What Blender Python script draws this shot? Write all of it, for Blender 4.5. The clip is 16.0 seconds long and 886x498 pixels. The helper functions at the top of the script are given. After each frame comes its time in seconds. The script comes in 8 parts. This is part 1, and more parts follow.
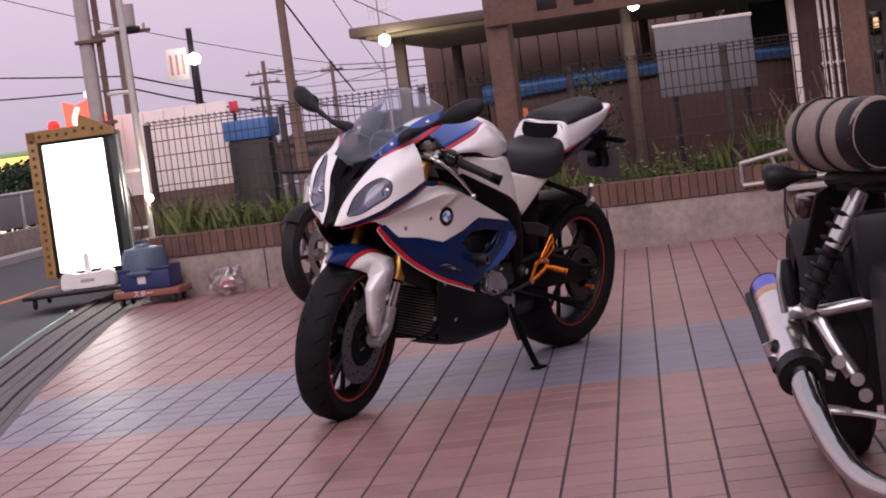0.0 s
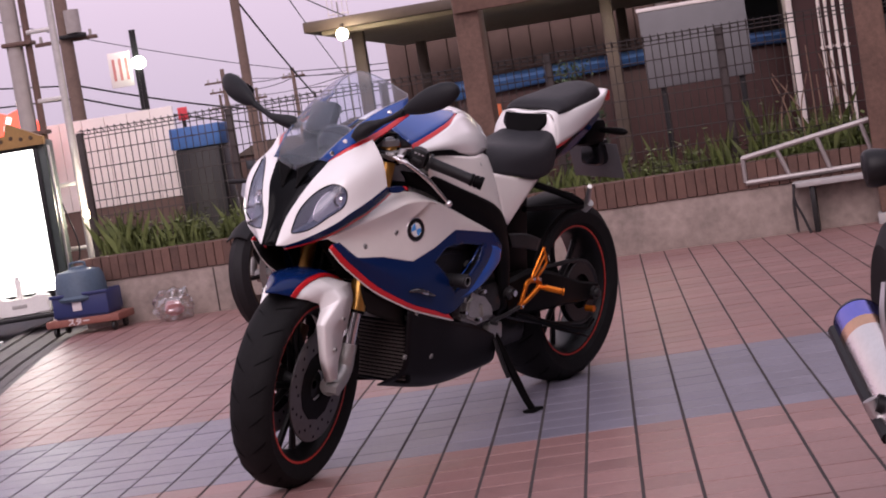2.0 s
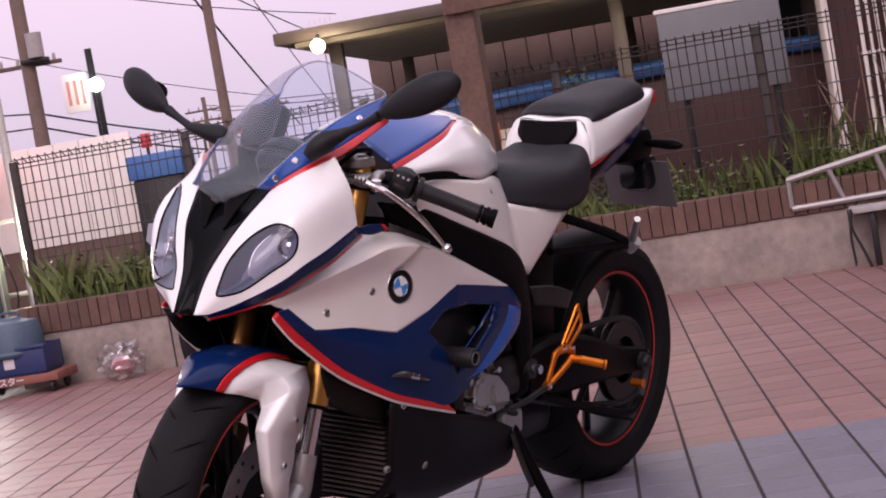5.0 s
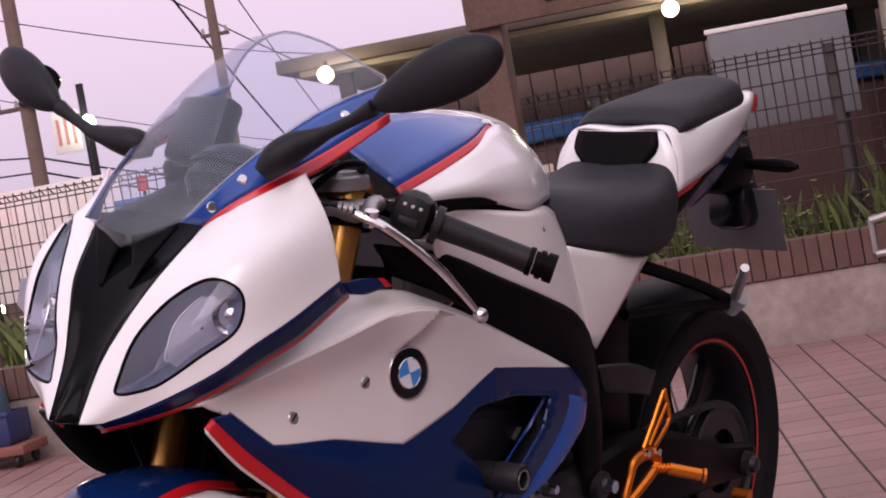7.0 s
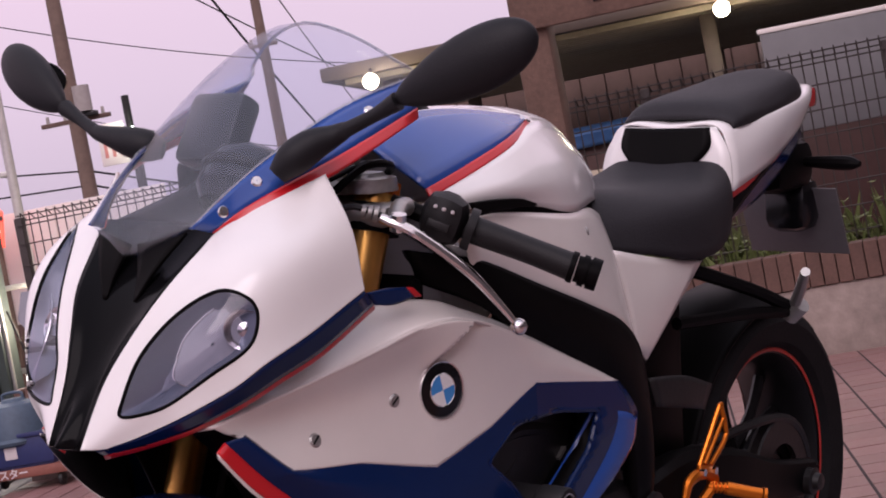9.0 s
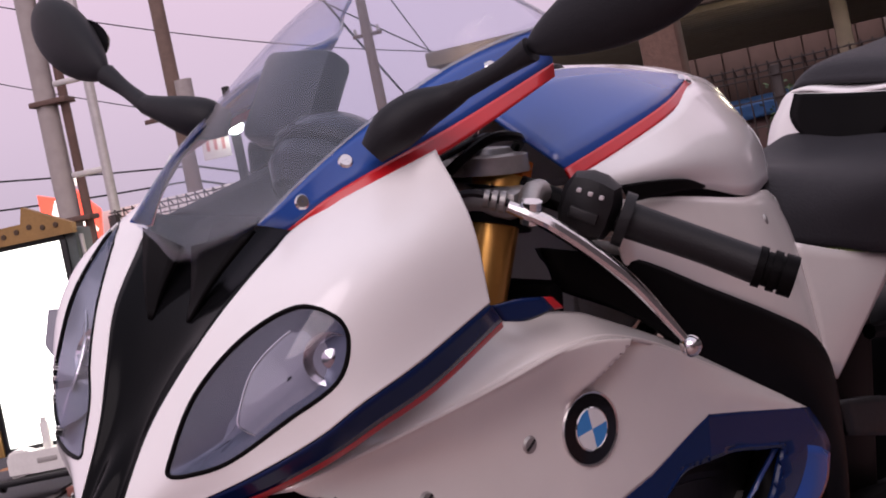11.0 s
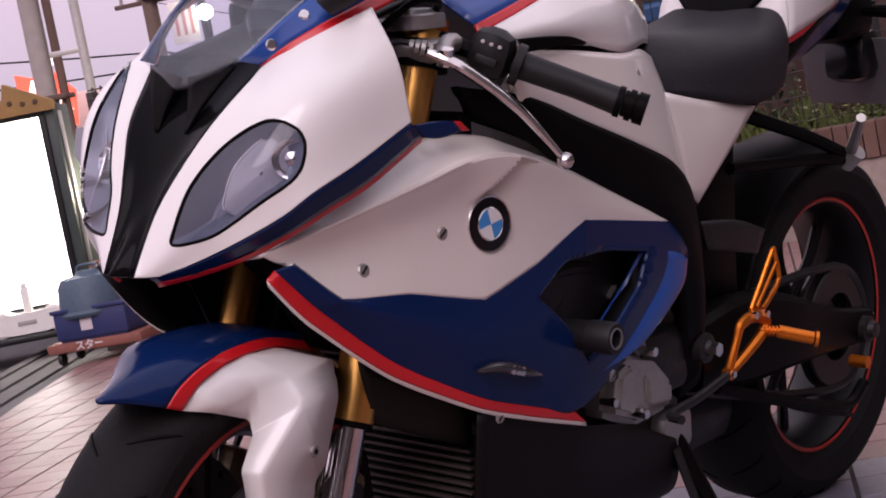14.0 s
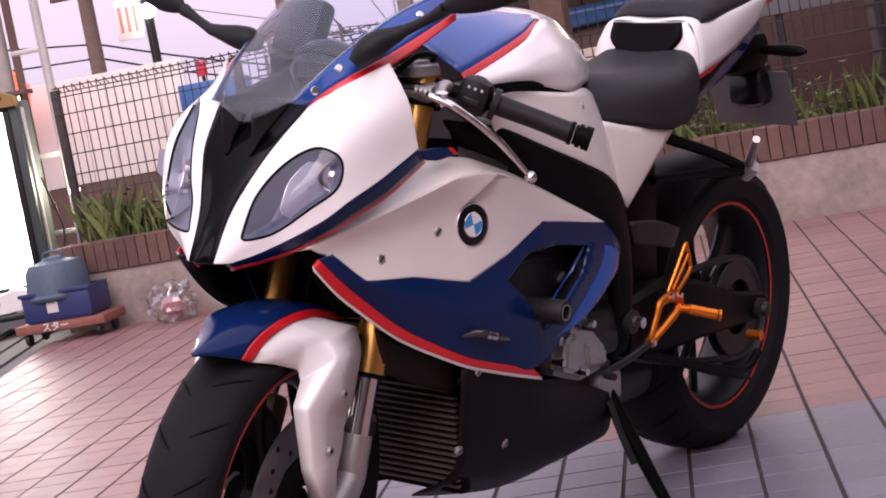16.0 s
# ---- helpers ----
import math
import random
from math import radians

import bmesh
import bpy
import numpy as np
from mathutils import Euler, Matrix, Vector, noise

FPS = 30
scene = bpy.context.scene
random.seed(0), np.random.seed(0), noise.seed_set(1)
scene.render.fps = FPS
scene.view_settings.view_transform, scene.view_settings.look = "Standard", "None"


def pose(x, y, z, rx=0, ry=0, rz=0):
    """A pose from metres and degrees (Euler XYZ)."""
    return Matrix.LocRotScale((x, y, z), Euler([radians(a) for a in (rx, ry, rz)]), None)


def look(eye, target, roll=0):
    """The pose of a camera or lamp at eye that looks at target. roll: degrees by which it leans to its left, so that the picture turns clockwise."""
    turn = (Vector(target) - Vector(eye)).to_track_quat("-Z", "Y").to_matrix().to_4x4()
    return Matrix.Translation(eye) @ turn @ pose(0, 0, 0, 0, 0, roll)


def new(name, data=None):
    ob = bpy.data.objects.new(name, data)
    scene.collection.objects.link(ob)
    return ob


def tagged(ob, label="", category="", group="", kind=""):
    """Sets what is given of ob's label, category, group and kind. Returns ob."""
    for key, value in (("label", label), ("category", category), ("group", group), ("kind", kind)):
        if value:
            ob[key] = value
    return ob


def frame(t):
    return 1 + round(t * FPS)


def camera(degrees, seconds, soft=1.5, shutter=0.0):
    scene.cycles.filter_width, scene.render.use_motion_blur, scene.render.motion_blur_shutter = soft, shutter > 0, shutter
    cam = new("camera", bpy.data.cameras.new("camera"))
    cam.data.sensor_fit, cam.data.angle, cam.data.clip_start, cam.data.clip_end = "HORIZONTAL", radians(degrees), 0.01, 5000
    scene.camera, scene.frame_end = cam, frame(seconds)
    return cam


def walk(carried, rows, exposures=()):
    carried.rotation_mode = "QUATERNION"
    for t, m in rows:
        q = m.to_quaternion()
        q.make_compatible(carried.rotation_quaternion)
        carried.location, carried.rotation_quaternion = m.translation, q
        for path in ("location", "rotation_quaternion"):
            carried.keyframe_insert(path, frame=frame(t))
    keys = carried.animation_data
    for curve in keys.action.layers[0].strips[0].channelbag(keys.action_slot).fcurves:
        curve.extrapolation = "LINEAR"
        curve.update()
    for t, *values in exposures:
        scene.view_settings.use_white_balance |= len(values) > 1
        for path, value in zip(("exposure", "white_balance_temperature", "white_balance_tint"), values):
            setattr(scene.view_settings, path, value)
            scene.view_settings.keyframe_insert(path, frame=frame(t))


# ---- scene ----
cam = camera(28.0, 16.0, 1.9)
walk(cam, [
    (0, look((0.168, -6.212, 1.001), (-0.063, -4.231, 0.855), -7.59)),
    (0.5, look((0.182, -6.286, 0.987), (-0.013, -4.300, 0.855), -8.23)),
    (1, look((0.183, -6.296, 0.987), (-0.014, -4.310, 0.853), -8.89)),
    (1.5, look((0.106, -5.686, 0.971), (-0.096, -3.701, 0.830), -9.05)),
    (2, look((0.032, -4.995, 0.953), (-0.164, -3.010, 0.809), -9.07)),
    (2.5, look((-0.040, -4.408, 0.939), (-0.224, -2.422, 0.793), -8.83)),
    (3, look((-0.076, -3.906, 0.925), (-0.267, -1.920, 0.778), -8.96)),
    (3.5, look((-0.085, -3.741, 0.918), (-0.272, -1.755, 0.783), -9.31)),
    (3.7, look((-0.086, -3.751, 0.918), (-0.272, -1.764, 0.789), -9.41)),
    (5.8, look((-0.171, -2.987, 0.905), (-0.347, -0.997, 0.809), -10.04)),
    (6, look((-0.189, -2.846, 0.900), (-0.363, -0.855, 0.813), -10.03)),
    (6.5, look((-0.233, -2.512, 0.891), (-0.405, -0.521, 0.821), -10.04)),
    (7, look((-0.239, -2.226, 0.871), (-0.434, -0.237, 0.813), -10.16)),
    (7.5, look((-0.234, -2.134, 0.866), (-0.442, -0.145, 0.820), -10.46)),
    (8, look((-0.235, -2.137, 0.867), (-0.439, -0.148, 0.820), -10.32)),
    (8.5, look((-0.226, -2.142, 0.860), (-0.430, -0.153, 0.814), -10.17)),
    (9, look((-0.235, -2.043, 0.858), (-0.487, -0.059, 0.821), -10.88)),
    (9.5, look((-0.281, -1.829, 0.864), (-0.613, 0.143, 0.841), -11.42)),
    (9.7, look((-0.284, -1.738, 0.859), (-0.650, 0.228, 0.845), -11.56)),
    (11.8, look((-0.350, -1.548, 0.874), (-0.724, 0.416, 0.821), -11.95)),
    (12, look((-0.350, -1.545, 0.877), (-0.728, 0.418, 0.813), -11.79)),
    (12.5, look((-0.330, -1.548, 0.873), (-0.737, 0.408, 0.788), -11.69)),
    (13, look((-0.296, -1.622, 0.834), (-0.682, 0.335, 0.690), -11.63)),
    (13.5, look((-0.253, -1.741, 0.832), (-0.644, 0.211, 0.645), -11.14)),
    (14, look((-0.210, -2.067, 0.794), (-0.568, -0.105, 0.646), -11.18)),
    (14.5, look((-0.239, -2.442, 0.859), (-0.511, -0.469, 0.670), -10.57)),
    (15, look((-0.238, -2.457, 0.861), (-0.506, -0.484, 0.670), -10.67)),
    (15.5, look((-0.238, -2.456, 0.861), (-0.509, -0.484, 0.674), -10.68)),
    (16, look((-0.206, -2.758, 0.877), (-0.475, -0.784, 0.699), -10.65)),
], exposures=[(0, 0.14), (1.5, 0.20), (3.5, 0.42), (6, 0.34), (7, 0.28), (8, 0.2), (9, 0.14), (9.5, 0.06), (12, -0.04), (12.5, -0.16), (13, -0.33), (13.5, -0.14), (14, 0.16), (14.5, 0.42), (16, 0.62)])

# ---- light ----
world = bpy.data.worlds.new("dusk")
scene.world = world
world.use_nodes = True
wn, wl = world.node_tree.nodes, world.node_tree.links
bg = wn["Background"]
coord = wn.new("ShaderNodeTexCoord")
sep = wn.new("ShaderNodeSeparateXYZ")
ramp = wn.new("ShaderNodeValToRGB")
wl.new(coord.outputs["Generated"], sep.inputs[0])
wl.new(sep.outputs["Z"], ramp.inputs[0])
ramp.color_ramp.elements[0].position, ramp.color_ramp.elements[0].color = 0.0, (0.51, 0.42, 0.54, 1)
ramp.color_ramp.elements[1].position, ramp.color_ramp.elements[1].color = 0.22, (0.87, 0.64, 0.81, 1)
for pos, col in ((0.10, (0.71, 0.56, 0.71, 1)), (0.45, (0.94, 0.76, 0.88, 1)), (1.0, (0.72, 0.70, 0.88, 1))):
    ramp.color_ramp.elements.new(pos).color = col
wl.new(ramp.outputs[0], bg.inputs["Color"])
bg.inputs["Strength"].default_value = 1.0

glow = bpy.data.lights.new("evening_sun", "SUN")
glow.energy, glow.angle, glow.color = 1.4, radians(45), (1.0, 0.84, 0.90)
new("evening_sun", glow).matrix_world = look((-0.5, -9, 8), (0, 0, 0))


# ---- materials ----
def shader(name, color, rough=0.5, metal=0.0, vary=0.0, scale=20.0, bump=0.0, bscale=120.0, coat=0.0, spec=0.5, rand=0.0, island=0.0, rvar=0.0):
    """A surface with two scales of variation, fine relief and, where asked, a change from piece to piece."""
    m = bpy.data.materials.new(name)
    m.use_nodes = True
    n, l = m.node_tree.nodes, m.node_tree.links
    b = n["Principled BSDF"]
    b.inputs["Base Color"].default_value = (*color, 1)
    b.inputs["Roughness"].default_value, b.inputs["Metallic"].default_value = rough, metal
    b.inputs["Coat Weight"].default_value, b.inputs["Coat Roughness"].default_value = coat, 0.06
    b.inputs["Specular IOR Level"].default_value = spec
    tc = n.new("ShaderNodeTexCoord")
    place = tc.outputs["Object"]
    if rand:  # a patch of its own for each piece
        which, far, shift = n.new("ShaderNodeObjectInfo"), n.new("ShaderNodeMath"), n.new("ShaderNodeVectorMath")
        far.operation, far.inputs[1].default_value, shift.operation = "MULTIPLY", 40.0, "ADD"
        l.new(which.outputs["Random"], far.inputs[0])
        l.new(place, shift.inputs[0])
        l.new(far.outputs[0], shift.inputs[1])
        place = shift.outputs[0]
    if vary or rand or island:
        hsv = n.new("ShaderNodeHueSaturation")
        hsv.inputs["Color"].default_value = (*color, 1)
        total = n.new("ShaderNodeMath")
        total.operation, total.inputs[0].default_value = "ADD", 1.0
        last = total
        if vary:
            small, large = n.new("ShaderNodeTexNoise"), n.new("ShaderNodeTexNoise")
            small.inputs["Scale"].default_value, large.inputs["Scale"].default_value = scale * 6, scale
            small.inputs["Detail"].default_value = 4
            l.new(place, small.inputs["Vector"])
            l.new(place, large.inputs["Vector"])
            add = n.new("ShaderNodeMath")
            add.operation = "ADD"
            l.new(small.outputs["Fac"], add.inputs[0])
            l.new(large.outputs["Fac"], add.inputs[1])
            mul = n.new("ShaderNodeMath")
            mul.operation, mul.inputs[1].default_value, mul.inputs[2].default_value = "MULTIPLY_ADD", vary * 1.6, -vary * 1.6
            l.new(add.outputs[0], mul.inputs[0])
            l.new(mul.outputs[0], total.inputs[1])
            if rvar:
                rm = n.new("ShaderNodeMath")
                rm.operation, rm.inputs[1].default_value, rm.inputs[2].default_value = "MULTIPLY_ADD", rvar, rough - rvar * 0.5
                l.new(large.outputs["Fac"], rm.inputs[0])
                l.new(rm.outputs[0], b.inputs["Roughness"])
        for amount, kind, socket in ((rand, "ShaderNodeObjectInfo", "Random"), (island, "ShaderNodeNewGeometry", "Random Per Island")):
            if amount:
                info, mm, nxt = n.new(kind), n.new("ShaderNodeMath"), n.new("ShaderNodeMath")
                mm.operation, mm.inputs[1].default_value, mm.inputs[2].default_value = "MULTIPLY_ADD", amount, -amount * 0.5
                l.new(info.outputs[socket], mm.inputs[0])
                nxt.operation = "ADD"
                l.new(last.outputs[0], nxt.inputs[0])
                l.new(mm.outputs[0], nxt.inputs[1])
                last = nxt
        l.new(last.outputs[0], hsv.inputs["Value"])
        l.new(hsv.outputs[0], b.inputs["Base Color"])
    if bump:
        tex, bp = n.new("ShaderNodeTexNoise"), n.new("ShaderNodeBump")
        tex.inputs["Scale"].default_value, tex.inputs["Detail"].default_value = bscale, 5
        l.new(place, tex.inputs["Vector"])
        bp.inputs["Strength"].default_value, bp.inputs["Distance"].default_value = bump, 0.004
        l.new(tex.outputs["Fac"], bp.inputs["Height"])
        l.new(bp.outputs[0], b.inputs["Normal"])
    return m


def lamp_surface(name, color, strength):
    m = bpy.data.materials.new(name)
    m.use_nodes = True
    b = m.node_tree.nodes["Principled BSDF"]
    b.inputs["Base Color"].default_value = (*color, 1)
    b.inputs["Emission Color"].default_value, b.inputs["Emission Strength"].default_value = (*color, 1), strength
    return m


def clear(name, color=(1, 1, 1), rough=0.02, alpha=0.75):
    """Clear plastic: mostly see-through, with a reflecting skin."""
    m = bpy.data.materials.new(name)
    m.use_nodes = True
    n, l = m.node_tree.nodes, m.node_tree.links
    out = n["Material Output"]
    n.remove(n["Principled BSDF"])
    tr, gl, mix, fr = n.new("ShaderNodeBsdfTransparent"), n.new("ShaderNodeBsdfGlossy"), n.new("ShaderNodeMixShader"), n.new("ShaderNodeLayerWeight")
    tr.inputs["Color"].default_value = (*color, 1)
    gl.inputs["Roughness"].default_value = rough
    gain = n.new("ShaderNodeMath")
    gain.operation, gain.inputs[1].default_value, gain.inputs[2].default_value = "MULTIPLY_ADD", 0.30, max(0.02, (1.0 - alpha) * 0.6)
    fr.inputs["Blend"].default_value = 0.22
    l.new(fr.outputs["Facing"], gain.inputs[0])
    l.new(gain.outputs[0], mix.inputs[0])
    l.new(tr.outputs[0], mix.inputs[1])
    l.new(gl.outputs[0], mix.inputs[2])
    l.new(mix.outputs[0], out.inputs["Surface"])
    return m


TILE_PINK = shader("tile_pink", (0.250, 0.137, 0.126), 0.42, vary=0.27, scale=9, bump=0.25, bscale=90, rand=0.22, rvar=0.2)
TILE_BLUE = shader("tile_blue", (0.172, 0.160, 0.200), 0.42, vary=0.27, scale=9, bump=0.25, bscale=90, rand=0.18, rvar=0.2)
TILE_PINK_MANY = shader("tile_pink_many", (0.250, 0.137, 0.126), 0.42, vary=0.27, scale=9, bump=0.25, bscale=90, island=0.22, rvar=0.2)
TILE_BLUE_MANY = shader("tile_blue_many", (0.172, 0.160, 0.200), 0.42, vary=0.27, scale=9, bump=0.25, bscale=90, island=0.18, rvar=0.2)
GROUT = shader("grout", (0.036, 0.027, 0.027), 0.9, vary=0.2, scale=12)
ASPHALT = shader("asphalt", (0.05, 0.048, 0.052), 0.85, vary=0.25, scale=3, bump=0.6, bscale=160)
GUTTER = shader("gutter_concrete", (0.10, 0.088, 0.085), 0.8, vary=0.3, scale=6, bump=0.4, bscale=90)
CONCRETE = shader("concrete", (0.265, 0.212, 0.184), 0.85, vary=0.55, scale=3.5, bump=0.5, bscale=70)
CONCRETE_PALE = shader("pale_concrete", (0.36, 0.34, 0.33), 0.85, vary=0.25, scale=3, bump=0.4, bscale=70)
BRICK = shader("brown_brick", (0.115, 0.062, 0.047), 0.8, vary=0.35, scale=14, bump=0.6, bscale=140, rand=0.45)
WOOD = shader("weathered_wood", (0.13, 0.075, 0.055), 0.75, vary=0.5, scale=7, bump=0.6, bscale=80)
FENCE_DARK = shader("fence_paint", (0.035, 0.025, 0.022), 0.55, vary=0.2, scale=8)
ALUMINIUM = shader("aluminium", (0.36, 0.33, 0.32), 0.5, 0.6, vary=0.12, scale=15, bump=0.1)
STEEL_GALV = shader("galvanised_steel", (0.52, 0.50, 0.48), 0.5, 0.6, vary=0.2, scale=10)
BLACK_PLASTIC = shader("black_plastic", (0.009, 0.0086, 0.0095), 0.50, vary=0.2, scale=30, bump=0.15, bscale=400, spec=0.3)
BLACK_GLOSS = shader("gloss_black", (0.004, 0.004, 0.005), 0.18, spec=0.35)
DARK_METAL = shader("dark_metal", (0.017, 0.016, 0.0165), 0.45, 0.35, vary=0.2, scale=25, bump=0.1)
SIGN_FRAME = shader("sign_gold_frame", (0.30, 0.17, 0.05), 0.5, vary=0.25, scale=10)
SIGN_BODY = shader("sign_dark_case", (0.045, 0.06, 0.055), 0.5, vary=0.25, scale=8)
SIGN_LIT = lamp_surface("lit_sign_panel", (1.0, 0.97, 0.92), 5.0)
WHITE_PLASTIC = shader("white_plastic", (0.72, 0.70, 0.66), 0.45, vary=0.1, scale=12)
BLUE_PLASTIC = shader("blue_crate_plastic", (0.018, 0.026, 0.10), 0.5, vary=0.2, scale=10)
BLUE_TARP = shader("blue_grey_tub", (0.055, 0.085, 0.125), 0.55, vary=0.25, scale=10)
CLOTH = shader("grey_cloth", (0.42, 0.40, 0.37), 0.9, vary=0.2, scale=15, bump=0.5, bscale=90)
CART_WOOD = shader("red_brown_cart", (0.21, 0.075, 0.055), 0.7, vary=0.3, scale=10)
LEAF = shader("weed_leaf", (0.105, 0.13, 0.036), 0.6, vary=0.3, scale=9, island=0.6)
SOIL = shader("soil", (0.05, 0.035, 0.025), 0.95, vary=0.4, scale=8, bump=0.8, bscale=40)
LINE_ORANGE = shader("orange_road_paint", (0.42, 0.17, 0.05), 0.7, vary=0.35, scale=9)
HOSE = shader("green_hose", (0.02, 0.21, 0.14), 0.4, vary=0.1)
ROOF_BROWN = shader("brown_roof_metal", (0.085, 0.062, 0.048), 0.55, 0.2, vary=0.25, scale=2.5)
ROOF_BLUE = shader("blue_glazed_tile", (0.085, 0.12, 0.19), 0.35, vary=0.25, scale=6, island=0.25)
WALL_BROWN = shader("brown_cladding", (0.10, 0.058, 0.045), 0.75, vary=0.25, scale=2.5, bump=0.3, bscale=40)
WALL_BEIGE = shader("beige_render", (0.22, 0.18, 0.16), 0.85, vary=0.2, scale=2, bump=0.3, bscale=60)
WALL_GREY = shader("grey_render", (0.13, 0.118, 0.115), 0.85, vary=0.2, scale=2, bump=0.3, bscale=60)
WALL_MAROON = shader("maroon_panel", (0.055, 0.02, 0.018), 0.6, vary=0.25, scale=3)
BOARD_WHITE = shader("white_hoarding", (0.80, 0.72, 0.68), 0.6, vary=0.08, scale=1.5)
BOARD_GREY = shader("grey_board", (0.17, 0.165, 0.17), 0.6, vary=0.15, scale=2)
GLASS_DARK = shader("dark_window", (0.05, 0.055, 0.06), 0.08, coat=0.3)
BULB = lamp_surface("lamp_globe", (1.0, 0.86, 0.62), 14.0)
STORE_YELLOW = lamp_surface("lit_yellow_fascia", (1.0, 0.72, 0.20), 1.25)
STORE_WHITE = lamp_surface("lit_shop_front", (1.0, 0.86, 0.66), 1.5)
STORE_GREEN = shader("shop_green_trim", (0.35, 0.55, 0.30), 0.5)
LETTER = shader("dark_red_letter", (0.22, 0.05, 0.02), 0.6)
RED_LIT = lamp_surface("lit_red_sign", (1.0, 0.10, 0.06), 1.3)
WHITE_LIT = lamp_surface("lit_white_mark", (1.0, 0.90, 0.85), 1.6)
BEACON = lamp_surface("red_beacon", (1.0, 0.03, 0.02), 0.9)
BANNER = shader("navy_banner", (0.06, 0.055, 0.12), 0.8, vary=0.2)
BANNER_RED = shader("red_banner_part", (0.45, 0.04, 0.04), 0.8)
BARS = shader("pale_print", (0.6, 0.55, 0.55), 0.7)
BAG = clear("clear_bag", (0.86, 0.84, 0.83), 0.25, 0.62)
RUST = shader("brown_pole_paint", (0.12, 0.07, 0.055), 0.7, vary=0.3, scale=6)
POLE_PALE = shader("pale_pole", (0.36, 0.32, 0.30), 0.7, vary=0.2, scale=3)
CABLE = shader("black_cable", (0.018, 0.016, 0.018), 0.6)


# ---- building helpers ----
def rounded_box(bm, lo, hi, r=0.004, m=None):
    """A box from corner lo to corner hi with bevelled edges, added to bm."""
    size = [b - a for a, b in zip(lo, hi)]
    mid = [(a + b) / 2 for a, b in zip(lo, hi)]
    made = bmesh.ops.create_cube(bm, size=1, matrix=(m or Matrix()) @ Matrix.Translation(mid) @ Matrix.Diagonal((*size, 1)))
    if r > 0:
        edges = list({e for v in made["verts"] for e in v.link_edges})
        bmesh.ops.bevel(bm, geom=edges, offset=min(r, 0.45 * min(size)), segments=2, profile=0.5, affect="EDGES")
    return bm


def rod(bm, a, b, r, r2=None, seg=12):
    """A round bar from a to b."""
    a, b = Vector(a), Vector(b)
    d = b - a
    turn = d.to_track_quat("Z", "Y").to_matrix().to_4x4()
    bmesh.ops.create_cone(bm, cap_ends=True, segments=seg, radius1=r, radius2=r if r2 is None else r2, depth=d.length,
                          matrix=Matrix.Translation((a + b) / 2) @ turn)
    return bm


def spline(points, n=6, closed=False):
    """Points on a smooth curve through the given ones."""
    pts = [np.array(p, float) for p in points]
    m, out = len(pts), []
    for i in range(m if closed else m - 1):
        p1, p2 = pts[i], pts[(i + 1) % m]
        p0 = pts[(i - 1) % m] if closed or i > 0 else 2 * p1 - p2
        p3 = pts[(i + 2) % m] if closed or i < m - 2 else 2 * p2 - p1
        for k in range(n):
            t = k / n
            out.append(0.5 * (2 * p1 + (p2 - p0) * t + (2 * p0 - 5 * p1 + 4 * p2 - p3) * t * t + (3 * p1 - p0 - 3 * p2 + p3) * t**3))
    if not closed:
        out.append(pts[-1])
    return out


def sweep(bm, points, radii, seg=10, n=6, flat=1.0):
    """A bent tube through the points; radii one number or one for each point."""
    if not hasattr(radii, "__len__"):
        radii = [radii] * len(points)
    path = spline([(*p, r) for p, r in zip(points, radii)], n)
    rings, up = [], Vector((0, 0, 1))
    for i, p in enumerate(path):
        d = Vector(path[min(i + 1, len(path) - 1)][:3] - path[max(i - 1, 0)][:3]).normalized()
        if i == 0:
            up = Vector((0, 0, 1)) if abs(d.z) < 0.9 else Vector((1, 0, 0))
        side = d.cross(up).normalized()
        up = side.cross(d)
        rings.append([bm.verts.new(Vector(p[:3]) + float(p[3]) * (math.cos(a) * side + flat * math.sin(a) * up)) for a in (2 * math.pi * k / seg for k in range(seg))])
    skin(bm, rings, True)
    return bm


def skin(bm, rings, caps=False, closed=True):
    """Faces between rings of vertices."""
    n = len(rings[0])
    for a, b in zip(rings, rings[1:]):
        for k in range(n if closed else n - 1):
            bm.faces.new((a[k], a[(k + 1) % n], b[(k + 1) % n], b[k]))
    if caps:
        bm.faces.new(rings[0][::-1])
        bm.faces.new(rings[-1])


def lathe(bm, profile, m=None, seg=32, arc=None):
    """A turned shape: profile of (radius, height) round the z axis of m."""
    m = m or Matrix()
    rings = []
    for r, h in profile:
        rings.append([bm.verts.new(m @ Vector((r * math.cos(a), r * math.sin(a), h))) for a in (2 * math.pi * k / seg for k in range(seg))])
    skin(bm, rings)
    return bm


def sheet(bm, rows, n=5, k=5):
    """A smooth sheet through rows of points (all rows equally long)."""
    fine = [spline(r, k) for r in rows]
    cols = [spline([f[j] for f in fine], n) for j in range(len(fine[0]))]
    rings = [[bm.verts.new(cols[j][i]) for j in range(len(cols))] for i in range(len(cols[0]))]
    skin(bm, rings, False, False)
    return bm


def prism(bm, outline, depth, m=None):
    """A plate: the outline in x and y of m, extruded by depth along its z."""
    m = m or Matrix()
    lower = [bm.verts.new(m @ Vector((*p[:2], 0))) for p in outline]
    upper = [bm.verts.new(m @ Vector((*p[:2], depth))) for p in outline]
    bm.faces.new(lower[::-1])
    bm.faces.new(upper)
    for i in range(len(outline)):
        j = (i + 1) % len(outline)
        bm.faces.new((lower[i], lower[j], upper[j], upper[i]))
    return bm


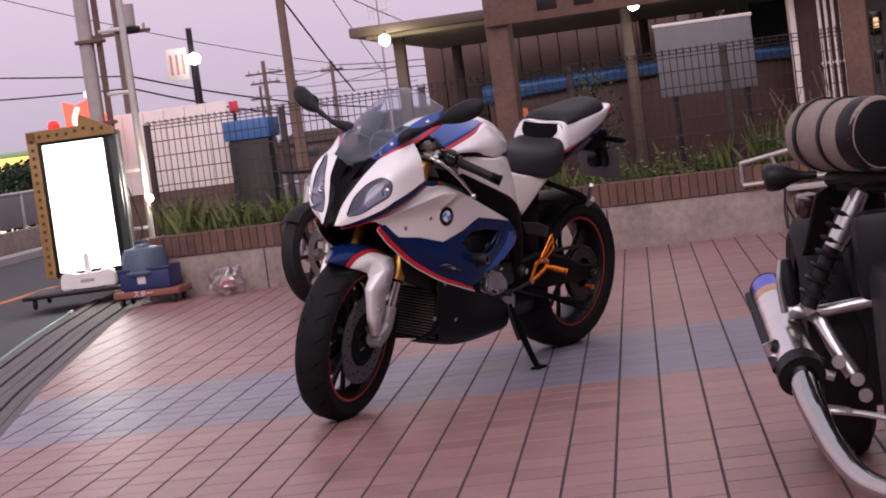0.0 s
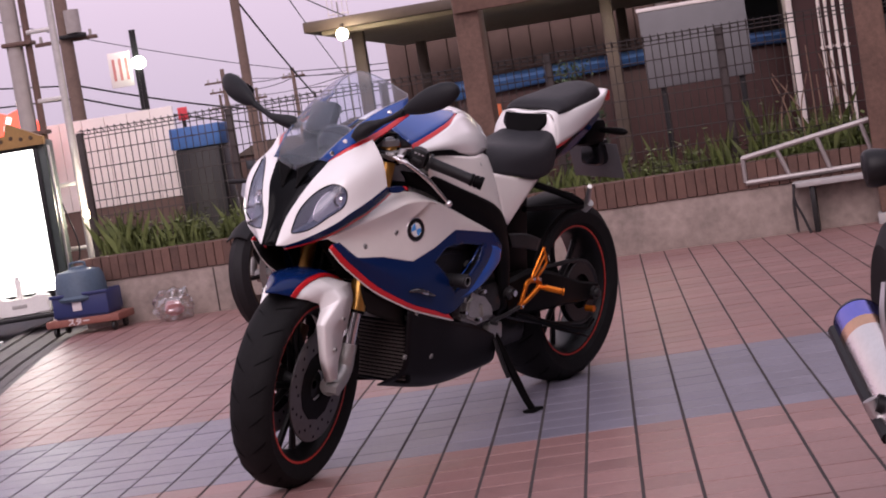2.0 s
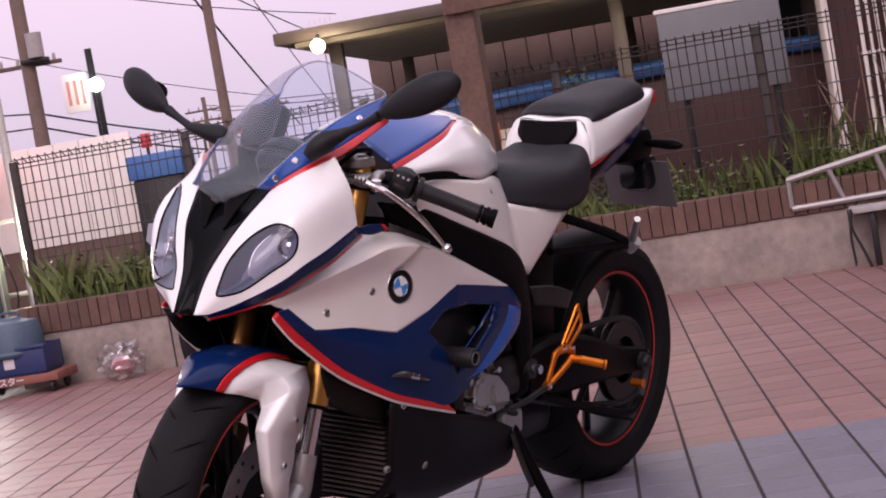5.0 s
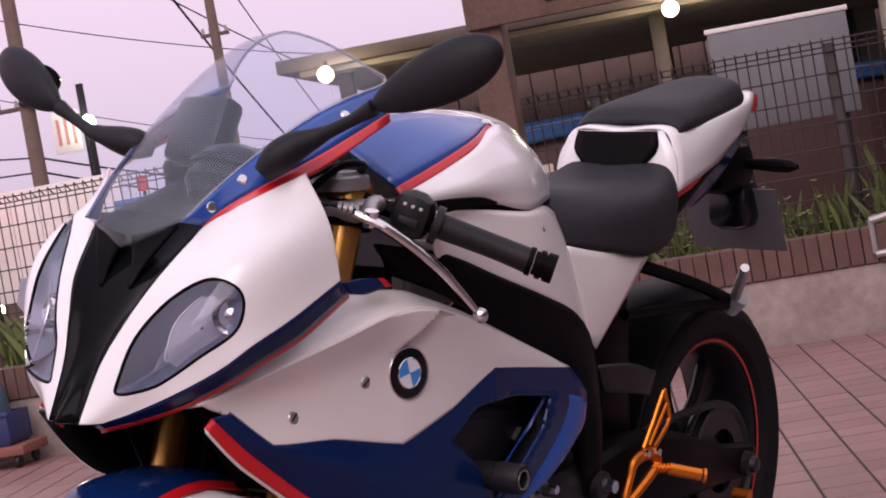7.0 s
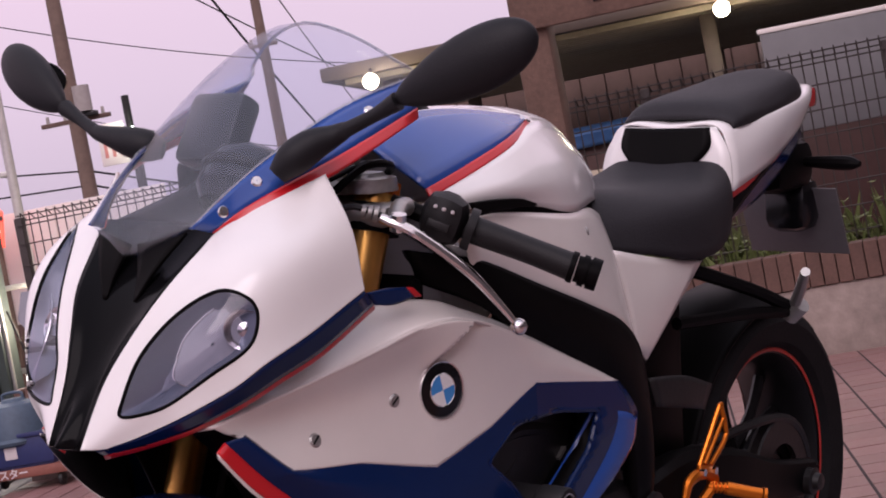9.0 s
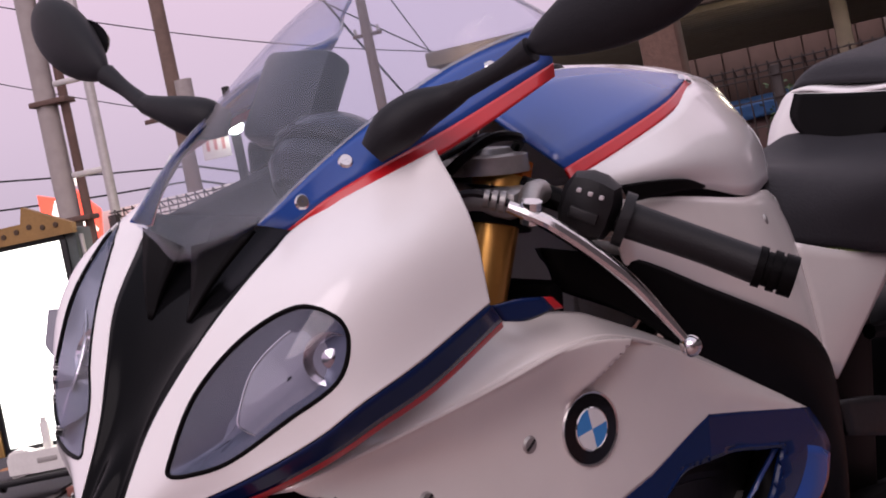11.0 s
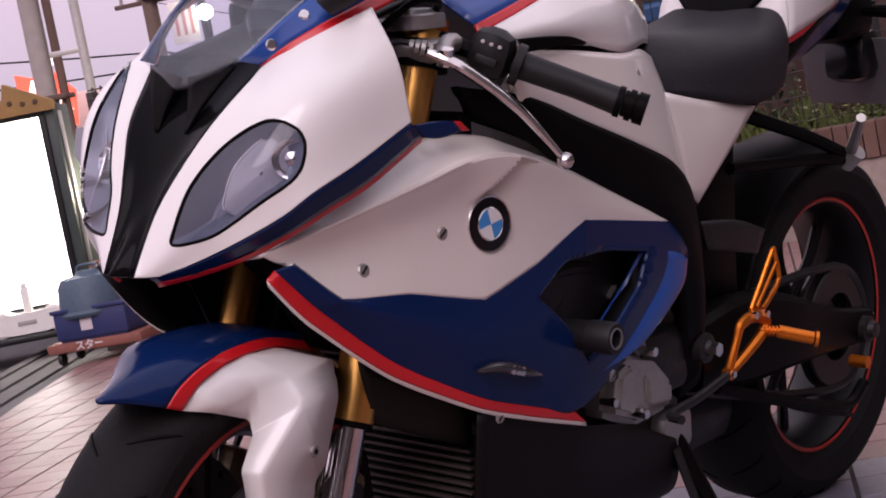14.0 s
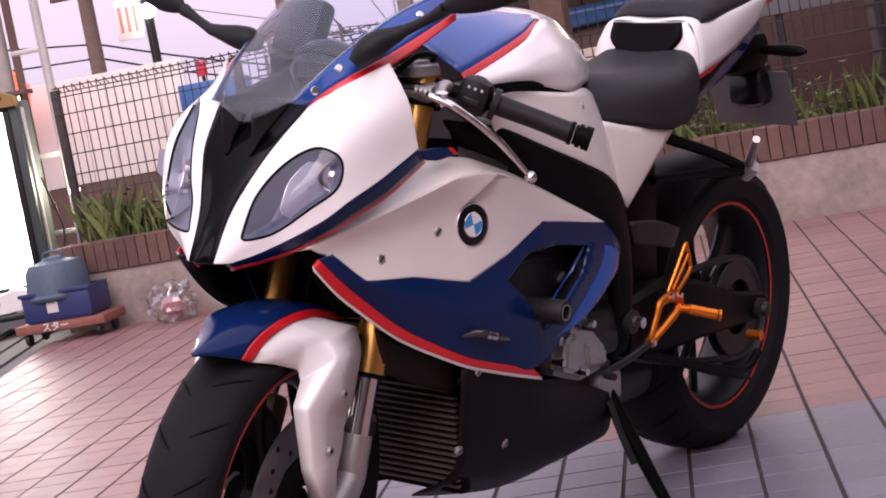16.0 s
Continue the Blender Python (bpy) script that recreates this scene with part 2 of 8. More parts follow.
def mesh_of(bm, name, smooth=30):
    bmesh.ops.remove_doubles(bm, verts=bm.verts, dist=1e-5)
    bmesh.ops.recalc_face_normals(bm, faces=bm.faces)
    me = bpy.data.meshes.new(name)
    bm.to_mesh(me)
    bm.free()
    if smooth:
        me.polygons.foreach_set("use_smooth", [True] * len(me.polygons))
        me.set_sharp_from_angle(angle=radians(smooth))
    return me


def part(name, bm, material, parent=None, label="", smooth=30, thick=0.0, offset=-1.0):
    ob = new(name, mesh_of(bm, name, smooth) if isinstance(bm, bmesh.types.BMesh) else bm)
    if not ob.data.materials:
        ob.data.materials.append(material)
    ob.parent = parent
    if label:
        tagged(ob, label)
    if thick:
        mod = ob.modifiers.new("thickness", "SOLIDIFY")
        mod.thickness, mod.offset = thick, offset
    return ob


def thing(name, m, label, category, group="", kind=""):
    ob = new(name)
    ob.empty_display_size = 0.05
    ob.matrix_world = m
    return tagged(ob, label, category, group, kind)


def B():
    return bmesh.new()


def letters(name, text, size, m, material, parent, label=""):
    """Raised letters in the built-in font, as a mesh."""
    cu = bpy.data.curves.new(name, "FONT")
    cu.body, cu.size, cu.offset, cu.extrude, cu.align_x, cu.align_y = text, size, size * 0.02, size * 0.01, "CENTER", "CENTER"
    tmp = bpy.data.objects.new(name, cu)
    scene.collection.objects.link(tmp)
    me = bpy.data.meshes.new_from_object(tmp.evaluated_get(bpy.context.evaluated_depsgraph_get()))
    bpy.data.objects.remove(tmp)
    bpy.data.curves.remove(cu)
    me.materials.clear()
    me.transform(m)
    return part(name, me, material, parent, label, smooth=0)


# ---- ground, road, gutter ----
bm = B()
rounded_box(bm, (-900, -900, -0.5), (900, 900, -0.10), 0)
part("ground", bm, ASPHALT)
tagged(bpy.data.objects["ground"], "dark asphalt ground reaching to the horizon", "ground", kind="structure")

EDGE = [(-2.05, -2.2), (-2.40, 0.3), (-2.72, 1.8), (-3.20, 4.5), (-3.55, 7.0)]  # left edge of the tiled forecourt


def edge_x(y):
    return float(np.interp(y, [p[1] for p in EDGE], [p[0] for p in EDGE])) + (0.14 * (-2.2 - y) if y < -2.2 else 0)


bm = B()
prism(bm, [(-1.2, -9), (7, -9), (7, 7.2), (-3.58, 7.2), *reversed([(x, y) for x, y in EDGE])], 0.0978, Matrix.Translation((0, 0, -0.10)))
forecourt = part("floor", bm, GROUT, smooth=0)
tagged(forecourt, "forecourt paved with square pink and blue-grey tiles", "floor", kind="structure")

bm = B()
prism(bm, [(-7.45, -14), (-1.3, -14), (-2.55, -2.2), (-2.90, 0.3), (-3.22, 1.8), (-3.72, 4.5), (-4.08, 7.0), (-4.5, 12), (-4.6, 60), (-7.1, 60)], 0.06, Matrix.Translation((0, 0, -0.10)))
road = part("road", bm, ASPHALT, smooth=0)
tagged(road, "two-lane asphalt road with worn orange line", "road", kind="structure")
for y0, y1 in ((3.6, 5.4), (7.9, 9.2), (9.7, 11.6), (12.4, 14.2), (15.5, 18), (20, 24)):
    bm = B()
    prism(bm, [(-5.62 + 0.045 * y0, y0), (-5.50 + 0.045 * y0, y0), (-5.50 + 0.045 * y1, y1), (-5.62 + 0.045 * y1, y1)], 0.004, Matrix.Translation((0, 0, -0.04)))
    part("road_line", bm, LINE_ORANGE, road, "worn orange road marking", smooth=0)

# gutter: narrow strips that run along the edge of the tiles
gutter = thing("gutter", Matrix(), "dark grooved concrete gutter strip between tiles and road", "gutter", kind="structure")
for k in range(7):
    a, b = k / 7, (k + 1) / 7 - 0.012
    bm = B()
    ys = [-6, -2.2, 0.3, 1.8, 4.5, 6.8]
    left = [(edge_x(y) - 0.50 * b, y) for y in ys]
    right = [(edge_x(y) - 0.50 * a - 0.004, y) for y in ys]
    prism(bm, right + left[::-1], 0.09 - 0.006 * (k % 2), Matrix.Translation((0, 0, -0.11 + 0.002 * k)))
    part("gutter_strip", bm, GUTTER, gutter, smooth=0)

hose = thing("hose", Matrix(), "thin green garden hose lying along the gutter", "hose")
bm = B()
sweep(bm, [(-2.62, -1.2, -0.015), (-2.86, 0.3, -0.012), (-3.02, 1.1, -0.015), (-3.32, 2.5, -0.012), (-3.66, 4.2, -0.015), (-3.90, 5.8, -0.012)], 0.011, 8)
part("hose_tube", bm, HOSE, hose)
bm = B()
rod(bm, (-3.90, 5.8, -0.01), (-3.915, 5.9, -0.005), 0.018, 0.012)
part("hose_end", bm, STEEL_GALV, hose, "grey metal hose coupling")

# far kerb, low wall and rail beyond the road
bm = B()
prism(bm, [(-7.75, -14), (-7.45, -14), (-7.1, 60), (-7.4, 60)], 0.14, Matrix.Translation((0, 0, -0.10)))
tagged(part("kerb", bm, CONCRETE_PALE, smooth=0), "pale concrete kerb beyond the road", "kerb", kind="structure")
bm = B()
prism(bm, [(-8.1, -14), (-7.9, -14), (-7.6, 26), (-7.8, 26)], 0.34, Matrix.Translation((0, 0, -0.05)))
low_wall = tagged(part("street_wall", bm, CONCRETE, smooth=0), "low weathered concrete wall along the street", "wall", kind="structure")
rail = thing("street_fence", Matrix(), "grey metal panel fence on the low street wall", "fence")
for i in range(20):
    y = 6.5 + i * 0.95
    x = -8.0 + 0.0075 * (y + 14)
    bm = B()
    rounded_box(bm, (x - 0.02, y - 0.02, 0.27), (x + 0.02, y + 0.02, 0.78), 0.004)
    part("post", bm, STEEL_GALV, rail)
    if i < 11:
        bm = B()
        rounded_box(bm, (x - 0.012, y + 0.05, 0.33), (x + 0.012, y + 0.90, 0.74), 0.004)
        part("panel", bm, BOARD_GREY, rail)
    else:
        for k in range(6):
            bm = B()
            rod(bm, (x, y + 0.14 * k + 0.08, 0.29), (x + 0.001, y + 0.14 * k + 0.08, 0.74), 0.008, seg=6)
            part("bar", bm, STEEL_GALV, rail)
bm = B()
rod(bm, (-7.85, 6.4, 0.76), (-7.70, 25.6, 0.76), 0.02, seg=8)
part("top_rail", bm, STEEL_GALV, rail)

# ---- garden wall behind the bike, in its own frame ----
WALL = pose(0.6, 5.28, 0, 0, 0, -9)
WALL_H, BRICK_H, FENCE_TOP = 0.285, 0.150, 1.25
WALL_END = -4.0  # where wall and fence stop, beside the lit sign
bm = B()
rounded_box(bm, (WALL_END, 0, -0.1), (1.02, 0.16, WALL_H), 0.008, WALL)
wall_north = tagged(part("wall_north", bm, CONCRETE), "low stained concrete garden wall with brick coping", "wall", kind="structure")
bm = B()
rounded_box(bm, (1.02, 0.05, -0.1), (4.5, 0.22, WALL_H - 0.02), 0.008, WALL)
tagged(part("wall_bench_base", bm, CONCRETE), "dark concrete base wall under the bench", "wall", kind="structure")
for u in (-3.1, -1.9, -0.7, 0.45):  # joints in the plaster
    bm = B()
    rounded_box(bm, (u, -0.003, 0.0), (u + 0.008, 0.01, WALL_H - 0.01), 0, WALL)
    part("joint", bm, GROUT, wall_north, smooth=0)
bm = B()
rounded_box(bm, (WALL_END, 0.16, -0.1), (1.0, 0.9, WALL_H + 0.06), 0.01, WALL)
tagged(part("planter_soil", bm, SOIL), "dark soil of the raised planting bed", "soil", kind="structure")


def mesh_fence(name, m, u0, u1, base, top, bays, label):
    """Dark welded-wire fence: posts, and in each bay wires with a folded top."""
    f = thing(name, m, label, "fence")
    w = (u1 - u0) / bays
    for i in range(bays + 1):
        bm = B()
        rounded_box(bm, (u0 + i * w - 0.02, -0.02, base), (u0 + i * w + 0.02, 0.02, top - 0.02), 0.004)
        part("post", bm, FENCE_DARK, f)
    upright = bmesh.new()
    rod(upright, (0, -0.024, base + 0.05), (0, -0.024, top), 0.0032, seg=5)
    rod(upright, (0, -0.024, top), (0, 0.03, top - 0.035), 0.0032, seg=5)
    upright = mesh_of(upright, "upright_wire", 0)
    upright.materials.append(FENCE_DARK)
    long_wire = mesh_of(rod(B(), (0, 0, 0), (w, 0, 0), 0.0036, seg=5), "long_wire", 0)
    long_wire.materials.append(FENCE_DARK)
    for i in range(bays):
        a, nv = u0 + i * w, round(w / 0.047)
        for k in range(nv):
            part("upright_wire", upright, None, f).location.x = a + (k + 0.5) * w / nv
        for z in [base + 0.08 + 0.105 * k for k in range(int((top - base - 0.16) / 0.105) + 1)] + [top - 0.06, top - 0.012]:
            part("long_wire", long_wire, None, f).location = (a, -0.029, z)
        part("long_wire", long_wire, None, f).location = (a, 0.03, top - 0.035)
    return f


mesh_fence("mesh_fence", WALL @ pose(0, 0.30, 0), WALL_END + 0.03, 2.2, WALL_H, FENCE_TOP, 6, "dark brown welded mesh fence with spiked top, standing in the planter")


def weeds(name, m, u0, u1, v0, v1, z, count, hmin, hmax, label, seed):
    """Grass blades and leafy stems, one object of many."""
    rnd = random.Random(seed)
    bm = B()
    for _ in range(count):
        clump = rnd.random()
        u, v = rnd.uniform(u0, u1), rnd.uniform(v0, v1)
        h = rnd.uniform(hmin, hmax) * (0.55 + 0.65 * abs(noise.noise(Vector((u * 2.2, v * 2, seed)))) * 2)
        a, lean = rnd.uniform(0, 6.28), rnd.uniform(0.05, 0.5) * h
        base = Vector((u, v, z))
        if clump < 0.6:
            w = rnd.uniform(0.004, 0.009)
            side = Vector((math.cos(a + 1.57), math.sin(a + 1.57), 0)) * w
            mid, tip = base + Vector((math.cos(a) * lean * 0.35, math.sin(a) * lean * 0.35, h * 0.6)), base + Vector((math.cos(a) * lean, math.sin(a) * lean, h))
            q = [bm.verts.new(m @ p) for p in (base - side, base + side, mid + side * 0.8, tip, mid - side * 0.8)]
            bm.faces.new(q)
        else:
            for k in range(5):
                c = base + Vector((math.cos(a) * lean * k / 5, math.sin(a) * lean * k / 5, h * (0.3 + 0.15 * k)))
                b = a + k * 2.4
                s = rnd.uniform(0.02, 0.045)
                d, e = Vector((math.cos(b), math.sin(b), rnd.uniform(-0.2, 0.5))) * s, Vector((-math.sin(b), math.cos(b), 0.2)) * s * 0.35
                q = [bm.verts.new(m @ p) for p in (c, c + d * 0.5 + e, c + d, c + d * 0.5 - e)]
                bm.faces.new(q)
    me = bpy.data.meshes.new(name)
    bm.to_mesh(me)
    bm.free()
    return tagged(part(name, me, LEAF), label, "plants", kind="stuff")


weeds("weeds", WALL, WALL_END + 0.1, 1.2, 0.17, 0.55, WALL_H + 0.05, 2600, 0.10, 0.30, "tangled green weeds and grass behind the brick coping", 3)
weeds("weeds", WALL, 0.25, 1.2, 0.18, 0.5, WALL_H + 0.05, 700, 0.18, 0.42, "taller tangled weeds beside the bench", 4)
weeds("weeds", WALL, WALL_END + 0.1, -2.0, 0.17, 0.40, WALL_H + 0.05, 1500, 0.16, 0.36, "bushy weeds leaning over the coping by the sign", 5)
stalks = B()
for k in range(9):
    rnd = random.Random(40 + k)
    u = 0.42 + 0.05 * k
    sweep(stalks, [(u, 0.36, WALL_H), (u + rnd.uniform(-0.03, 0.05), 0.37, 0.65), (u + rnd.uniform(-0.12, 0.1), 0.38, rnd.uniform(0.85, 1.08))], [0.006, 0.005, 0.003], 5)
st = part("dry_stalks", stalks, shader("dry_stalk", (0.26, 0.17, 0.12), 0.8, vary=0.2))
st.matrix_world = WALL
tagged(st, "dry pinkish plant stalks against the fence", "plants", kind="stuff")

# ---- wooden pergola: two posts and a beam ----
pergola = thing("wooden_gateway", WALL @ pose(0, -0.06, 0), "weathered brown timber gateway with square posts and beam", "gateway")
for name, u, top, w in (("post", -1.24, 2.9, 0.075), ("post", 1.0, 2.9, 0.08)):
    bm = B()
    rounded_box(bm, (u - w, -w, 0.06 if u > 0 else WALL_H), (u + w, w, top), 0.012)
    part(name, bm, WOOD, pergola)
bm = B()
rounded_box(bm, (0.90, -0.10, -0.01), (1.10, 0.10, 0.06), 0.01)
part("footing", bm, CONCRETE_PALE, pergola, "pale concrete footing block")
bm = B()
rounded_box(bm, (-1.30, -0.11, 1.54), (1.95, -0.085, 1.90), 0.008)
part("beam", bm, WOOD, pergola, "carved brown wooden beam")
for k in range(7):
    bm = B()
    rounded_box(bm, (-0.95 + 0.24 * k, -0.118, 1.60), (-0.82 + 0.24 * k, -0.109, 1.74), 0.004)
    part("carving", bm, DARK_METAL, pergola, "dark carved mark")

# ---- bench and aluminium ladder ----
bench = thing("bench", WALL, "grey plank bench along the wall", "bench")
for v in (-0.10, 0.03):
    bm = B()
    rounded_box(bm, (0.46, v - 0.055, 0.262), (1.95, v + 0.055, 0.292), 0.006)
    part("plank", bm, CONCRETE_PALE, bench)
for u in (0.55, 1.75):
    bm = B()
    rounded_box(bm, (u, -0.13, 0.0), (u + 0.03, 0.05, 0.262), 0.004)
    part("leg", bm, DARK_METAL, bench)
strap = thing("rope", WALL, "black cord hanging from the bench", "rope")
bm = B()
sweep(bm, [(0.47, -0.17, 0.29), (0.465, -0.175, 0.2), (0.50, -0.175, 0.1), (0.53, -0.175, 0.005)], 0.008, 6)
part("strand", bm, CABLE, strap)
bm = B()
sweep(bm, [(0.475, -0.18, 0.28), (0.455, -0.18, 0.17), (0.46, -0.178, 0.03)], 0.007, 6)
part("strand", bm, CABLE, strap)

ladder = thing("ladder", WALL @ pose(0.20, -0.02, 0.292, 0, 0, 0), "aluminium folding ladder lying on its side on the bench", "ladder")
for z0, z1, u0, u1 in ((0.03, 0.055, 0.0, 1.55), (0.17, 0.40, -0.005, 1.42)):
    bm = B()
    rod(bm, (u0, 0, z0), (u1, 0, z1), 0.016, seg=8)
    part("rail", bm, ALUMINIUM, ladder)
for u in (0.0, 0.22, 0.45, 0.70, 1.05, 1.35):
    bm = B()
    rod(bm, (u + 0.03 * (u > 0), 0, 0.035), (u - 0.03 * (u > 0), 0, 0.175 + 0.157 * u), 0.013, seg=8)
    part("rung", bm, ALUMINIUM, ladder)

# ---- carport behind the fence ----
CP = pose(-1.87, 7.9, -0.11, 0, 0, -3)
CARPORT_TIN = shader("carport_tin", (0.30, 0.25, 0.19), 0.6, vary=0.25, scale=5)
carport = thing("carport", CP, "flat brown metal carport with ribbed underside and two globe lamps", "carport")
bm = B()
rounded_box(bm, (-0.12, -0.05, 1.83), (5.4, 0.04, 1.91), 0.01)
part("fascia", bm, ROOF_BROWN, carport)
bm = B()
rounded_box(bm, (-0.12, -0.04, 1.83), (-0.04, 3.9, 1.90), 0.01)
part("fascia", bm, ROOF_BROWN, carport)
bm = B()
rounded_box(bm, (-0.06, 0.04, 1.84), (5.4, 3.9, 1.87), 0)
part("roof_sheet", bm, CARPORT_TIN, carport, "olive ribbed sheet underside")
for k in range(26):
    bm = B()
    rounded_box(bm, (-0.02, 0.10 + 0.145 * k, 1.80), (5.38, 0.16 + 0.145 * k, 1.842), 0.008)
    part("rib", bm, CARPORT_TIN, carport)
for u in (0.2, 2.05, 4.2):
    for v in (0.35, 3.5):
        bm = B()
        rounded_box(bm, (u - 0.045, v - 0.045, -0.1), (u + 0.045, v + 0.045, 1.81), 0.006)
        part("post", bm, ROOF_BROWN, carport)
for u in (0.17, 2.14):
    g = part("lamp_globe", lathe(B(), [(0.0005, -0.046)] + [(0.046 * math.sin(a), -0.046 * math.cos(a)) for a in np.linspace(0.3, 2.84, 8)] + [(0.0005, 0.046)], pose(u, -0.10, 1.78), 20), BULB, carport, "glowing round lamp globe")
    bm = B()
    rod(bm, (u, -0.10, 1.825), (u, -0.02, 1.86), 0.012)
    part("lamp_arm", bm, ROOF_BROWN, carport)
    la = bpy.data.lights.new("carport_lamp", "POINT")
    la.energy, la.color, la.shadow_soft_size = 6, (1.0, 0.84, 0.6), 0.06
    lo = new("carport_lamp", la)
    lo.matrix_world = CP @ pose(u, -0.22, 1.78)

# clutter under the carport: shed wall, blue tarpaulin stack, shrub
shed = thing("shed_wall", pose(-1.9, 12.1, 0, 0, 0, -3), "dark brown timber shed at the back of the carport", "shed")
for k in range(30):
    bm = B()
    rounded_box(bm, (0.2 * k, 0, -0.1), (0.2 * k + 0.19, 0.04, 1.8), 0.006)
    part("plank", bm, WALL_BROWN, shed)
part("backing", rounded_box(B(), (0, 0.045, -0.1), (6.0, 0.07, 1.8), 0), WALL_BROWN, shed)
tarp = thing("covered_stack", pose(0.30, 8.8, 0.27), "low stack under a blue tarpaulin inside the carport", "stack")
bm = B()
rounded_box(bm, (-1.3, -0.3, -0.37), (1.25, 0.4, 0.90), 0.03)
part("box", bm, WALL_MAROON, tarp)
bm = B()
sheet(bm, [[(-1.35, -0.34, 0.80), (-0.4, -0.36, 0.84), (0.6, -0.35, 0.86), (1.28, -0.34, 0.84)], [(-1.34, -0.33, 0.93), (-0.4, -0.33, 0.945), (0.6, -0.33, 0.95), (1.27, -0.33, 0.94)], [(-1.34, 0.4, 0.95), (-0.4, 0.42, 0.98), (0.6, 0.42, 0.98), (1.27, 0.4, 0.95)]])
part("tarpaulin", bm, shader("blue_tarp", (0.05, 0.13, 0.33), 0.5, vary=0.25, scale=5, bump=0.4, bscale=25), tarp, thick=0.004)
crate2 = thing("orange_crate", pose(-0.68, 8.4, 0), "faded orange and cream storage rack", "rack")
bm = B()
rounded_box(bm, (-0.14, -0.1, -0.1), (0.14, 0.1, 0.95), 0.01)
part("rack_body", bm, shader("cream_rack", (0.5, 0.42, 0.33), 0.6, vary=0.2), crate2)
bm = B()
rounded_box(bm, (-0.15, -0.12, 0.86), (0.0, -0.1, 1.0), 0.006)
part("tag", bm, shader("orange_tag", (0.6, 0.13, 0.04), 0.5), crate2)


def leafy(bm, centre, size, count, seed, leaf=0.035):
    """Many small leaves spread unevenly in a rounded body."""
    rnd = random.Random(seed)
    c, s = Vector(centre), Vector(size)
    while count:
        p = Vector((rnd.uniform(-1, 1), rnd.uniform(-1, 1), rnd.uniform(-1, 1)))
        if not 0.25 < p.length + 0.55 * noise.noise(p * 2.3 + Vector((seed, 0, 0))) < 0.98:
            continue
        count -= 1
        q = c + Vector((p.x * s.x, p.y * s.y, p.z * s.z))
        d = Vector((rnd.gauss(0, 1), rnd.gauss(0, 1), rnd.gauss(0.2, 0.7))).normalized() * leaf * rnd.uniform(0.6, 1.3)
        e = d.cross(Vector((rnd.gauss(0, 1), rnd.gauss(0, 1), 1))).normalized() * d.length * 0.4
        bm.faces.new([bm.verts.new(v) for v in (q, q + d * 0.5 + e, q + d, q + d * 0.5 - e)])
    return bm


def shrub(name, m, height, spread, count, seed, label, leaf=0.035):
    s = thing(name, m, label, "shrub")
    bm = B()
    for k in range(5):
        rnd = random.Random(seed + k)
        sweep(bm, [(0, 0, -0.05), (rnd.uniform(-0.1, 0.1) * spread, rnd.uniform(-0.1, 0.1) * spread, height * 0.35), (rnd.uniform(-0.5, 0.5) * spread, rnd.uniform(-0.5, 0.5) * spread, height * 0.75)], [0.035, 0.025, 0.008], 6)
    part("trunk", bm, RUST, s)
    bm = leafy(B(), (0, 0, height * 0.58), (spread, spread, height * 0.45), count, seed, leaf)
    me = bpy.data.meshes.new("crown")
    bm.to_mesh(me)
    bm.free()
    part("crown", me, shader("shrub_leaf", (0.035, 0.06, 0.025), 0.6, vary=0.2, island=0.5), s)
    return s


shrub("conifer_shrub", pose(-0.12, 7.4, 0), 1.22, 0.20, 1500, 11, "dark green conifer shrub in front of the carport", 0.03)

# ---- house with the blue tiled roof ----
house = thing("house", pose(-0.95, 15.2, 0), "brown house with blue glazed tile roof", "house")
bm = B()
rounded_box(bm, (0.0, 0, -0.1), (2.1, 4, 2.62), 0.01)
part("wall", bm, WALL_BROWN, house)
bm = B()
rounded_box(bm, (-0.22, 0.3, -0.1), (0.0, 3.5, 2.35), 0.01)
part("wall", bm, WALL_BEIGE, house, "pale side extension")
roof = part("roof", prism(B(), [(-0.32, 2.60), (2.30, 2.58), (2.30, 2.64), (-0.32, 2.66)], -4.2, Matrix(((1, 0, 0, 0), (0, 0, -1, -0.12), (0, 1, 0, 0), (0, 0, 0, 1)))), ROOF_BLUE, house, "dark blue glazed tile roof")
for i in range(26):
    for j in range(4):
        bm = B()
        x, y = -0.30 + 0.10 * i, -0.14 + 0.12 * j
        rod(bm, (x, y, 2.67 + 0.055 * j), (x, y + 0.14, 2.69 + 0.055 * j), 0.052, seg=8)
        part("tile", bm, ROOF_BLUE, roof)
win = part("window", rounded_box(B(), (0.45, -0.03, 2.16), (1.12, 0.0, 2.50), 0.004), ALUMINIUM, house, "white-framed sliding window")
for a, b in ((0.465, 0.78), (0.795, 1.105)):
    part("pane", rounded_box(B(), (a, -0.034, 2.175), (b, -0.028, 2.485), 0), GLASS_DARK, win)

# ---- apartment block on the right ----
flats = thing("apartment_block", pose(0, 0, 0), "beige rendered apartment block with outside stair and columns", "building")
bm = B()
rounded_box(bm, (1.27, 11.0, -0.1), (1.88, 11.5, 4.2), 0.01)
part("wall", bm, WALL_BEIGE, flats)
bm = B()
rounded_box(bm, (0.62, 12.6, -0.1), (1.3, 15.5, 4.2), 0.01)
part("wall", bm, WALL_GREY, flats, "grey stair wall")
for x in (0.70, 0.95, 1.17):
    bm = B()
    rounded_box(bm, (x, 11.6 + 0.3 * (x < 0.9), -0.1), (x + 0.13, 11.8 + 0.3 * (x < 0.9), 4.0), 0.006)
    part("column", bm, WALL_BEIGE, flats)
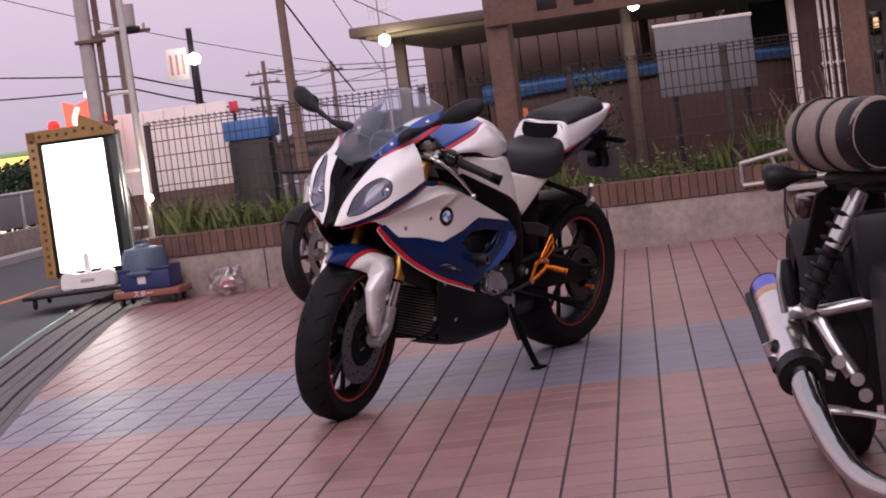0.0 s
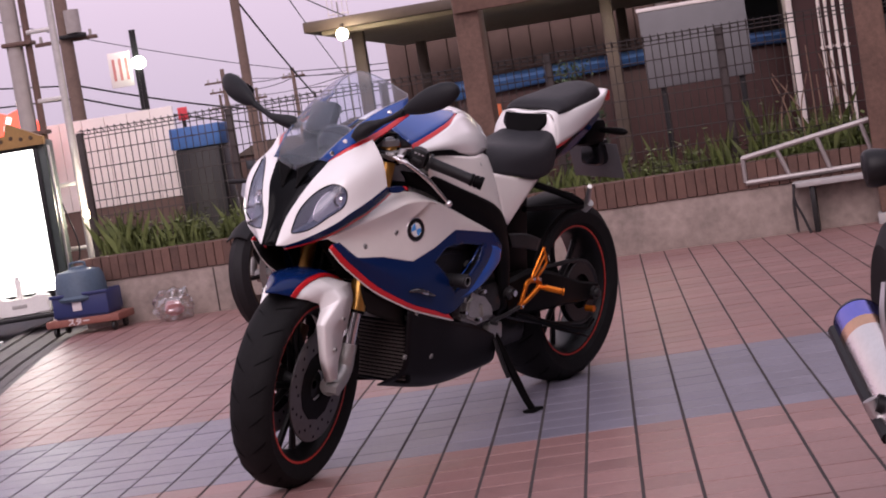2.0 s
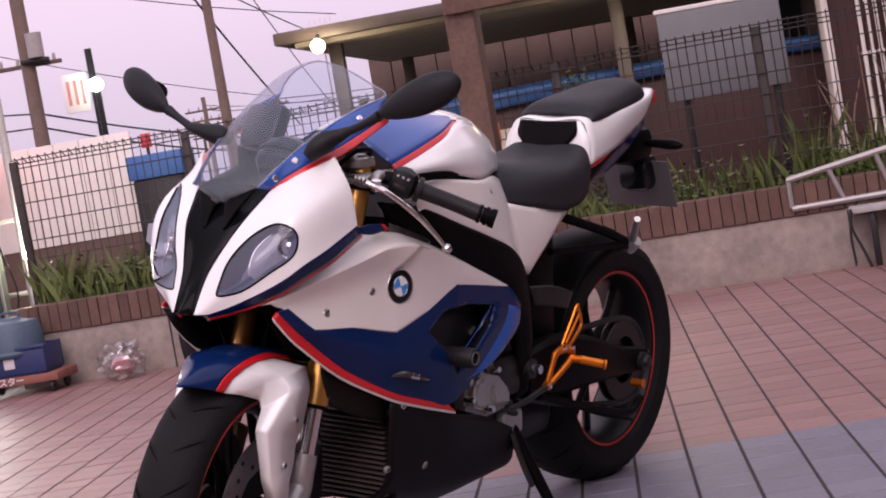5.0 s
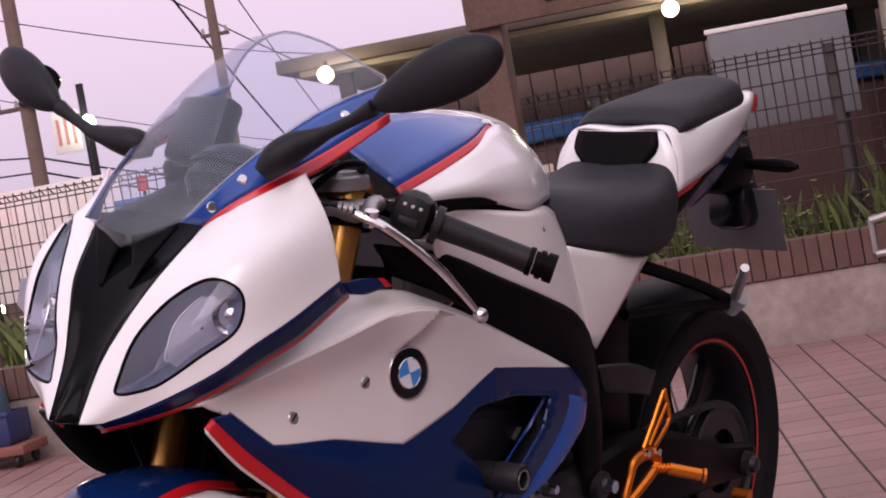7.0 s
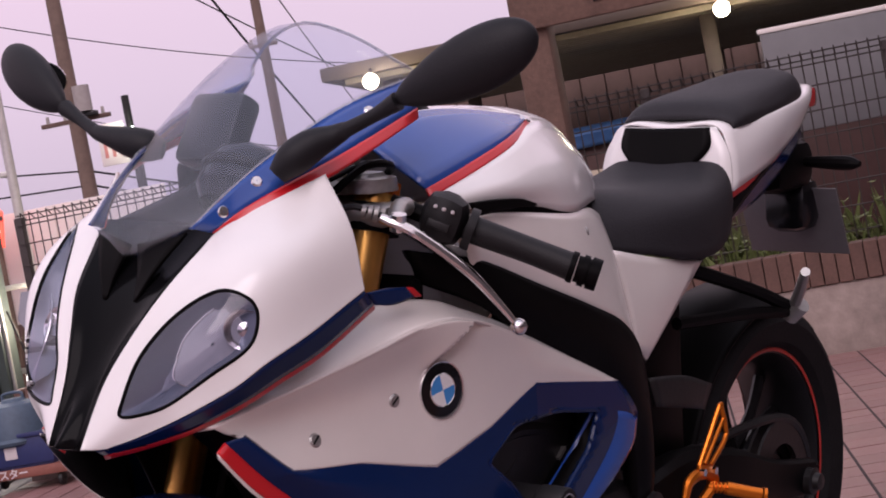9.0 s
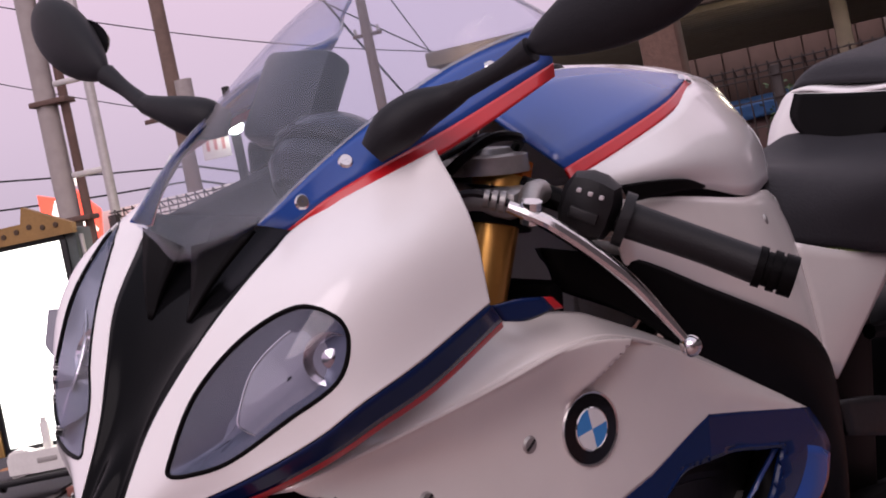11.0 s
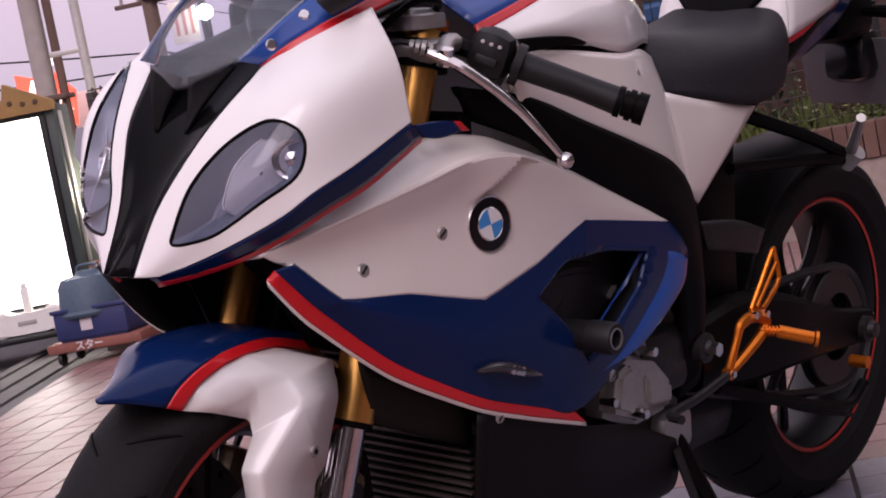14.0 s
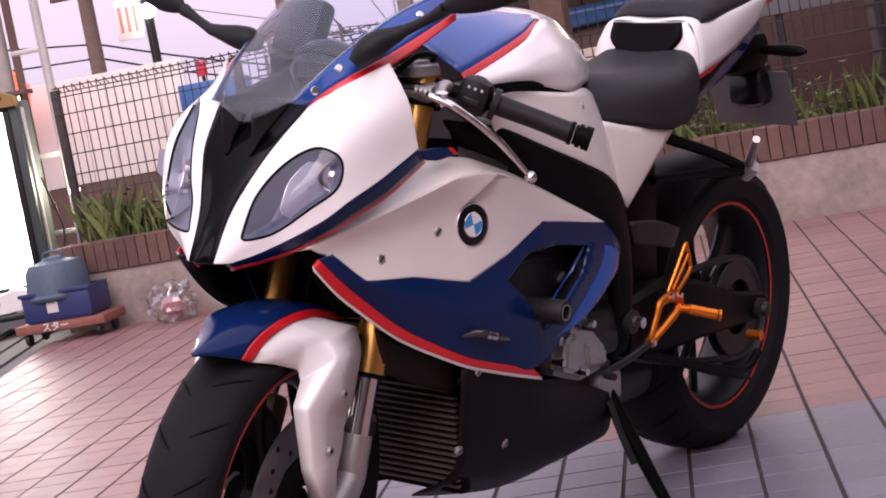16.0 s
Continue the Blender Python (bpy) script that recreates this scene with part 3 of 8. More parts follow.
for k in range(7):
    bm = B()
    rounded_box(bm, (0.62 + 0.12 * k, 11.85, 0.62 + 0.13 * k), (0.80 + 0.12 * k, 12.4, 0.66 + 0.13 * k), 0.004)
    part("stair_tread", bm, CONCRETE_PALE, flats)
for z in (1.30, 1.42):
    bm = B()
    rod(bm, (0.60, 11.75, z - 0.35), (1.5, 11.75, z + 0.62), 0.014)
    part("stair_rail", bm, STEEL_GALV, flats)
flat_win = part("window", prism(B(), [(1.36, 1.07), (1.72, 1.27), (1.72, 1.95), (1.36, 1.95)], 0.02, Matrix(((1, 0, 0, 0), (0, 0, -1, 10.998), (0, 1, 0, 0), (0, 0, 0, 1)))), GLASS_DARK, flats, "dark stair window with sloping white sill", smooth=0)
bm = B()
rod(bm, (1.345, 10.97, 1.045), (1.735, 10.97, 1.262), 0.018, seg=6)
part("sill", bm, BOARD_WHITE, flat_win)

# grey board mounted behind the fence
hoard = thing("grey_signboard", pose(0.28, 6.9, 0), "plain grey board on two posts behind the fence", "board")
part("panel", rounded_box(B(), (0.10, 0, 0.93), (0.80, 0.03, 1.44), 0.006), BOARD_GREY, hoard)
part("trim", rounded_box(B(), (0.09, -0.004, 1.44), (0.81, 0.034, 1.465), 0.004), BOARD_WHITE, hoard)
for u in (0.18, 0.70):
    part("post", rounded_box(B(), (u, 0.03, -0.1), (u + 0.04, 0.07, 1.2), 0.004), DARK_METAL, hoard)

# entrance wing at the right: maroon panel, white pipes, post boxes
WALL_DIM = shader("grey_brown_render", (0.055, 0.045, 0.041), 0.8, vary=0.25, scale=4, bump=0.3, bscale=60)
wing = thing("entrance_wing", pose(0, 0, 0), "entrance wing with maroon wall and white downpipes", "building")
part("wall", rounded_box(B(), (1.50, 8.0, -0.1), (2.02, 8.2, 3.2), 0.01), WALL_MAROON, wing, "dark maroon wall panel")
part("corner_trim", rounded_box(B(), (1.455, 7.97, -0.1), (1.50, 8.2, 3.2), 0.006), BOARD_WHITE, wing, "white corner trim")
part("plinth", rounded_box(B(), (1.40, 7.85, -0.1), (2.1, 8.0, 0.24), 0.01), CONCRETE_PALE, wing)
for u in (1.68, 1.73, 1.785, 1.845):
    bm = B()
    rod(bm, (u, 7.96, 0.2), (u, 7.96, 3.1), 0.013, seg=8)
    pipe = part("downpipe", bm, BOARD_WHITE, wing, "white downpipe")
    part("bracket", rounded_box(B(), (u - 0.02, 7.95, 1.02), (u + 0.02, 8.0, 1.04), 0.002), BOARD_WHITE, pipe)
part("wall", rounded_box(B(), (2.02, 8.02, -0.1), (4.6, 8.25, 3.2), 0.01), WALL_DIM, wing, "grey-brown wall with letter openings")
for x, z in ((2.11, 1.29), (2.27, 1.27), (2.12, 0.985), (2.28, 0.975), (2.10, 1.60), (2.26, 1.58)):
    n = part("niche", rounded_box(B(), (x - 0.05, 8.004, z - 0.09), (x + 0.05, 8.022, z + 0.09), 0.012), BLACK_GLOSS, wing, "dark glazed opening")
part("lantern", rounded_box(B(), (2.09, 7.994, 1.25), (2.13, 8.004, 1.33), 0.006), lamp_surface("warm_lantern", (1.0, 0.62, 0.3), 0.6), wing, "small warm light behind glass")
for x in (2.38, 2.42):
    bm = B()
    sweep(bm, [(x, 8.01, 1.10), (x, 7.98, 1.12), (x, 7.98, 1.18), (x, 8.01, 1.20)], 0.007, 6)
    part("door_handle", bm, BOARD_WHITE, wing)
part("lower_panel", rounded_box(B(), (2.02, 7.98, -0.1), (4.6, 8.015, 0.78), 0.006), WALL_DIM, wing)
mesh_fence("mesh_fence", pose(2.06, 7.55, 0), 0, 1.6, 0.0, 1.02, 2, "dark mesh fence in front of the entrance wing")

# ---- white hoarding and yard to the left behind the fence ----
hoarding = thing("white_hoarding", pose(-4.65, 9.05, 0, 0, 0, -2), "white corrugated hoarding beyond the fence", "hoarding")
for k in range(7):
    part("panel", rounded_box(B(), (0.19 * k, 0, 0.68), (0.19 * k + 0.187, 0.03, 1.40), 0.006), BOARD_WHITE, hoarding)
part("base_panel", rounded_box(B(), (0, 0.01, -0.1), (1.33, 0.04, 0.68), 0.006), WALL_BROWN, hoarding)
bluebox = thing("blue_container", pose(-3.30, 8.85, 0), "dark steel container with blue lid beside the hoarding", "container")
part("container_body", rounded_box(B(), (-0.02, 0, -0.1), (0.34, 0.4, 1.04), 0.02), DARK_METAL, bluebox)
part("container_lid", rounded_box(B(), (-0.04, -0.02, 1.04), (0.36, 0.42, 1.21), 0.01), shader("blue_paint", (0.04, 0.12, 0.33), 0.5, vary=0.2), bluebox, "blue painted lid")
for x, y, z in ((-3.55, 7.0, 0.69),):
    yl = thing("yard_lamp", pose(x, y, z), "small bright lamp low behind the fence", "lamp")
    part("lamp_head", lathe(B(), [(0.0005, -0.03), (0.028, -0.015), (0.032, 0.0), (0.028, 0.02), (0.0005, 0.03)], Matrix(), 14), lamp_surface("yard_light", (1.0, 0.80, 0.5), 30.0), yl)
    part("stake", rod(B(), (0, 0.03, -0.8), (0, 0.03, 0.0), 0.008, seg=6), DARK_METAL, yl)
# fill light by the yard lamp, added to brighten the white hoarding
work = bpy.data.lights.new("hoarding_fill_light", "POINT")
work.energy, work.color, work.shadow_soft_size = 16, (1.0, 0.86, 0.70), 0.05
new("hoarding_fill_light", work).matrix_world = pose(-3.45, 6.94, 0.78)
red_tag = thing("hanging_notice", pose(-4.25, 11.0, 0), "white hanging notice with red print on a pole", "notice")
part("post", rod(B(), (0.20, 0, -0.1), (0.20, 0, 2.2), 0.03, seg=8), DARK_METAL, red_tag)
part("board", rounded_box(B(), (-0.06, -0.02, 1.70), (0.15, 0.0, 2.02), 0.004), BOARD_WHITE, red_tag)
for x in (-0.025, 0.035, 0.095):
    part("print_bar", rounded_box(B(), (x, -0.024, 1.76), (x + 0.025, -0.019, 1.96), 0), shader("faded_red_print", (0.55, 0.22, 0.20), 0.7), red_tag)
tower_lamp = thing("street_lamp", pose(-4.00, 10.9, 0), "greenish-white street lamp glowing on a thin post", "lamp")
part("post", rod(B(), (0, 0, -0.1), (0, 0, 1.84), 0.025, seg=8), DARK_METAL, tower_lamp)
part("lamp_head", lathe(B(), [(0.0005, -0.06), (0.05, -0.04), (0.065, 0.0), (0.05, 0.04), (0.0005, 0.06)], pose(0, -0.03, 1.89), 16), lamp_surface("green_white_lamp", (0.85, 1.0, 0.80), 20.0), tower_lamp, "glowing greenish-white lamp head")
red_mark = thing("red_notice", pose(-3.75, 11.2, 0), "small red notice on a stake", "notice")
part("stake", rod(B(), (0, 0, -0.1), (0, 0, 1.36), 0.015, seg=6), DARK_METAL, red_mark)
part("plate", rounded_box(B(), (-0.045, -0.025, 1.32), (0.045, -0.012, 1.44), 0.004), shader("red_plate", (0.62, 0.04, 0.06), 0.5), red_mark)

# ---- illuminated sign on its trolley ----
SG = pose(-3.98, 6.60, 0, 0, 0, 7)
sign = thing("light_box_sign", SG, "upright light-box sign with blank glowing panel and studded gold frame", "sign")
part("case", rounded_box(B(), (-0.24, 0.0, 0.19), (0.33, 0.30, 1.24), 0.012), SIGN_BODY, sign, "dark green metal case")
part("lit_panel", rounded_box(B(), (-0.205, -0.012, 0.235), (0.245, 0.0, 1.185), 0.004), SIGN_LIT, sign, "blank glowing white panel")
for lo, hi in (((-0.31, -0.035, 0.20), (-0.235, 0.05, 1.29)),):
    part("frame_side", rounded_box(B(), lo, hi, 0.008), SIGN_FRAME, sign)
part("frame_inner", rounded_box(B(), (-0.232, -0.02, 0.20), (-0.207, 0.0, 1.20), 0.004), BLACK_PLASTIC, sign)
part("frame_inner", rounded_box(B(), (-0.207, -0.02, 1.187), (0.275, 0.0, 1.215), 0.004), BLACK_PLASTIC, sign)
part("frame_inner", rounded_box(B(), (0.247, -0.02, 0.20), (0.28, 0.0, 1.187), 0.004), BLACK_PLASTIC, sign)
part("frame_inner", rounded_box(B(), (-0.207, -0.02, 0.205), (0.247, 0.0, 0.233), 0.004), BLACK_PLASTIC, sign)
part("frame_top", prism(B(), [(-0.31, 1.21), (0.33, 1.21), (0.33, 1.26), (0.10, 1.38), (0.08, 1.30), (-0.31, 1.295)], 0.08, Matrix(((1, 0, 0, 0), (0, 0, -1, 0.045), (0, 1, 0, 0), (0, 0, 0, 1)))), SIGN_FRAME, sign, "gold arrow-shaped top")
stud = mesh_of(lathe(B(), [(0.0005, -0.012), (0.011, -0.010), (0.014, 0.0), (0.011, 0.004), (0.0005, 0.004)], pose(0, 0, 0, 90), 10), "bulb")
stud.materials.append(shader("dark_bulb", (0.07, 0.04, 0.02), 0.3))
for k in range(17):
    o = part("bulb", stud, None, sign)
    o.location = (-0.272, -0.038, 0.245 + 0.061 * k)
for k in range(8):
    o = part("bulb", stud, None, sign)
    o.location = (-0.21 + 0.066 * k, -0.038, 1.253 + (0.012 * max(0, k - 3) if k < 6 else 0.01))
part("side_rib", rounded_box(B(), (0.33, 0.05, 0.22), (0.345, 0.09, 1.2), 0.004), STEEL_GALV, sign)
trolley = thing("sign_trolley", SG, "black wheeled platform under the light-box sign", "trolley")
part("deck", rounded_box(B(), (-0.46, -0.28, 0.075), (0.44, 0.36, 0.105), 0.01), BLACK_PLASTIC, trolley)
part("riser", rounded_box(B(), (-0.22, -0.02, 0.105), (0.36, 0.30, 0.19), 0.01), BLACK_PLASTIC, trolley)
wheel = mesh_of(lathe(B(), [(0.008, -0.014), (0.036, -0.012), (0.04, 0.0), (0.036, 0.012), (0.008, 0.014)], pose(0, 0, 0, 0, 90), 18), "caster")
wheel.materials.append(DARK_METAL)
for x, y in ((-0.38, -0.22), (0.36, -0.22), (-0.38, 0.28), (0.36, 0.28)):
    o = part("caster", wheel, None, trolley)
    o.location = (x, y, 0.04)
ballast = thing("water_weight", SG @ pose(0.02, -0.13, 0.105), "white plastic water-filled weight with upright handle", "weight")
bm = B()
prism(bm, [(-0.20, 0.0), (-0.12, 0.0), (-0.09, 0.018), (0.09, 0.018), (0.12, 0.0), (0.20, 0.0), (0.20, 0.10), (0.17, 0.13), (0.10, 0.13), (0.08, 0.10), (-0.08, 0.10), (-0.10, 0.13), (-0.17, 0.13), (-0.20, 0.10)], 0.13, Matrix(((1, 0, 0, 0), (0, 0, -1, 0.065), (0, 1, 0, 0), (0, 0, 0, 1))))
bmesh.ops.bevel(bm, geom=bm.edges[:], offset=0.012, segments=2, affect="EDGES")
part("tank", bm, WHITE_PLASTIC, ballast)
part("handle", rounded_box(B(), (-0.022, -0.02, 0.10), (0.022, 0.02, 0.24), 0.012), WHITE_PLASTIC, ballast)
# grey bar painted as the shade inside the grip slot
part("grip_slot_shade", rounded_box(B(), (-0.05, -0.068, 0.05), (0.05, -0.06, 0.075), 0.006), shader("slot_shadow", (0.35, 0.33, 0.31), 0.6), ballast)
part("knob", rod(B(), (0, 0, 0.24), (0, 0, 0.26), 0.016), WHITE_PLASTIC, ballast)

# red glowing figure sign and beacon behind
redsign = thing("red_neon_sign", pose(-4.45, 8.7, 0), "glowing red shop sign with white marks", "sign")
bm = B()
prism(bm, [(-0.20, 1.22), (0.13, 1.18), (0.16, 1.40), (0.02, 1.56), (-0.10, 1.52), (-0.21, 1.56)], 0.05, Matrix(((1, 0, 0, 0), (0, 0, -1, 0.0), (0, 1, 0, 0), (0, 0, 0, 1))))
part("red_panel", bm, RED_LIT, redsign, "glowing red panel")
for pts in ([(-0.08, 0, 1.50), (-0.12, 0, 1.38), (-0.05, 0, 1.30), (-0.02, 0, 1.22)], [(0.02, 0, 1.30), (0.07, 0, 1.36), (0.12, 0, 1.27)]):
    part("white_mark", sweep(B(), [(x, -0.055, z) for x, y, z in pts], 0.022, 6), WHITE_LIT, redsign, "glowing white stroke")
part("top_lamp", lathe(B(), [(0.0005, -0.04), (0.035, -0.02), (0.035, 0.02), (0.0005, 0.04)], pose(0.02, -0.03, 1.60), 14), WHITE_LIT, redsign, "white lamp on top")
part("pole", rod(B(), (-0.02, 0.06, -0.1), (-0.02, 0.06, 1.5), 0.03), DARK_METAL, redsign)
beacon = thing("rotating_beacon", SG @ pose(-0.13, 0.15, 1.24), "small red warning beacon on the sign case", "lamp")
part("base", rod(B(), (0, 0, 0), (0, 0, 0.05), 0.05), BLACK_PLASTIC, beacon)
part("dome", lathe(B(), [(0.045, 0.05), (0.045, 0.09), (0.03, 0.115), (0.0005, 0.125)], Matrix(), 18), BEACON, beacon, "red beacon dome")

# poles and the tall white step ladder beside the sign
polea = thing("steel_lighting_pole", pose(-4.05, 7.6, 0), "thick pale steel pole with brown conduit", "pole")
part("shaft", rod(B(), (0.0, 0, -0.1), (0.0, 0, 5.0), 0.062, 0.055, 20), POLE_PALE, polea)
part("conduit", rod(B(), (0.105, 0.0, -0.1), (0.105, 0.0, 5.0), 0.026, seg=12), RUST, polea)
for z in (0.6, 1.3, 1.95, 2.7):
    part("clamp", rounded_box(B(), (-0.075, -0.075, z), (0.14, 0.075, z + 0.03), 0.006), RUST, polea)
steps = thing("pole_steps", pose(-3.62, 7.1, 0), "tall pale metal climbing ladder", "ladder")
part("stile", rod(B(), (0.02, 0, 0.0), (0.02, 0, 4.0), 0.026, seg=10), STEEL_GALV, steps)
for z in (0.45, 0.9, 1.5, 1.98, 2.5):
    part("step", rounded_box(B(), (-0.17, -0.015, z), (0.02, 0.015, z + 0.03), 0.006), STEEL_GALV, steps)
cabling = thing("loose_cable", SG @ pose(0.40, 0.1, 0), "tangle of thin cable beside the sign", "cable")
bm = B()
sweep(bm, [(-0.04, 0, 0.8), (0.02, 0.02, 0.5), (-0.02, 0.05, 0.3), (0.06, 0.0, 0.12), (0.10, -0.2, 0.012), (0.02, -0.3, 0.01)], 0.006, 6)
part("strand", bm, CABLE, cabling)

# cart with crate, tub and cloth by the wall
cart = thing("flat_cart", pose(-3.25, 5.67, 0, 0, 0, -6), "low red-brown wheeled platform cart", "cart")
part("platform", rounded_box(B(), (-0.24, -0.13, 0.06), (0.24, 0.14, 0.105), 0.008), CART_WOOD, cart)
letters("cart_lettering", "\u30b9\u30bf\u30fc", 0.048, pose(-0.02, -0.132, 0.083, 90), BARS, cart, "white painted lettering")
for x in (-0.19, 0.19):
    for y in (-0.09, 0.09):
        o = part("caster", wheel, None, cart)
        o.location, o.scale = (x, y, 0.032), (0.8, 0.8, 0.8)
crate = thing("storage_crate", pose(-3.25, 5.67, 0.105, 0, 0, -6), "navy blue plastic storage crate on the cart", "crate")
bm = B()
for lo, hi in (((-0.17, -0.11, 0.0), (0.17, 0.11, 0.012)), ((-0.18, -0.12, 0.012), (0.18, -0.105, 0.15)), ((-0.18, 0.105, 0.012), (0.18, 0.12, 0.15)), ((-0.18, -0.105, 0.012), (-0.165, 0.105, 0.15)), ((0.165, -0.105, 0.012), (0.18, 0.105, 0.15))):
    rounded_box(bm, lo, hi, 0.004)
part("crate_body", bm, BLUE_PLASTIC, crate)
part("rim", rounded_box(B(), (-0.19, -0.13, 0.135), (0.19, -0.118, 0.155), 0.004), BLUE_PLASTIC, crate)
part("emblem", rounded_box(B(), (-0.05, -0.1245, 0.045), (0.01, -0.119, 0.10), 0.004), BARS, crate, "pale printed mark")
cloth = thing("grey_cloth", pose(-3.25, 5.67, 0.12, 0, 0, -6), "crumpled grey cloth in the crate", "cloth")
bm = bmesh.new()
bmesh.ops.create_icosphere(bm, subdivisions=3, radius=1)
for v in bm.verts:
    k = 1 + 0.35 * noise.noise(v.co * 2.2)
    v.co = Vector((-0.03 + v.co.x * 0.14 * k, v.co.y * 0.08 * k, 0.055 + v.co.z * 0.07 * k))
part("fold", bm, CLOTH, cloth)
tub = thing("blue_tub", pose(-3.28, 5.69, 0.15, 0, 0, -6) @ Matrix.Scale(1.0, 4), "upturned blue-grey plastic tub behind the cloth", "tub")
bm = lathe(B(), [(0.165, 0.06), (0.172, 0.075), (0.160, 0.09), (0.15, 0.20), (0.13, 0.235), (0.06, 0.248), (0.05, 0.262), (0.0005, 0.266)], Matrix(), 28)
part("shell", bm, BLUE_TARP, tub)
part("handle", sweep(B(), [(-0.05, 0, 0.255), (-0.04, 0, 0.285), (0.04, 0, 0.285), (0.05, 0, 0.255)], 0.008, 6), BLUE_TARP, tub)
bag = thing("plastic_bag", pose(-2.70, 5.60, 0), "clear plastic bag with pink contents by the wall", "bag")
bm = bmesh.new()
bmesh.ops.create_icosphere(bm, subdivisions=4, radius=1)
for v in bm.verts:
    k = 1 + 0.30 * noise.noise(v.co * 3.1) + 0.1 * noise.noise(v.co * 9)
    v.co = Vector((v.co.x * 0.12 * k, v.co.y * 0.09 * k, 0.09 + max(v.co.z, -0.85) * 0.105 * k))
part("film", bm, BAG, bag)
bm = bmesh.new()
bmesh.ops.create_icosphere(bm, subdivisions=2, radius=1)
for v in bm.verts:
    k = 1 + 0.3 * noise.noise(v.co * 3)
    v.co = Vector((v.co.x * 0.06 * k, v.co.y * 0.05 * k, 0.075 + v.co.z * 0.05 * k))
part("contents", bm, shader("pink_contents", (0.45, 0.16, 0.17), 0.7, vary=0.3, scale=20), bag)

# ---- shop across the road ----
shop = thing("shop", pose(0, 0, 0), "low lit shop with yellow fascia across the road", "shop")
part("fascia", rounded_box(B(), (-11.4, 24.0, 0.80), (-8.55, 24.3, 1.30), 0.01), STORE_YELLOW, shop, "glowing yellow fascia")
part("roof_trim", rounded_box(B(), (-11.5, 23.9, 1.30), (-8.45, 24.4, 1.40), 0.01), STORE_GREEN, shop)
part("front", rounded_box(B(), (-11.4, 24.05, -0.1), (-8.55, 24.4, 0.80), 0.01), STORE_WHITE, shop, "brightly lit shop front")
letters("fascia_letters", "\u51e6\u65b9\u305b\u3093\u53d7\u4ed8", 0.27, pose(-9.62, 23.985, 1.08, 90), LETTER, shop, "dark red Japanese letters")
for x in (-9.0, -9.02):
    part("poster", rounded_box(B(), (x, 24.0, 0.3 if x == -9.0 else 0.62), (x + 0.16, 24.03, 0.56 if x == -9.0 else 0.80), 0.004), CLOTH, shop)
for x in (-11.0, -10.5, -10.0, -9.5, -8.8):
    part("mullion", rounded_box(B(), (x, 24.02, -0.1), (x + 0.05, 24.06, 0.78), 0.004), BOARD_GREY, shop)
shrub("street_bush", pose(-10.0, 22.6, -0.05), 1.22, 0.66, 9000, 21, "dark round bush in front of the lit shop", 0.075)
shrub("street_bush", pose(-10.75, 22.4, -0.05), 0.95, 0.42, 3000, 27, "smaller dark bush in front of the lit shop", 0.07)
banner = thing("shop_banner", pose(-10.75, 21.6, 0), "tall navy advertising banner with red top on a pole", "banner")
part("pole", rod(B(), (0.14, 0, -0.1), (0.14, 0, 1.62), 0.012, seg=8), STEEL_GALV, banner)
part("cloth", sheet(B(), [[(-0.16, 0.0, 0.62), (0.0, 0.02, 0.62), (0.13, 0, 0.62)], [(-0.15, 0.02, 1.0), (0.0, -0.02, 1.0), (0.13, 0, 1.0)], [(-0.16, 0.0, 1.32), (0.0, 0.02, 1.33), (0.13, 0, 1.34)]]), BANNER, banner, thick=0.004)
part("red_top", sheet(B(), [[(-0.16, 0.0, 1.32), (0.0, 0.02, 1.33), (0.13, 0, 1.34)], [(-0.16, 0.0, 1.55), (0.0, 0.01, 1.56), (0.13, 0, 1.57)]]), BANNER_RED, banner, thick=0.004)
for k in range(4):
    part("print_bar", rounded_box(B(), (-0.08, -0.035, 0.72 + 0.15 * k), (0.05, -0.028, 0.79 + 0.15 * k), 0), BARS, banner)

# ---- utility poles, aerials and wires ----
POLE_BROWN = shader("pole_brown", (0.17, 0.115, 0.09), 0.8, vary=0.3, scale=3, bump=0.3)


def utility_pole(name, x, y, h, r, label, arms=()):
    p = thing(name, pose(x, y, 0), label, "pole")
    part("shaft", rod(B(), (0, 0, -0.1), (0.0, 0, h), r, r * 0.75, 14), POLE_BROWN, p)
    for z, w in arms:
        part("crossarm", rounded_box(B(), (-w, -0.03, z), (w, 0.03, z + 0.05), 0.006), RUST, p)
        for k in (-0.8, -0.3, 0.3, 0.8):
            part("insulator", rod(B(), (k * w, 0, z + 0.05), (k * w, 0, z + 0.13), 0.025, 0.018, 8), POLE_PALE, p)
    return p


p1 = utility_pole("utility_pole", -6.72, 18.0, 6.0, 0.10, "tall brown utility pole with grey transformer", ((2.72, 0.42),))
part("transformer", rod(B(), (0.16, -0.12, 2.82), (0.16, -0.12, 3.12), 0.10, seg=16), POLE_PALE, p1, "grey cylindrical transformer")
part("bracket", rounded_box(B(), (-0.05, -0.15, 2.76), (0.30, -0.05, 2.81), 0.006), DARK_METAL, p1)
utility_pole("utility_pole", -9.3, 40, 3.1, 0.07, "distant utility pole with crossarms", ((2.75, 0.5), (2.5, 0.4)))
utility_pole("utility_pole", -8.5, 40, 2.5, 0.05, "distant slim utility pole", ((2.2, 0.25),))
utility_pole("utility_pole", -7.5, 40, 2.85, 0.06, "distant utility pole with crossarms", ((2.6, 0.3),))
utility_pole("utility_pole", -10.3, 44, 2.6, 0.05, "distant slim utility pole", ((2.2, 0.3),))
utility_pole("utility_pole", -5.2, 22, 4.6, 0.085, "brown utility pole behind the windscreen", ((3.6, 0.2),))
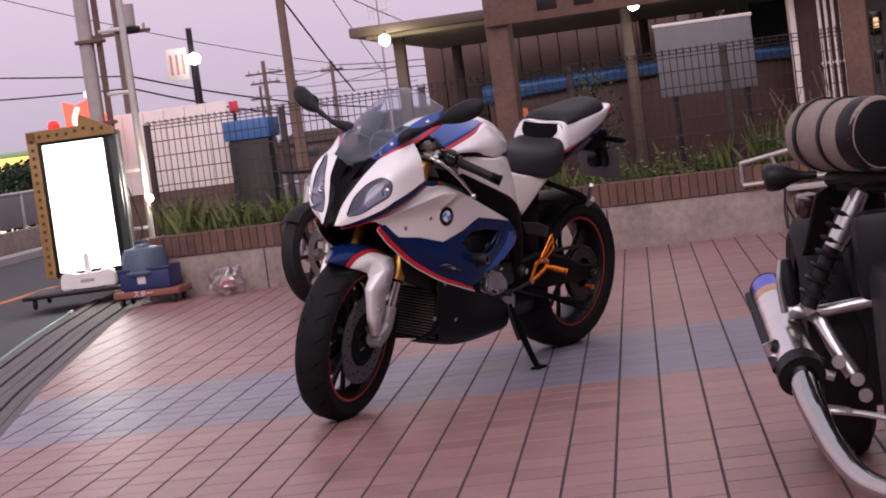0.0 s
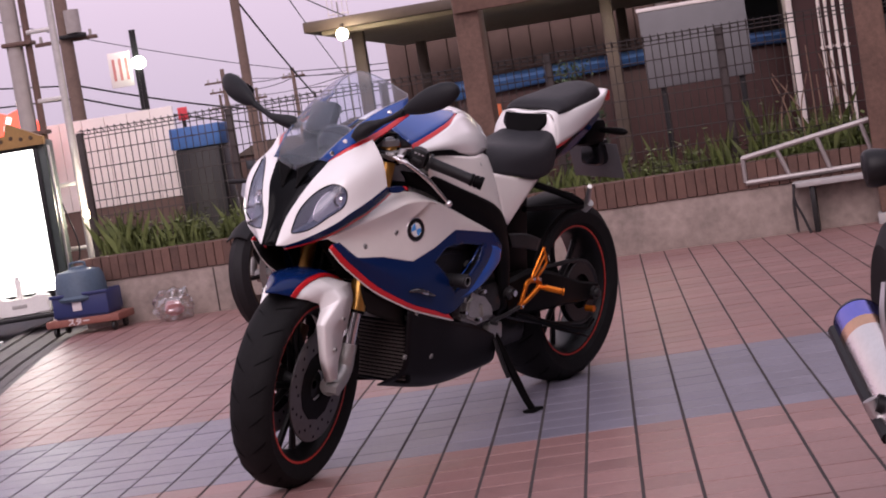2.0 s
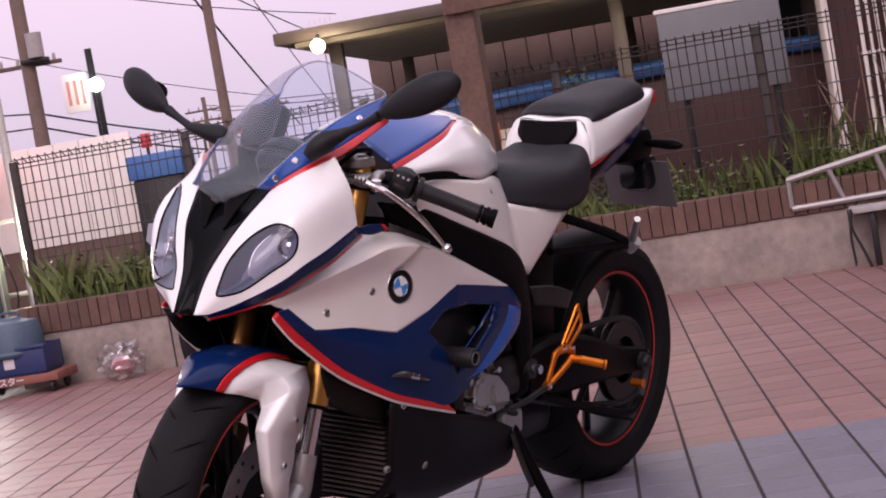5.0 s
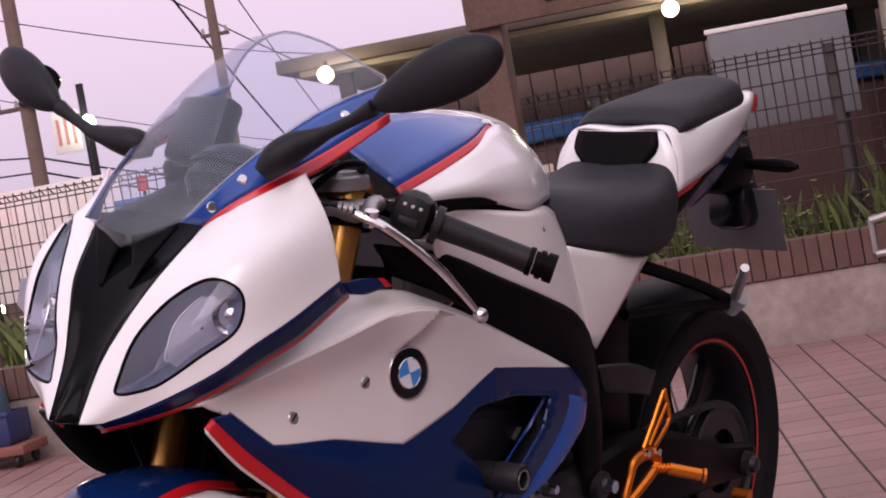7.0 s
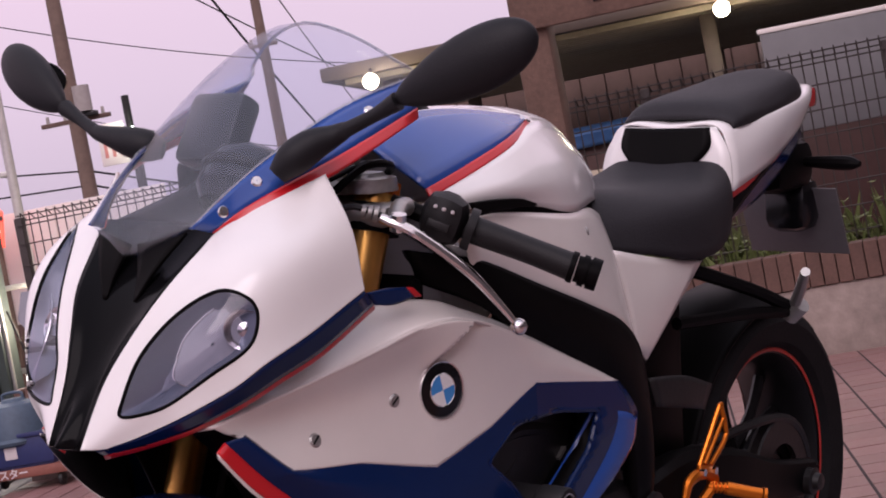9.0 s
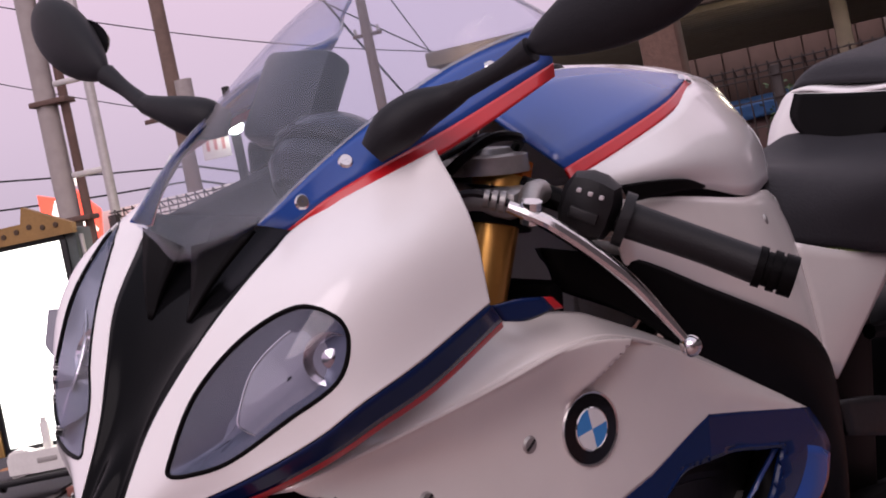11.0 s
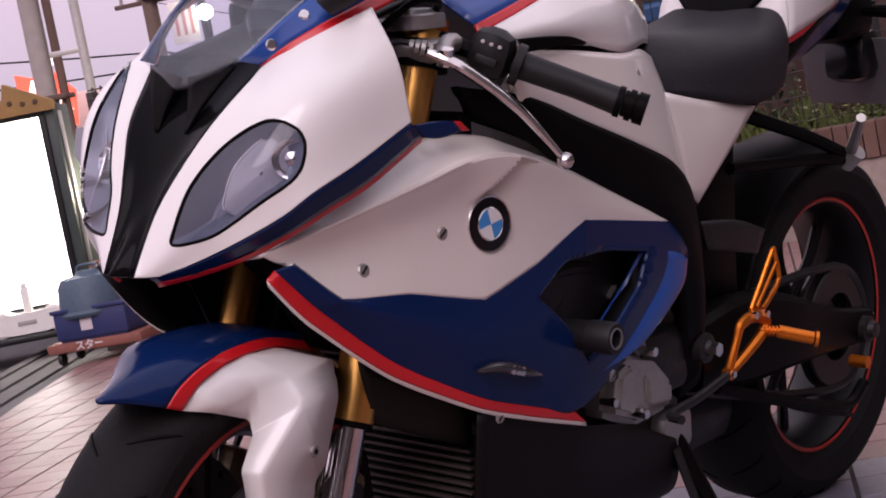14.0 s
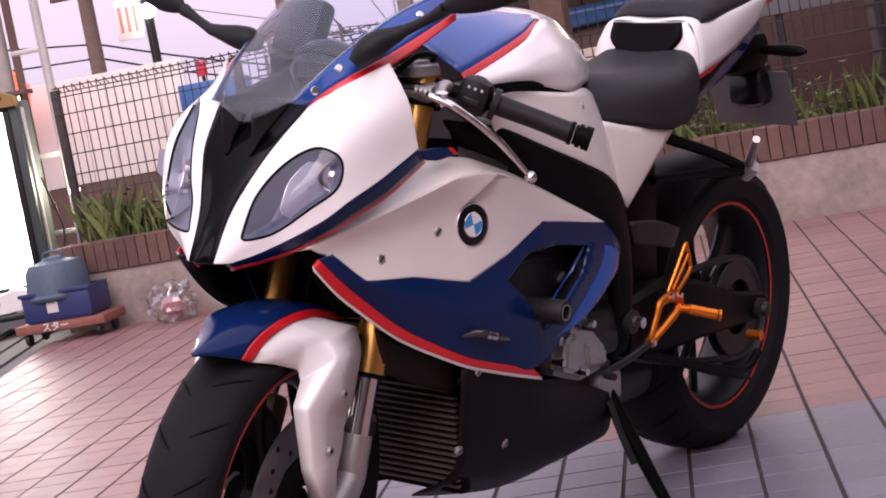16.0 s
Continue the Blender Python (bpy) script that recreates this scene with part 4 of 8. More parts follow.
aerial = thing("tv_aerial", pose(-6.1, 40, 0), "white television aerial on a thin mast", "aerial")
part("mast", rod(B(), (0, 0, -0.1), (0, 0, 4.3), 0.035, 0.02, 8), POLE_PALE, aerial)
for k in range(5):
    part("element", rod(B(), (-0.24 + 0.12 * k, 0, 3.75), (-0.26 + 0.13 * k, 0, 4.5), 0.012, seg=6), BOARD_WHITE, aerial)
part("boom", rod(B(), (-0.28, 0, 4.0), (0.28, 0, 4.0), 0.018, seg=6), BOARD_WHITE, aerial)


def wire(a, b, sag, r=0.012):
    a, b = Vector(a), Vector(b)
    w = thing("overhead_wire", Matrix(), "thin black overhead wire between poles", "wire", "overhead wires")
    pts = [tuple(a.lerp(b, t) - Vector((0, 0, sag * 4 * t * (1 - t)))) for t in np.linspace(0, 1, 7)]
    part("strand", sweep(B(), pts, r, 5, 3), CABLE, w)


wire((-6.72, 18, 2.15), (-13.0, 13.0, 3.2), 0.12, 0.011)
wire((-6.72, 18, 1.98), (-12.5, 13.0, 2.55), 0.15, 0.011)
wire((-6.70, 18, 2.15), (-4.4, 26, 1.35), 0.1, 0.014)
wire((-6.70, 18, 1.98), (-5.0, 26, 1.25), 0.1, 0.014)
wire((-5.6, 20, 4.6), (-5.9, 33, 1.85), 0.1, 0.018)
wire((-4.8, 20, 4.6), (-5.6, 36, 2.25), 0.1, 0.010)
wire((-7.5, 40, 2.75), (2.0, 34, 2.65), 0.25, 0.012)
wire((-7.5, 40, 2.62), (2.0, 34, 2.25), 0.2, 0.012)
wire((-7.5, 40, 2.3), (3.0, 36, 2.05), 0.15, 0.010)
wire((-9.3, 40, 2.8), (-7.5, 40, 2.7), 0.12, 0.010)
wire((-9.3, 40, 2.55), (-7.5, 40, 2.6), 0.12, 0.010)
wire((-10.3, 44, 2.5), (-9.3, 40, 2.75), 0.1, 0.010)
wire((-6.72, 18, 5.2), (-4.0, 40, 2.9), 0.3, 0.012)
wire((-14, 26, 5.4), (-7.5, 40, 2.8), 0.2, 0.010)
wire((-12, 24, 5.9), (-4.4, 30, 3.7), 0.25, 0.010)
wire((-9.3, 40, 2.9), (-6.1, 40, 2.55), 0.1, 0.008)
wire((-8.5, 40, 2.3), (-4.4, 30, 2.2), 0.1, 0.008)
wire((-10.3, 44, 2.3), (-6.0, 46, 2.2), 0.1, 0.008)

# distant low roofs
for x, y, w, h, mat in ((-13.5, 48, 3.2, 0.95, WALL_GREY), (-10.0, 50, 2.6, 0.8, WALL_BROWN), (-7.0, 52, 3.4, 1.1, WALL_GREY), (-3.0, 48, 3.0, 1.0, WALL_BEIGE)):
    fh = thing("distant_house", pose(x, y, 0), "distant low house with dark roof", "house")
    part("wall", rounded_box(B(), (-w / 2, 0, -0.1), (w / 2, 2, h), 0.01), mat, fh)
    part("roof", prism(B(), [(-w / 2 - 0.15, h), (w / 2 + 0.15, h), (w / 4, h + 0.35), (-w / 4, h + 0.35)], 2.2, Matrix(((1, 0, 0, 0), (0, 0, -1, 2.1), (0, 1, 0, 0), (0, 0, 0, 1)))), ROOF_BROWN, fh, smooth=0)
    for k in range(3):
        part("window", rounded_box(B(), (-w / 2 + 0.2 + k * w / 3.3, -0.03, h * 0.45), (-w / 2 + 0.2 + k * w / 3.3 + w * 0.14, 0.0, h * 0.8), 0.004), GLASS_DARK, fh)


# unseen plain walls closing the forecourt behind and beside the camera, added to cut sky light
for name, lo, hi, label in (("shade_wall_south", (-0.9, -8.6, -0.1), (3.6, -8.3, 2.6), "unseen plain grey-brown wall added to shade the forecourt"),
                            ("shade_wall_east", (3.3, -8.3, -0.1), (3.6, 7.4, 3.0), "unseen plain grey-brown side wall added to shade the forecourt")):
    tagged(part(name, rounded_box(B(), lo, hi, 0.02), WALL_GREY), label, "wall", kind="structure")

# ---- motorcycle parked behind, of which the front wheel shows ----
DULL_BLACK = shader("dull_black", (0.010, 0.009, 0.010), 0.6, spec=0.2, vary=0.2, scale=12)
DULL_STEEL = shader("dull_steel", (0.30, 0.28, 0.27), 0.4, 0.7, vary=0.15, scale=20)
behind = thing("parked_motorcycle", pose(-1.80, 4.10, 0, 0, 0, -112), "dark motorcycle parked behind, with a bronze-rimmed front wheel", "motorcycle")
AXLE = Matrix.Translation((0, 0, 0.30)) @ pose(0, 0, 0, 90)
part("tyre", lathe(B(), [(0.215, -0.045), (0.25, -0.058), (0.285, -0.04), (0.300, 0.0), (0.285, 0.04), (0.25, 0.058), (0.215, 0.045)], AXLE, 44), DULL_BLACK, behind)
part("rim", lathe(B(), [(0.217, -0.046), (0.205, -0.04), (0.19, 0.0), (0.205, 0.04), (0.217, 0.046)], AXLE, 44), shader("bronze_rim", (0.20, 0.12, 0.07), 0.4, 0.6, vary=0.1), behind, "bronze rim")
part("hub", rod(B(), (0, -0.05, 0.30), (0, 0.05, 0.30), 0.035, seg=18), DULL_STEEL, behind)
for k in range(6):
    a = math.pi * k / 3
    part("spoke", rod(B(), (0.03 * math.cos(a), 0, 0.30 + 0.03 * math.sin(a)), (0.20 * math.cos(a), 0, 0.30 + 0.20 * math.sin(a)), 0.011, seg=6), DULL_BLACK, behind)
for s in (-1, 1):
    part("brake_disc", lathe(B(), [(0.10, s * 0.062 - 0.002), (0.155, s * 0.062 - 0.002), (0.155, s * 0.062 + 0.002), (0.10, s * 0.062 + 0.002), (0.10, s * 0.062 - 0.002)], AXLE, 36), DULL_STEEL, behind)
    part("fork_leg", sweep(B(), [(0, s * 0.09, 0.30), (-0.10, s * 0.09, 0.52), (-0.20, s * 0.09, 0.74)], [0.026, 0.022, 0.024], 12), DULL_STEEL, behind, "grey fork leg")
    part("caliper", rounded_box(B(), (-0.135, s * 0.075 - 0.02, 0.32), (-0.08, s * 0.075 + 0.02, 0.43), 0.01), DULL_STEEL, behind, "silver brake caliper")
part("fender", sheet(B(), [[(0.315 * math.cos(a), y, 0.30 + (0.315 - 6 * y * y) * math.sin(a)) for y in (-0.065, -0.03, 0, 0.03, 0.065)] for a in (0.8, 1.2, 1.6, 2.0, 2.4)]), DULL_BLACK, behind, thick=0.004)
part("engine", rounded_box(B(), (-0.78, -0.16, 0.18), (-0.40, 0.16, 0.58), 0.06), DULL_BLACK, behind)
part("tank", sweep(B(), [(-0.28, 0, 0.74), (-0.45, 0, 0.80), (-0.68, 0, 0.76)], [0.07, 0.12, 0.09], 14), DULL_BLACK, behind)
part("seat", sweep(B(), [(-0.68, 0, 0.73), (-0.90, 0, 0.71), (-1.15, 0, 0.74)], [0.08, 0.10, 0.07], 12, 5, 0.6), DULL_BLACK, behind)
part("frame", sweep(B(), [(-0.24, 0, 0.76), (-0.50, 0, 0.55), (-0.80, 0, 0.40), (-1.30, 0, 0.30)], 0.04, 10), DULL_BLACK, behind)
part("rear_tyre", lathe(B(), [(0.21, -0.06), (0.25, -0.075), (0.29, -0.05), (0.305, 0.0), (0.29, 0.05), (0.25, 0.075), (0.21, 0.06)], Matrix.Translation((-1.36, 0, 0.305)) @ pose(0, 0, 0, 90), 36), DULL_BLACK, behind)
part("handlebar", sweep(B(), [(-0.25, -0.30, 0.80), (-0.22, -0.12, 0.79), (-0.22, 0.12, 0.79), (-0.25, 0.30, 0.80)], 0.012, 8), DULL_BLACK, behind)

# ---- second motorcycle: rear end of a naked bike ----
TITAN = shader("heat_tinted_titanium", (0.62, 0.58, 0.56), 0.22, 1.0, vary=0.08, scale=20)
TITAN_BLUE = shader("blued_titanium", (0.16, 0.16, 0.50), 0.25, 1.0, vary=0.1, scale=20)
TITAN_GOLD = shader("straw_titanium", (0.50, 0.30, 0.20), 0.25, 1.0, vary=0.1, scale=20)
ALLOY = shader("polished_alloy", (0.50, 0.49, 0.49), 0.28, 0.9, vary=0.1, scale=25)
PIPE = shader("chrome_pipe", (0.40, 0.37, 0.36), 0.13, 1.0, vary=0.08, scale=20)
CANVAS = shader("beige_canvas", (0.22, 0.18, 0.155), 0.85, vary=0.2, scale=12, bump=0.5, bscale=120)
DARKBLACK = shader("chassis_black", (0.008, 0.007, 0.008), 0.45, spec=0.25)
nb = thing("naked_motorcycle", Matrix.Translation((0.03, -0.5, 0)), "parked naked motorcycle with titanium silencer and alloy pegs", "motorcycle")
A, Z = Vector((0.418, -1.16, 0.462)), Vector((0.448, -1.52, 0.300))
ax = (Z - A).normalized()
sil = part("silencer", rod(B(), A.lerp(Z, 0.22), Z, 0.048, 0.050, 28), TITAN, nb, "brushed titanium silencer")
part("blue_end", rod(B(), A, A.lerp(Z, 0.14), 0.046, 0.048, 28), TITAN_BLUE, sil, "heat-blued silencer end")
part("gold_band", rod(B(), A.lerp(Z, 0.14), A.lerp(Z, 0.22), 0.048, 0.048, 28), TITAN_GOLD, sil, "straw-tinted band")
part("end_lip", rod(B(), A - ax * 0.012, A, 0.042, 0.047, 28), DARKBLACK, sil)
part("heat_shield", sweep(B(), [A.lerp(Z, 0.05) + Vector((-0.050, 0, 0)), A.lerp(Z, 0.5) + Vector((-0.052, 0, 0)), A.lerp(Z, 0.95) + Vector((-0.05, 0, 0))], 0.012, 8), DARKBLACK, sil)
part("clamp", rod(B(), Z - ax * 0.02, Z + ax * 0.02, 0.056, seg=24), DARKBLACK, nb, "black pipe clamp")
part("exhaust_pipe", sweep(B(), [Z, (0.462, -1.62, 0.225), (0.500, -1.72, 0.135), (0.56, -1.86, 0.085), (0.70, -2.1, 0.08)], [0.036, 0.031, 0.029, 0.029, 0.029], 18), PIPE, nb, "chrome exhaust pipe")
for k in range(9):
    p = Vector((0.492, -1.60, 0.222)) + Vector((0.006 * k, -0.003 * k, -0.001 * k))
    part("pedal_tooth", rounded_box(B(), (-0.0015, -0.012, -0.006), (0.0015, 0.012, 0.010), 0, Matrix.Translation(p)), ALLOY, nb)
part("brake_pedal", sweep(B(), [(0.475, -1.60, 0.222), (0.56, -1.63, 0.21), (0.63, -1.7, 0.20)], 0.008, 8), ALLOY, nb, "serrated brake pedal")
peg1 = part("passenger_peg", sweep(B(), [(0.456, -1.40, 0.445), (0.452, -1.40, 0.50), (0.450, -1.40, 0.558)], [0.018, 0.021, 0.014], 12), DARKBLACK, nb, "folded black rubber peg")
part("peg_edge", sweep(B(), [(0.436, -1.41, 0.43), (0.431, -1.41, 0.50), (0.440, -1.41, 0.558)], [0.009, 0.008, 0.006], 8), ALLOY, peg1)
part("hanger", sweep(B(), [(0.445, -1.40, 0.432), (0.49, -1.40, 0.425), (0.515, -1.40, 0.40), (0.545, -1.43, 0.33), (0.575, -1.45, 0.27)], [0.020, 0.020, 0.017, 0.018, 0.02], 12), ALLOY, nb, "polished alloy footrest hanger")
part("hanger", sweep(B(), [(0.49, -1.395, 0.42), (0.56, -1.40, 0.425), (0.68, -1.42, 0.437), (0.85, -1.5, 0.45)], 0.015, 12), ALLOY, nb)
peg2 = part("rider_peg", sweep(B(), [(0.392, -1.45, 0.360), (0.44, -1.45, 0.335), (0.505, -1.45, 0.302)], [0.018, 0.020, 0.018], 12), DARKBLACK, nb, "black rubber rider peg")
part("peg_bar", sweep(B(), [(0.388, -1.455, 0.338), (0.44, -1.455, 0.310), (0.53, -1.455, 0.270)], [0.010, 0.012, 0.012], 10), ALLOY, peg2)
part("peg_tip", rod(B(), (0.382, -1.45, 0.368), (0.392, -1.45, 0.338), 0.013), ALLOY, peg2)
for p in ((0.548, -1.44, 0.305), (0.60, -1.45, 0.22), (0.585, -1.45, 0.26), (0.50, -1.41, 0.44)):
    part("hex_bolt", rod(B(), p, (p[0] - 0.004, p[1] - 0.024, p[2]), 0.017, seg=12), ALLOY, nb)
part("shock_body", sweep(B(), [(0.640, -1.45, 0.70), (0.600, -1.45, 0.63), (0.565, -1.45, 0.575)], [0.022, 0.026, 0.024], 14), ALLOY, nb, "alloy shock absorber reservoir")
for k in range(7):
    c = Vector((0.600, -1.44, 0.650)).lerp(Vector((0.505, -1.44, 0.470)), k / 6)
    part("spring_coil", lathe(B(), [(0.030, -0.006), (0.037, 0.0), (0.030, 0.006)], Matrix.Translation(c) @ Vector((0.095, 0, 0.18)).to_track_quat("Z", "Y").to_matrix().to_4x4(), 18), DARKBLACK, nb, "dark shock spring")
part("shock_rod", rod(B(), (0.605, -1.44, 0.66), (0.49, -1.44, 0.44), 0.02), DARKBLACK, nb)
part("shock_mount", rod(B(), (0.632, -1.47, 0.692), (0.632, -1.43, 0.692), 0.02), ALLOY, nb)
part("mudguard", sheet(B(), [[(0.545, -1.38, 0.70), (0.60, -1.36, 0.72), (0.70, -1.36, 0.72)], [(0.520, -1.36, 0.62), (0.58, -1.33, 0.63), (0.70, -1.33, 0.63)], [(0.500, -1.35, 0.555), (0.52, -1.33, 0.552), (0.54, -1.33, 0.55)]]), DARKBLACK, nb, thick=0.006)
part("tail_lamp", rounded_box(B(), (0.50, -1.32, 0.64), (0.56, -1.22, 0.70), 0.015), shader("dark_red_lens", (0.03, 0.005, 0.005), 0.25, coat=0.4), nb, "dark red tail lamp")
part("tyre", lathe(B(), [(0.21, -0.06), (0.27, -0.075), (0.31, -0.055), (0.322, 0.0), (0.31, 0.055), (0.27, 0.075), (0.21, 0.06)], Matrix.Translation((0.57, -1.03, 0.312)) @ pose(0, 0, 0, 0, 90, 0), 48), shader("second_tyre", (0.012, 0.011, 0.012), 0.7, spec=0.2, vary=0.2), nb, "black rear tyre")
part("wheel_hub", rod(B(), (0.52, -1.03, 0.312), (0.62, -1.03, 0.312), 0.205, seg=32), DARKBLACK, nb)
# plain black block added to darken the gap behind the footrest hanger
part("dark_filler", rounded_box(B(), (0.60, -1.34, 0.16), (0.98, -1.26, 0.66), 0.05), DARKBLACK, nb, "black filler block behind the hanger")
part("frame_tube", sweep(B(), [(0.60, -1.42, 0.72), (0.75, -1.55, 0.70), (0.95, -1.8, 0.62)], 0.02, 10), DARKBLACK, nb)
part("seat", sweep(B(), [(0.60, -1.38, 0.735), (0.72, -1.52, 0.74), (0.90, -1.75, 0.73)], [0.05, 0.07, 0.08], 14, 6, 0.5), DARKBLACK, nb, "black bench seat")
part("engine_block", rounded_box(B(), (0.62, -1.9, 0.12), (0.95, -1.55, 0.55), 0.04), DARKBLACK, nb)
part("side_cover", rounded_box(B(), (0.60, -1.56, 0.45), (0.85, -1.5, 0.66), 0.03), DARKBLACK, nb)
part("indicator", sweep(B(), [(0.54, -1.50, 0.755), (0.50, -1.50, 0.758), (0.455, -1.50, 0.760), (0.425, -1.50, 0.762), (0.418, -1.50, 0.762)], [0.008, 0.012, 0.030, 0.031, 0.018], 16), DARKBLACK, nb, "round black rear indicator")
roll = thing("bag_roll", Matrix.Translation((0.03, -0.5, 0)), "rolled beige canvas bag strapped on the seat", "bag")
C0, C1 = Vector((0.545, -1.36, 0.845)), Vector((0.70, -1.66, 0.835))
bm = B()
d = (C1 - C0).normalized()
lathe(bm, [(0.0005, 0.0), (0.062, 0.003), (0.078, 0.018), (0.083, 0.06), (0.085, 0.20), (0.084, 0.290), (0.078, 0.300), (0.0005, 0.301)], Matrix.Translation(C0) @ d.to_track_quat("Z", "Y").to_matrix().to_4x4(), 32)
for v in bm.verts:
    v.co += v.normal * 0.0 + Vector((0, 0, 0.006 * noise.noise(v.co * 14)))
part("roll", bm, CANVAS, roll, "", 60)
for t in (0.05, 0.15):
    part("strap", lathe(B(), [(0.085, -0.007), (0.0885, -0.006), (0.0885, 0.006), (0.085, 0.007)], Matrix.Translation(C0 + d * (t + 0.02)) @ d.to_track_quat("Z", "Y").to_matrix().to_4x4(), 32), DARKBLACK, roll, "black webbing strap")
part("end_cap", lathe(B(), [(0.0005, 0.303), (0.070, 0.303), (0.080, 0.298), (0.0865, 0.285), (0.086, 0.24)], Matrix.Translation(C0) @ d.to_track_quat("Z", "Y").to_matrix().to_4x4(), 32), DARKBLACK, roll, "black end of the roll")
part("buckle", rounded_box(B(), (-0.015, -0.01, -0.012), (0.015, 0.01, 0.012), 0.004, Matrix.Translation(C0 + d * 0.12 + Vector((-0.03, -0.075, 0.03)))), DARKBLACK, roll)
part("cross_strap", sweep(B(), [C0 + Vector((-0.004, -0.05, 0.04)), C0 + Vector((0.02, -0.085, 0.02)), C0 + Vector((0.10, -0.12, -0.03)), C0 + Vector((0.16, -0.13, -0.07))], 0.008, 6), DARKBLACK, roll)

# ---- sport motorcycle, built upright round its rear tyre's contact point: x forward, y to its left ----
PAINT_WHITE = shader("white_paint", (0.80, 0.78, 0.76), 0.24, vary=0.03, scale=4, coat=0.6)
PAINT_SILVER = shader("pearl_paint", (0.80, 0.75, 0.70), 0.26, 0.08, vary=0.04, scale=4, coat=0.6)
# one blue paint in two tones, shade and light put into the colours
PAINT_BLUE_SHADED = shader("blue_paint", (0.0032, 0.015, 0.074), 0.2, vary=0.04, scale=4, coat=0.2, spec=0.15)
PAINT_BLUE_LIT = shader("lit_blue_paint", (0.022, 0.075, 0.31), 0.25, vary=0.04, scale=4, coat=0.3)
PAINT_RED = shader("red_paint", (0.55, 0.010, 0.016), 0.28, vary=0.04, scale=4, coat=0.25)
SATIN_BLACK = shader("satin_black", (0.0036, 0.0033, 0.0035), 0.42, vary=0.15, scale=20, spec=0.05)
BEAK_BLACK = shader("beak_black", (0.004, 0.004, 0.0045), 0.14, spec=0.06)
BELLY_BLACK = shader("belly_black", (0.0062, 0.005, 0.0058), 0.45, vary=0.2, scale=12, spec=0.12)
RUBBER = shader("tyre_rubber", (0.0085, 0.008, 0.0085), 0.7, vary=0.35, scale=14, bump=0.3, bscale=200, spec=0.15)
SEAT_VINYL = shader("seat_vinyl", (0.018, 0.017, 0.020), 0.6, vary=0.15, scale=20, bump=0.35, bscale=350, spec=0.25)
MIRROR_BLACK = shader("mirror_black", (0.010, 0.010, 0.012), 0.55, vary=0.12, scale=25, bump=0.15, bscale=500, spec=0.25)
GOLD = shader("gold_anodised", (0.62, 0.34, 0.09), 0.28, 0.9, vary=0.1, scale=20)
ORANGE_GOLD = shader("orange_anodised", (0.75, 0.20, 0.02), 0.3, 0.85, vary=0.1, scale=20)
CHROME = shader("polished_metal", (0.75, 0.74, 0.73), 0.14, 1.0, vary=0.05, scale=20)
SILVER_CAST = shader("cast_alloy", (0.42, 0.41, 0.39), 0.42, 0.8, vary=0.15, scale=25, bump=0.15)
DISC = shader("brake_disc", (0.16, 0.15, 0.15), 0.4, 0.9, vary=0.2, scale=30)
RIM_BLACK = shader("rim_black", (0.007, 0.0065, 0.007), 0.4, spec=0.25)
RED_LINE = shader("red_rim_tape", (0.45, 0.03, 0.02), 0.4)
REFLECTOR = shader("headlight_reflector", (0.85, 0.84, 0.86), 0.12, 0.95, vary=0.1, scale=30)
HOUSING = shader("headlight_housing", (0.115, 0.13, 0.175), 0.25, 0.25, vary=0.15, scale=20, coat=0.4)
LAMP_GLASS = shader("headlight_inner_lens", (0.23, 0.235, 0.27), 0.35, 0.0, vary=0.15, scale=25, coat=0.4)
SCREEN = clear("windscreen_plastic", (0.90, 0.91, 0.96), 0.02, 0.96)
LENS = clear("headlight_cover", (0.86, 0.86, 0.92), 0.03, 0.92)
RADIATOR = shader("radiator_fins", (0.15, 0.125, 0.115), 0.5, 0.6, vary=0.3, scale=60)
PLATE = shader("plate_back", (0.16, 0.155, 0.16), 0.5, 0.4, vary=0.1)
EMBLEM_BLUE = shader("emblem_blue", (0.05, 0.25, 0.60), 0.3)
EMBLEM_WHITE = shader("emblem_white", (0.75, 0.75, 0.75), 0.3)
LENS_SMOKE = shader("indicator_lens", (0.03, 0.028, 0.03), 0.12, coat=0.8)

BIKE = Matrix.Translation((-0.258, 1.164, 0)) @ Matrix.Rotation(radians(-120.3), 4, "Z") @ Matrix.Rotation(radians(-10.0), 4, "X")
bike = thing("sport_motorcycle", BIKE, "white sport motorcycle with blue-red stripes, leaning on its side stand", "motorcycle")
STEER = Matrix.Translation((1.06, 0, 0.88)) @ Matrix.Rotation(radians(12), 4, Vector((-0.407, 0, 0.914))) @ Matrix.Translation((-1.06, 0, -0.88))
GAZE = Vector((3.22, 1.83, 1.19))  # camera viewpoint in bike coordinates; marks are laid on the skin to fit it


def flip(rows):
    return [[(x, -y, z) for x, y, z in r] for r in rows]


def shell(name, rows, material, label="", parent=None, thick=0.004, both=True, n=5, k=5):
    """A fairing skin through rows of points, and its mirror image."""
    made = [part(name, sheet(B(), rows, n, k), material, parent or bike, label, 40, thick, 0)]
    if both:
        made.append(part(name, sheet(B(), flip(rows), n, k), material, parent or bike, label, 40, thick, 0))
    return made


def halves(profile_rows):
    """Rows given from the middle to one side, continued to the other."""
    return [[(x, -y, z) for x, y, z in r[:0:-1]] + list(r) for r in profile_rows]


from mathutils.bvhtree import BVHTree


def skin_tree(rows_list):
    bm = B()
    for rows in rows_list:
        sheet(bm, rows)
    bm.normal_update()
    tree = BVHTree.FromBMesh(bm)
    bm.free()
    return tree


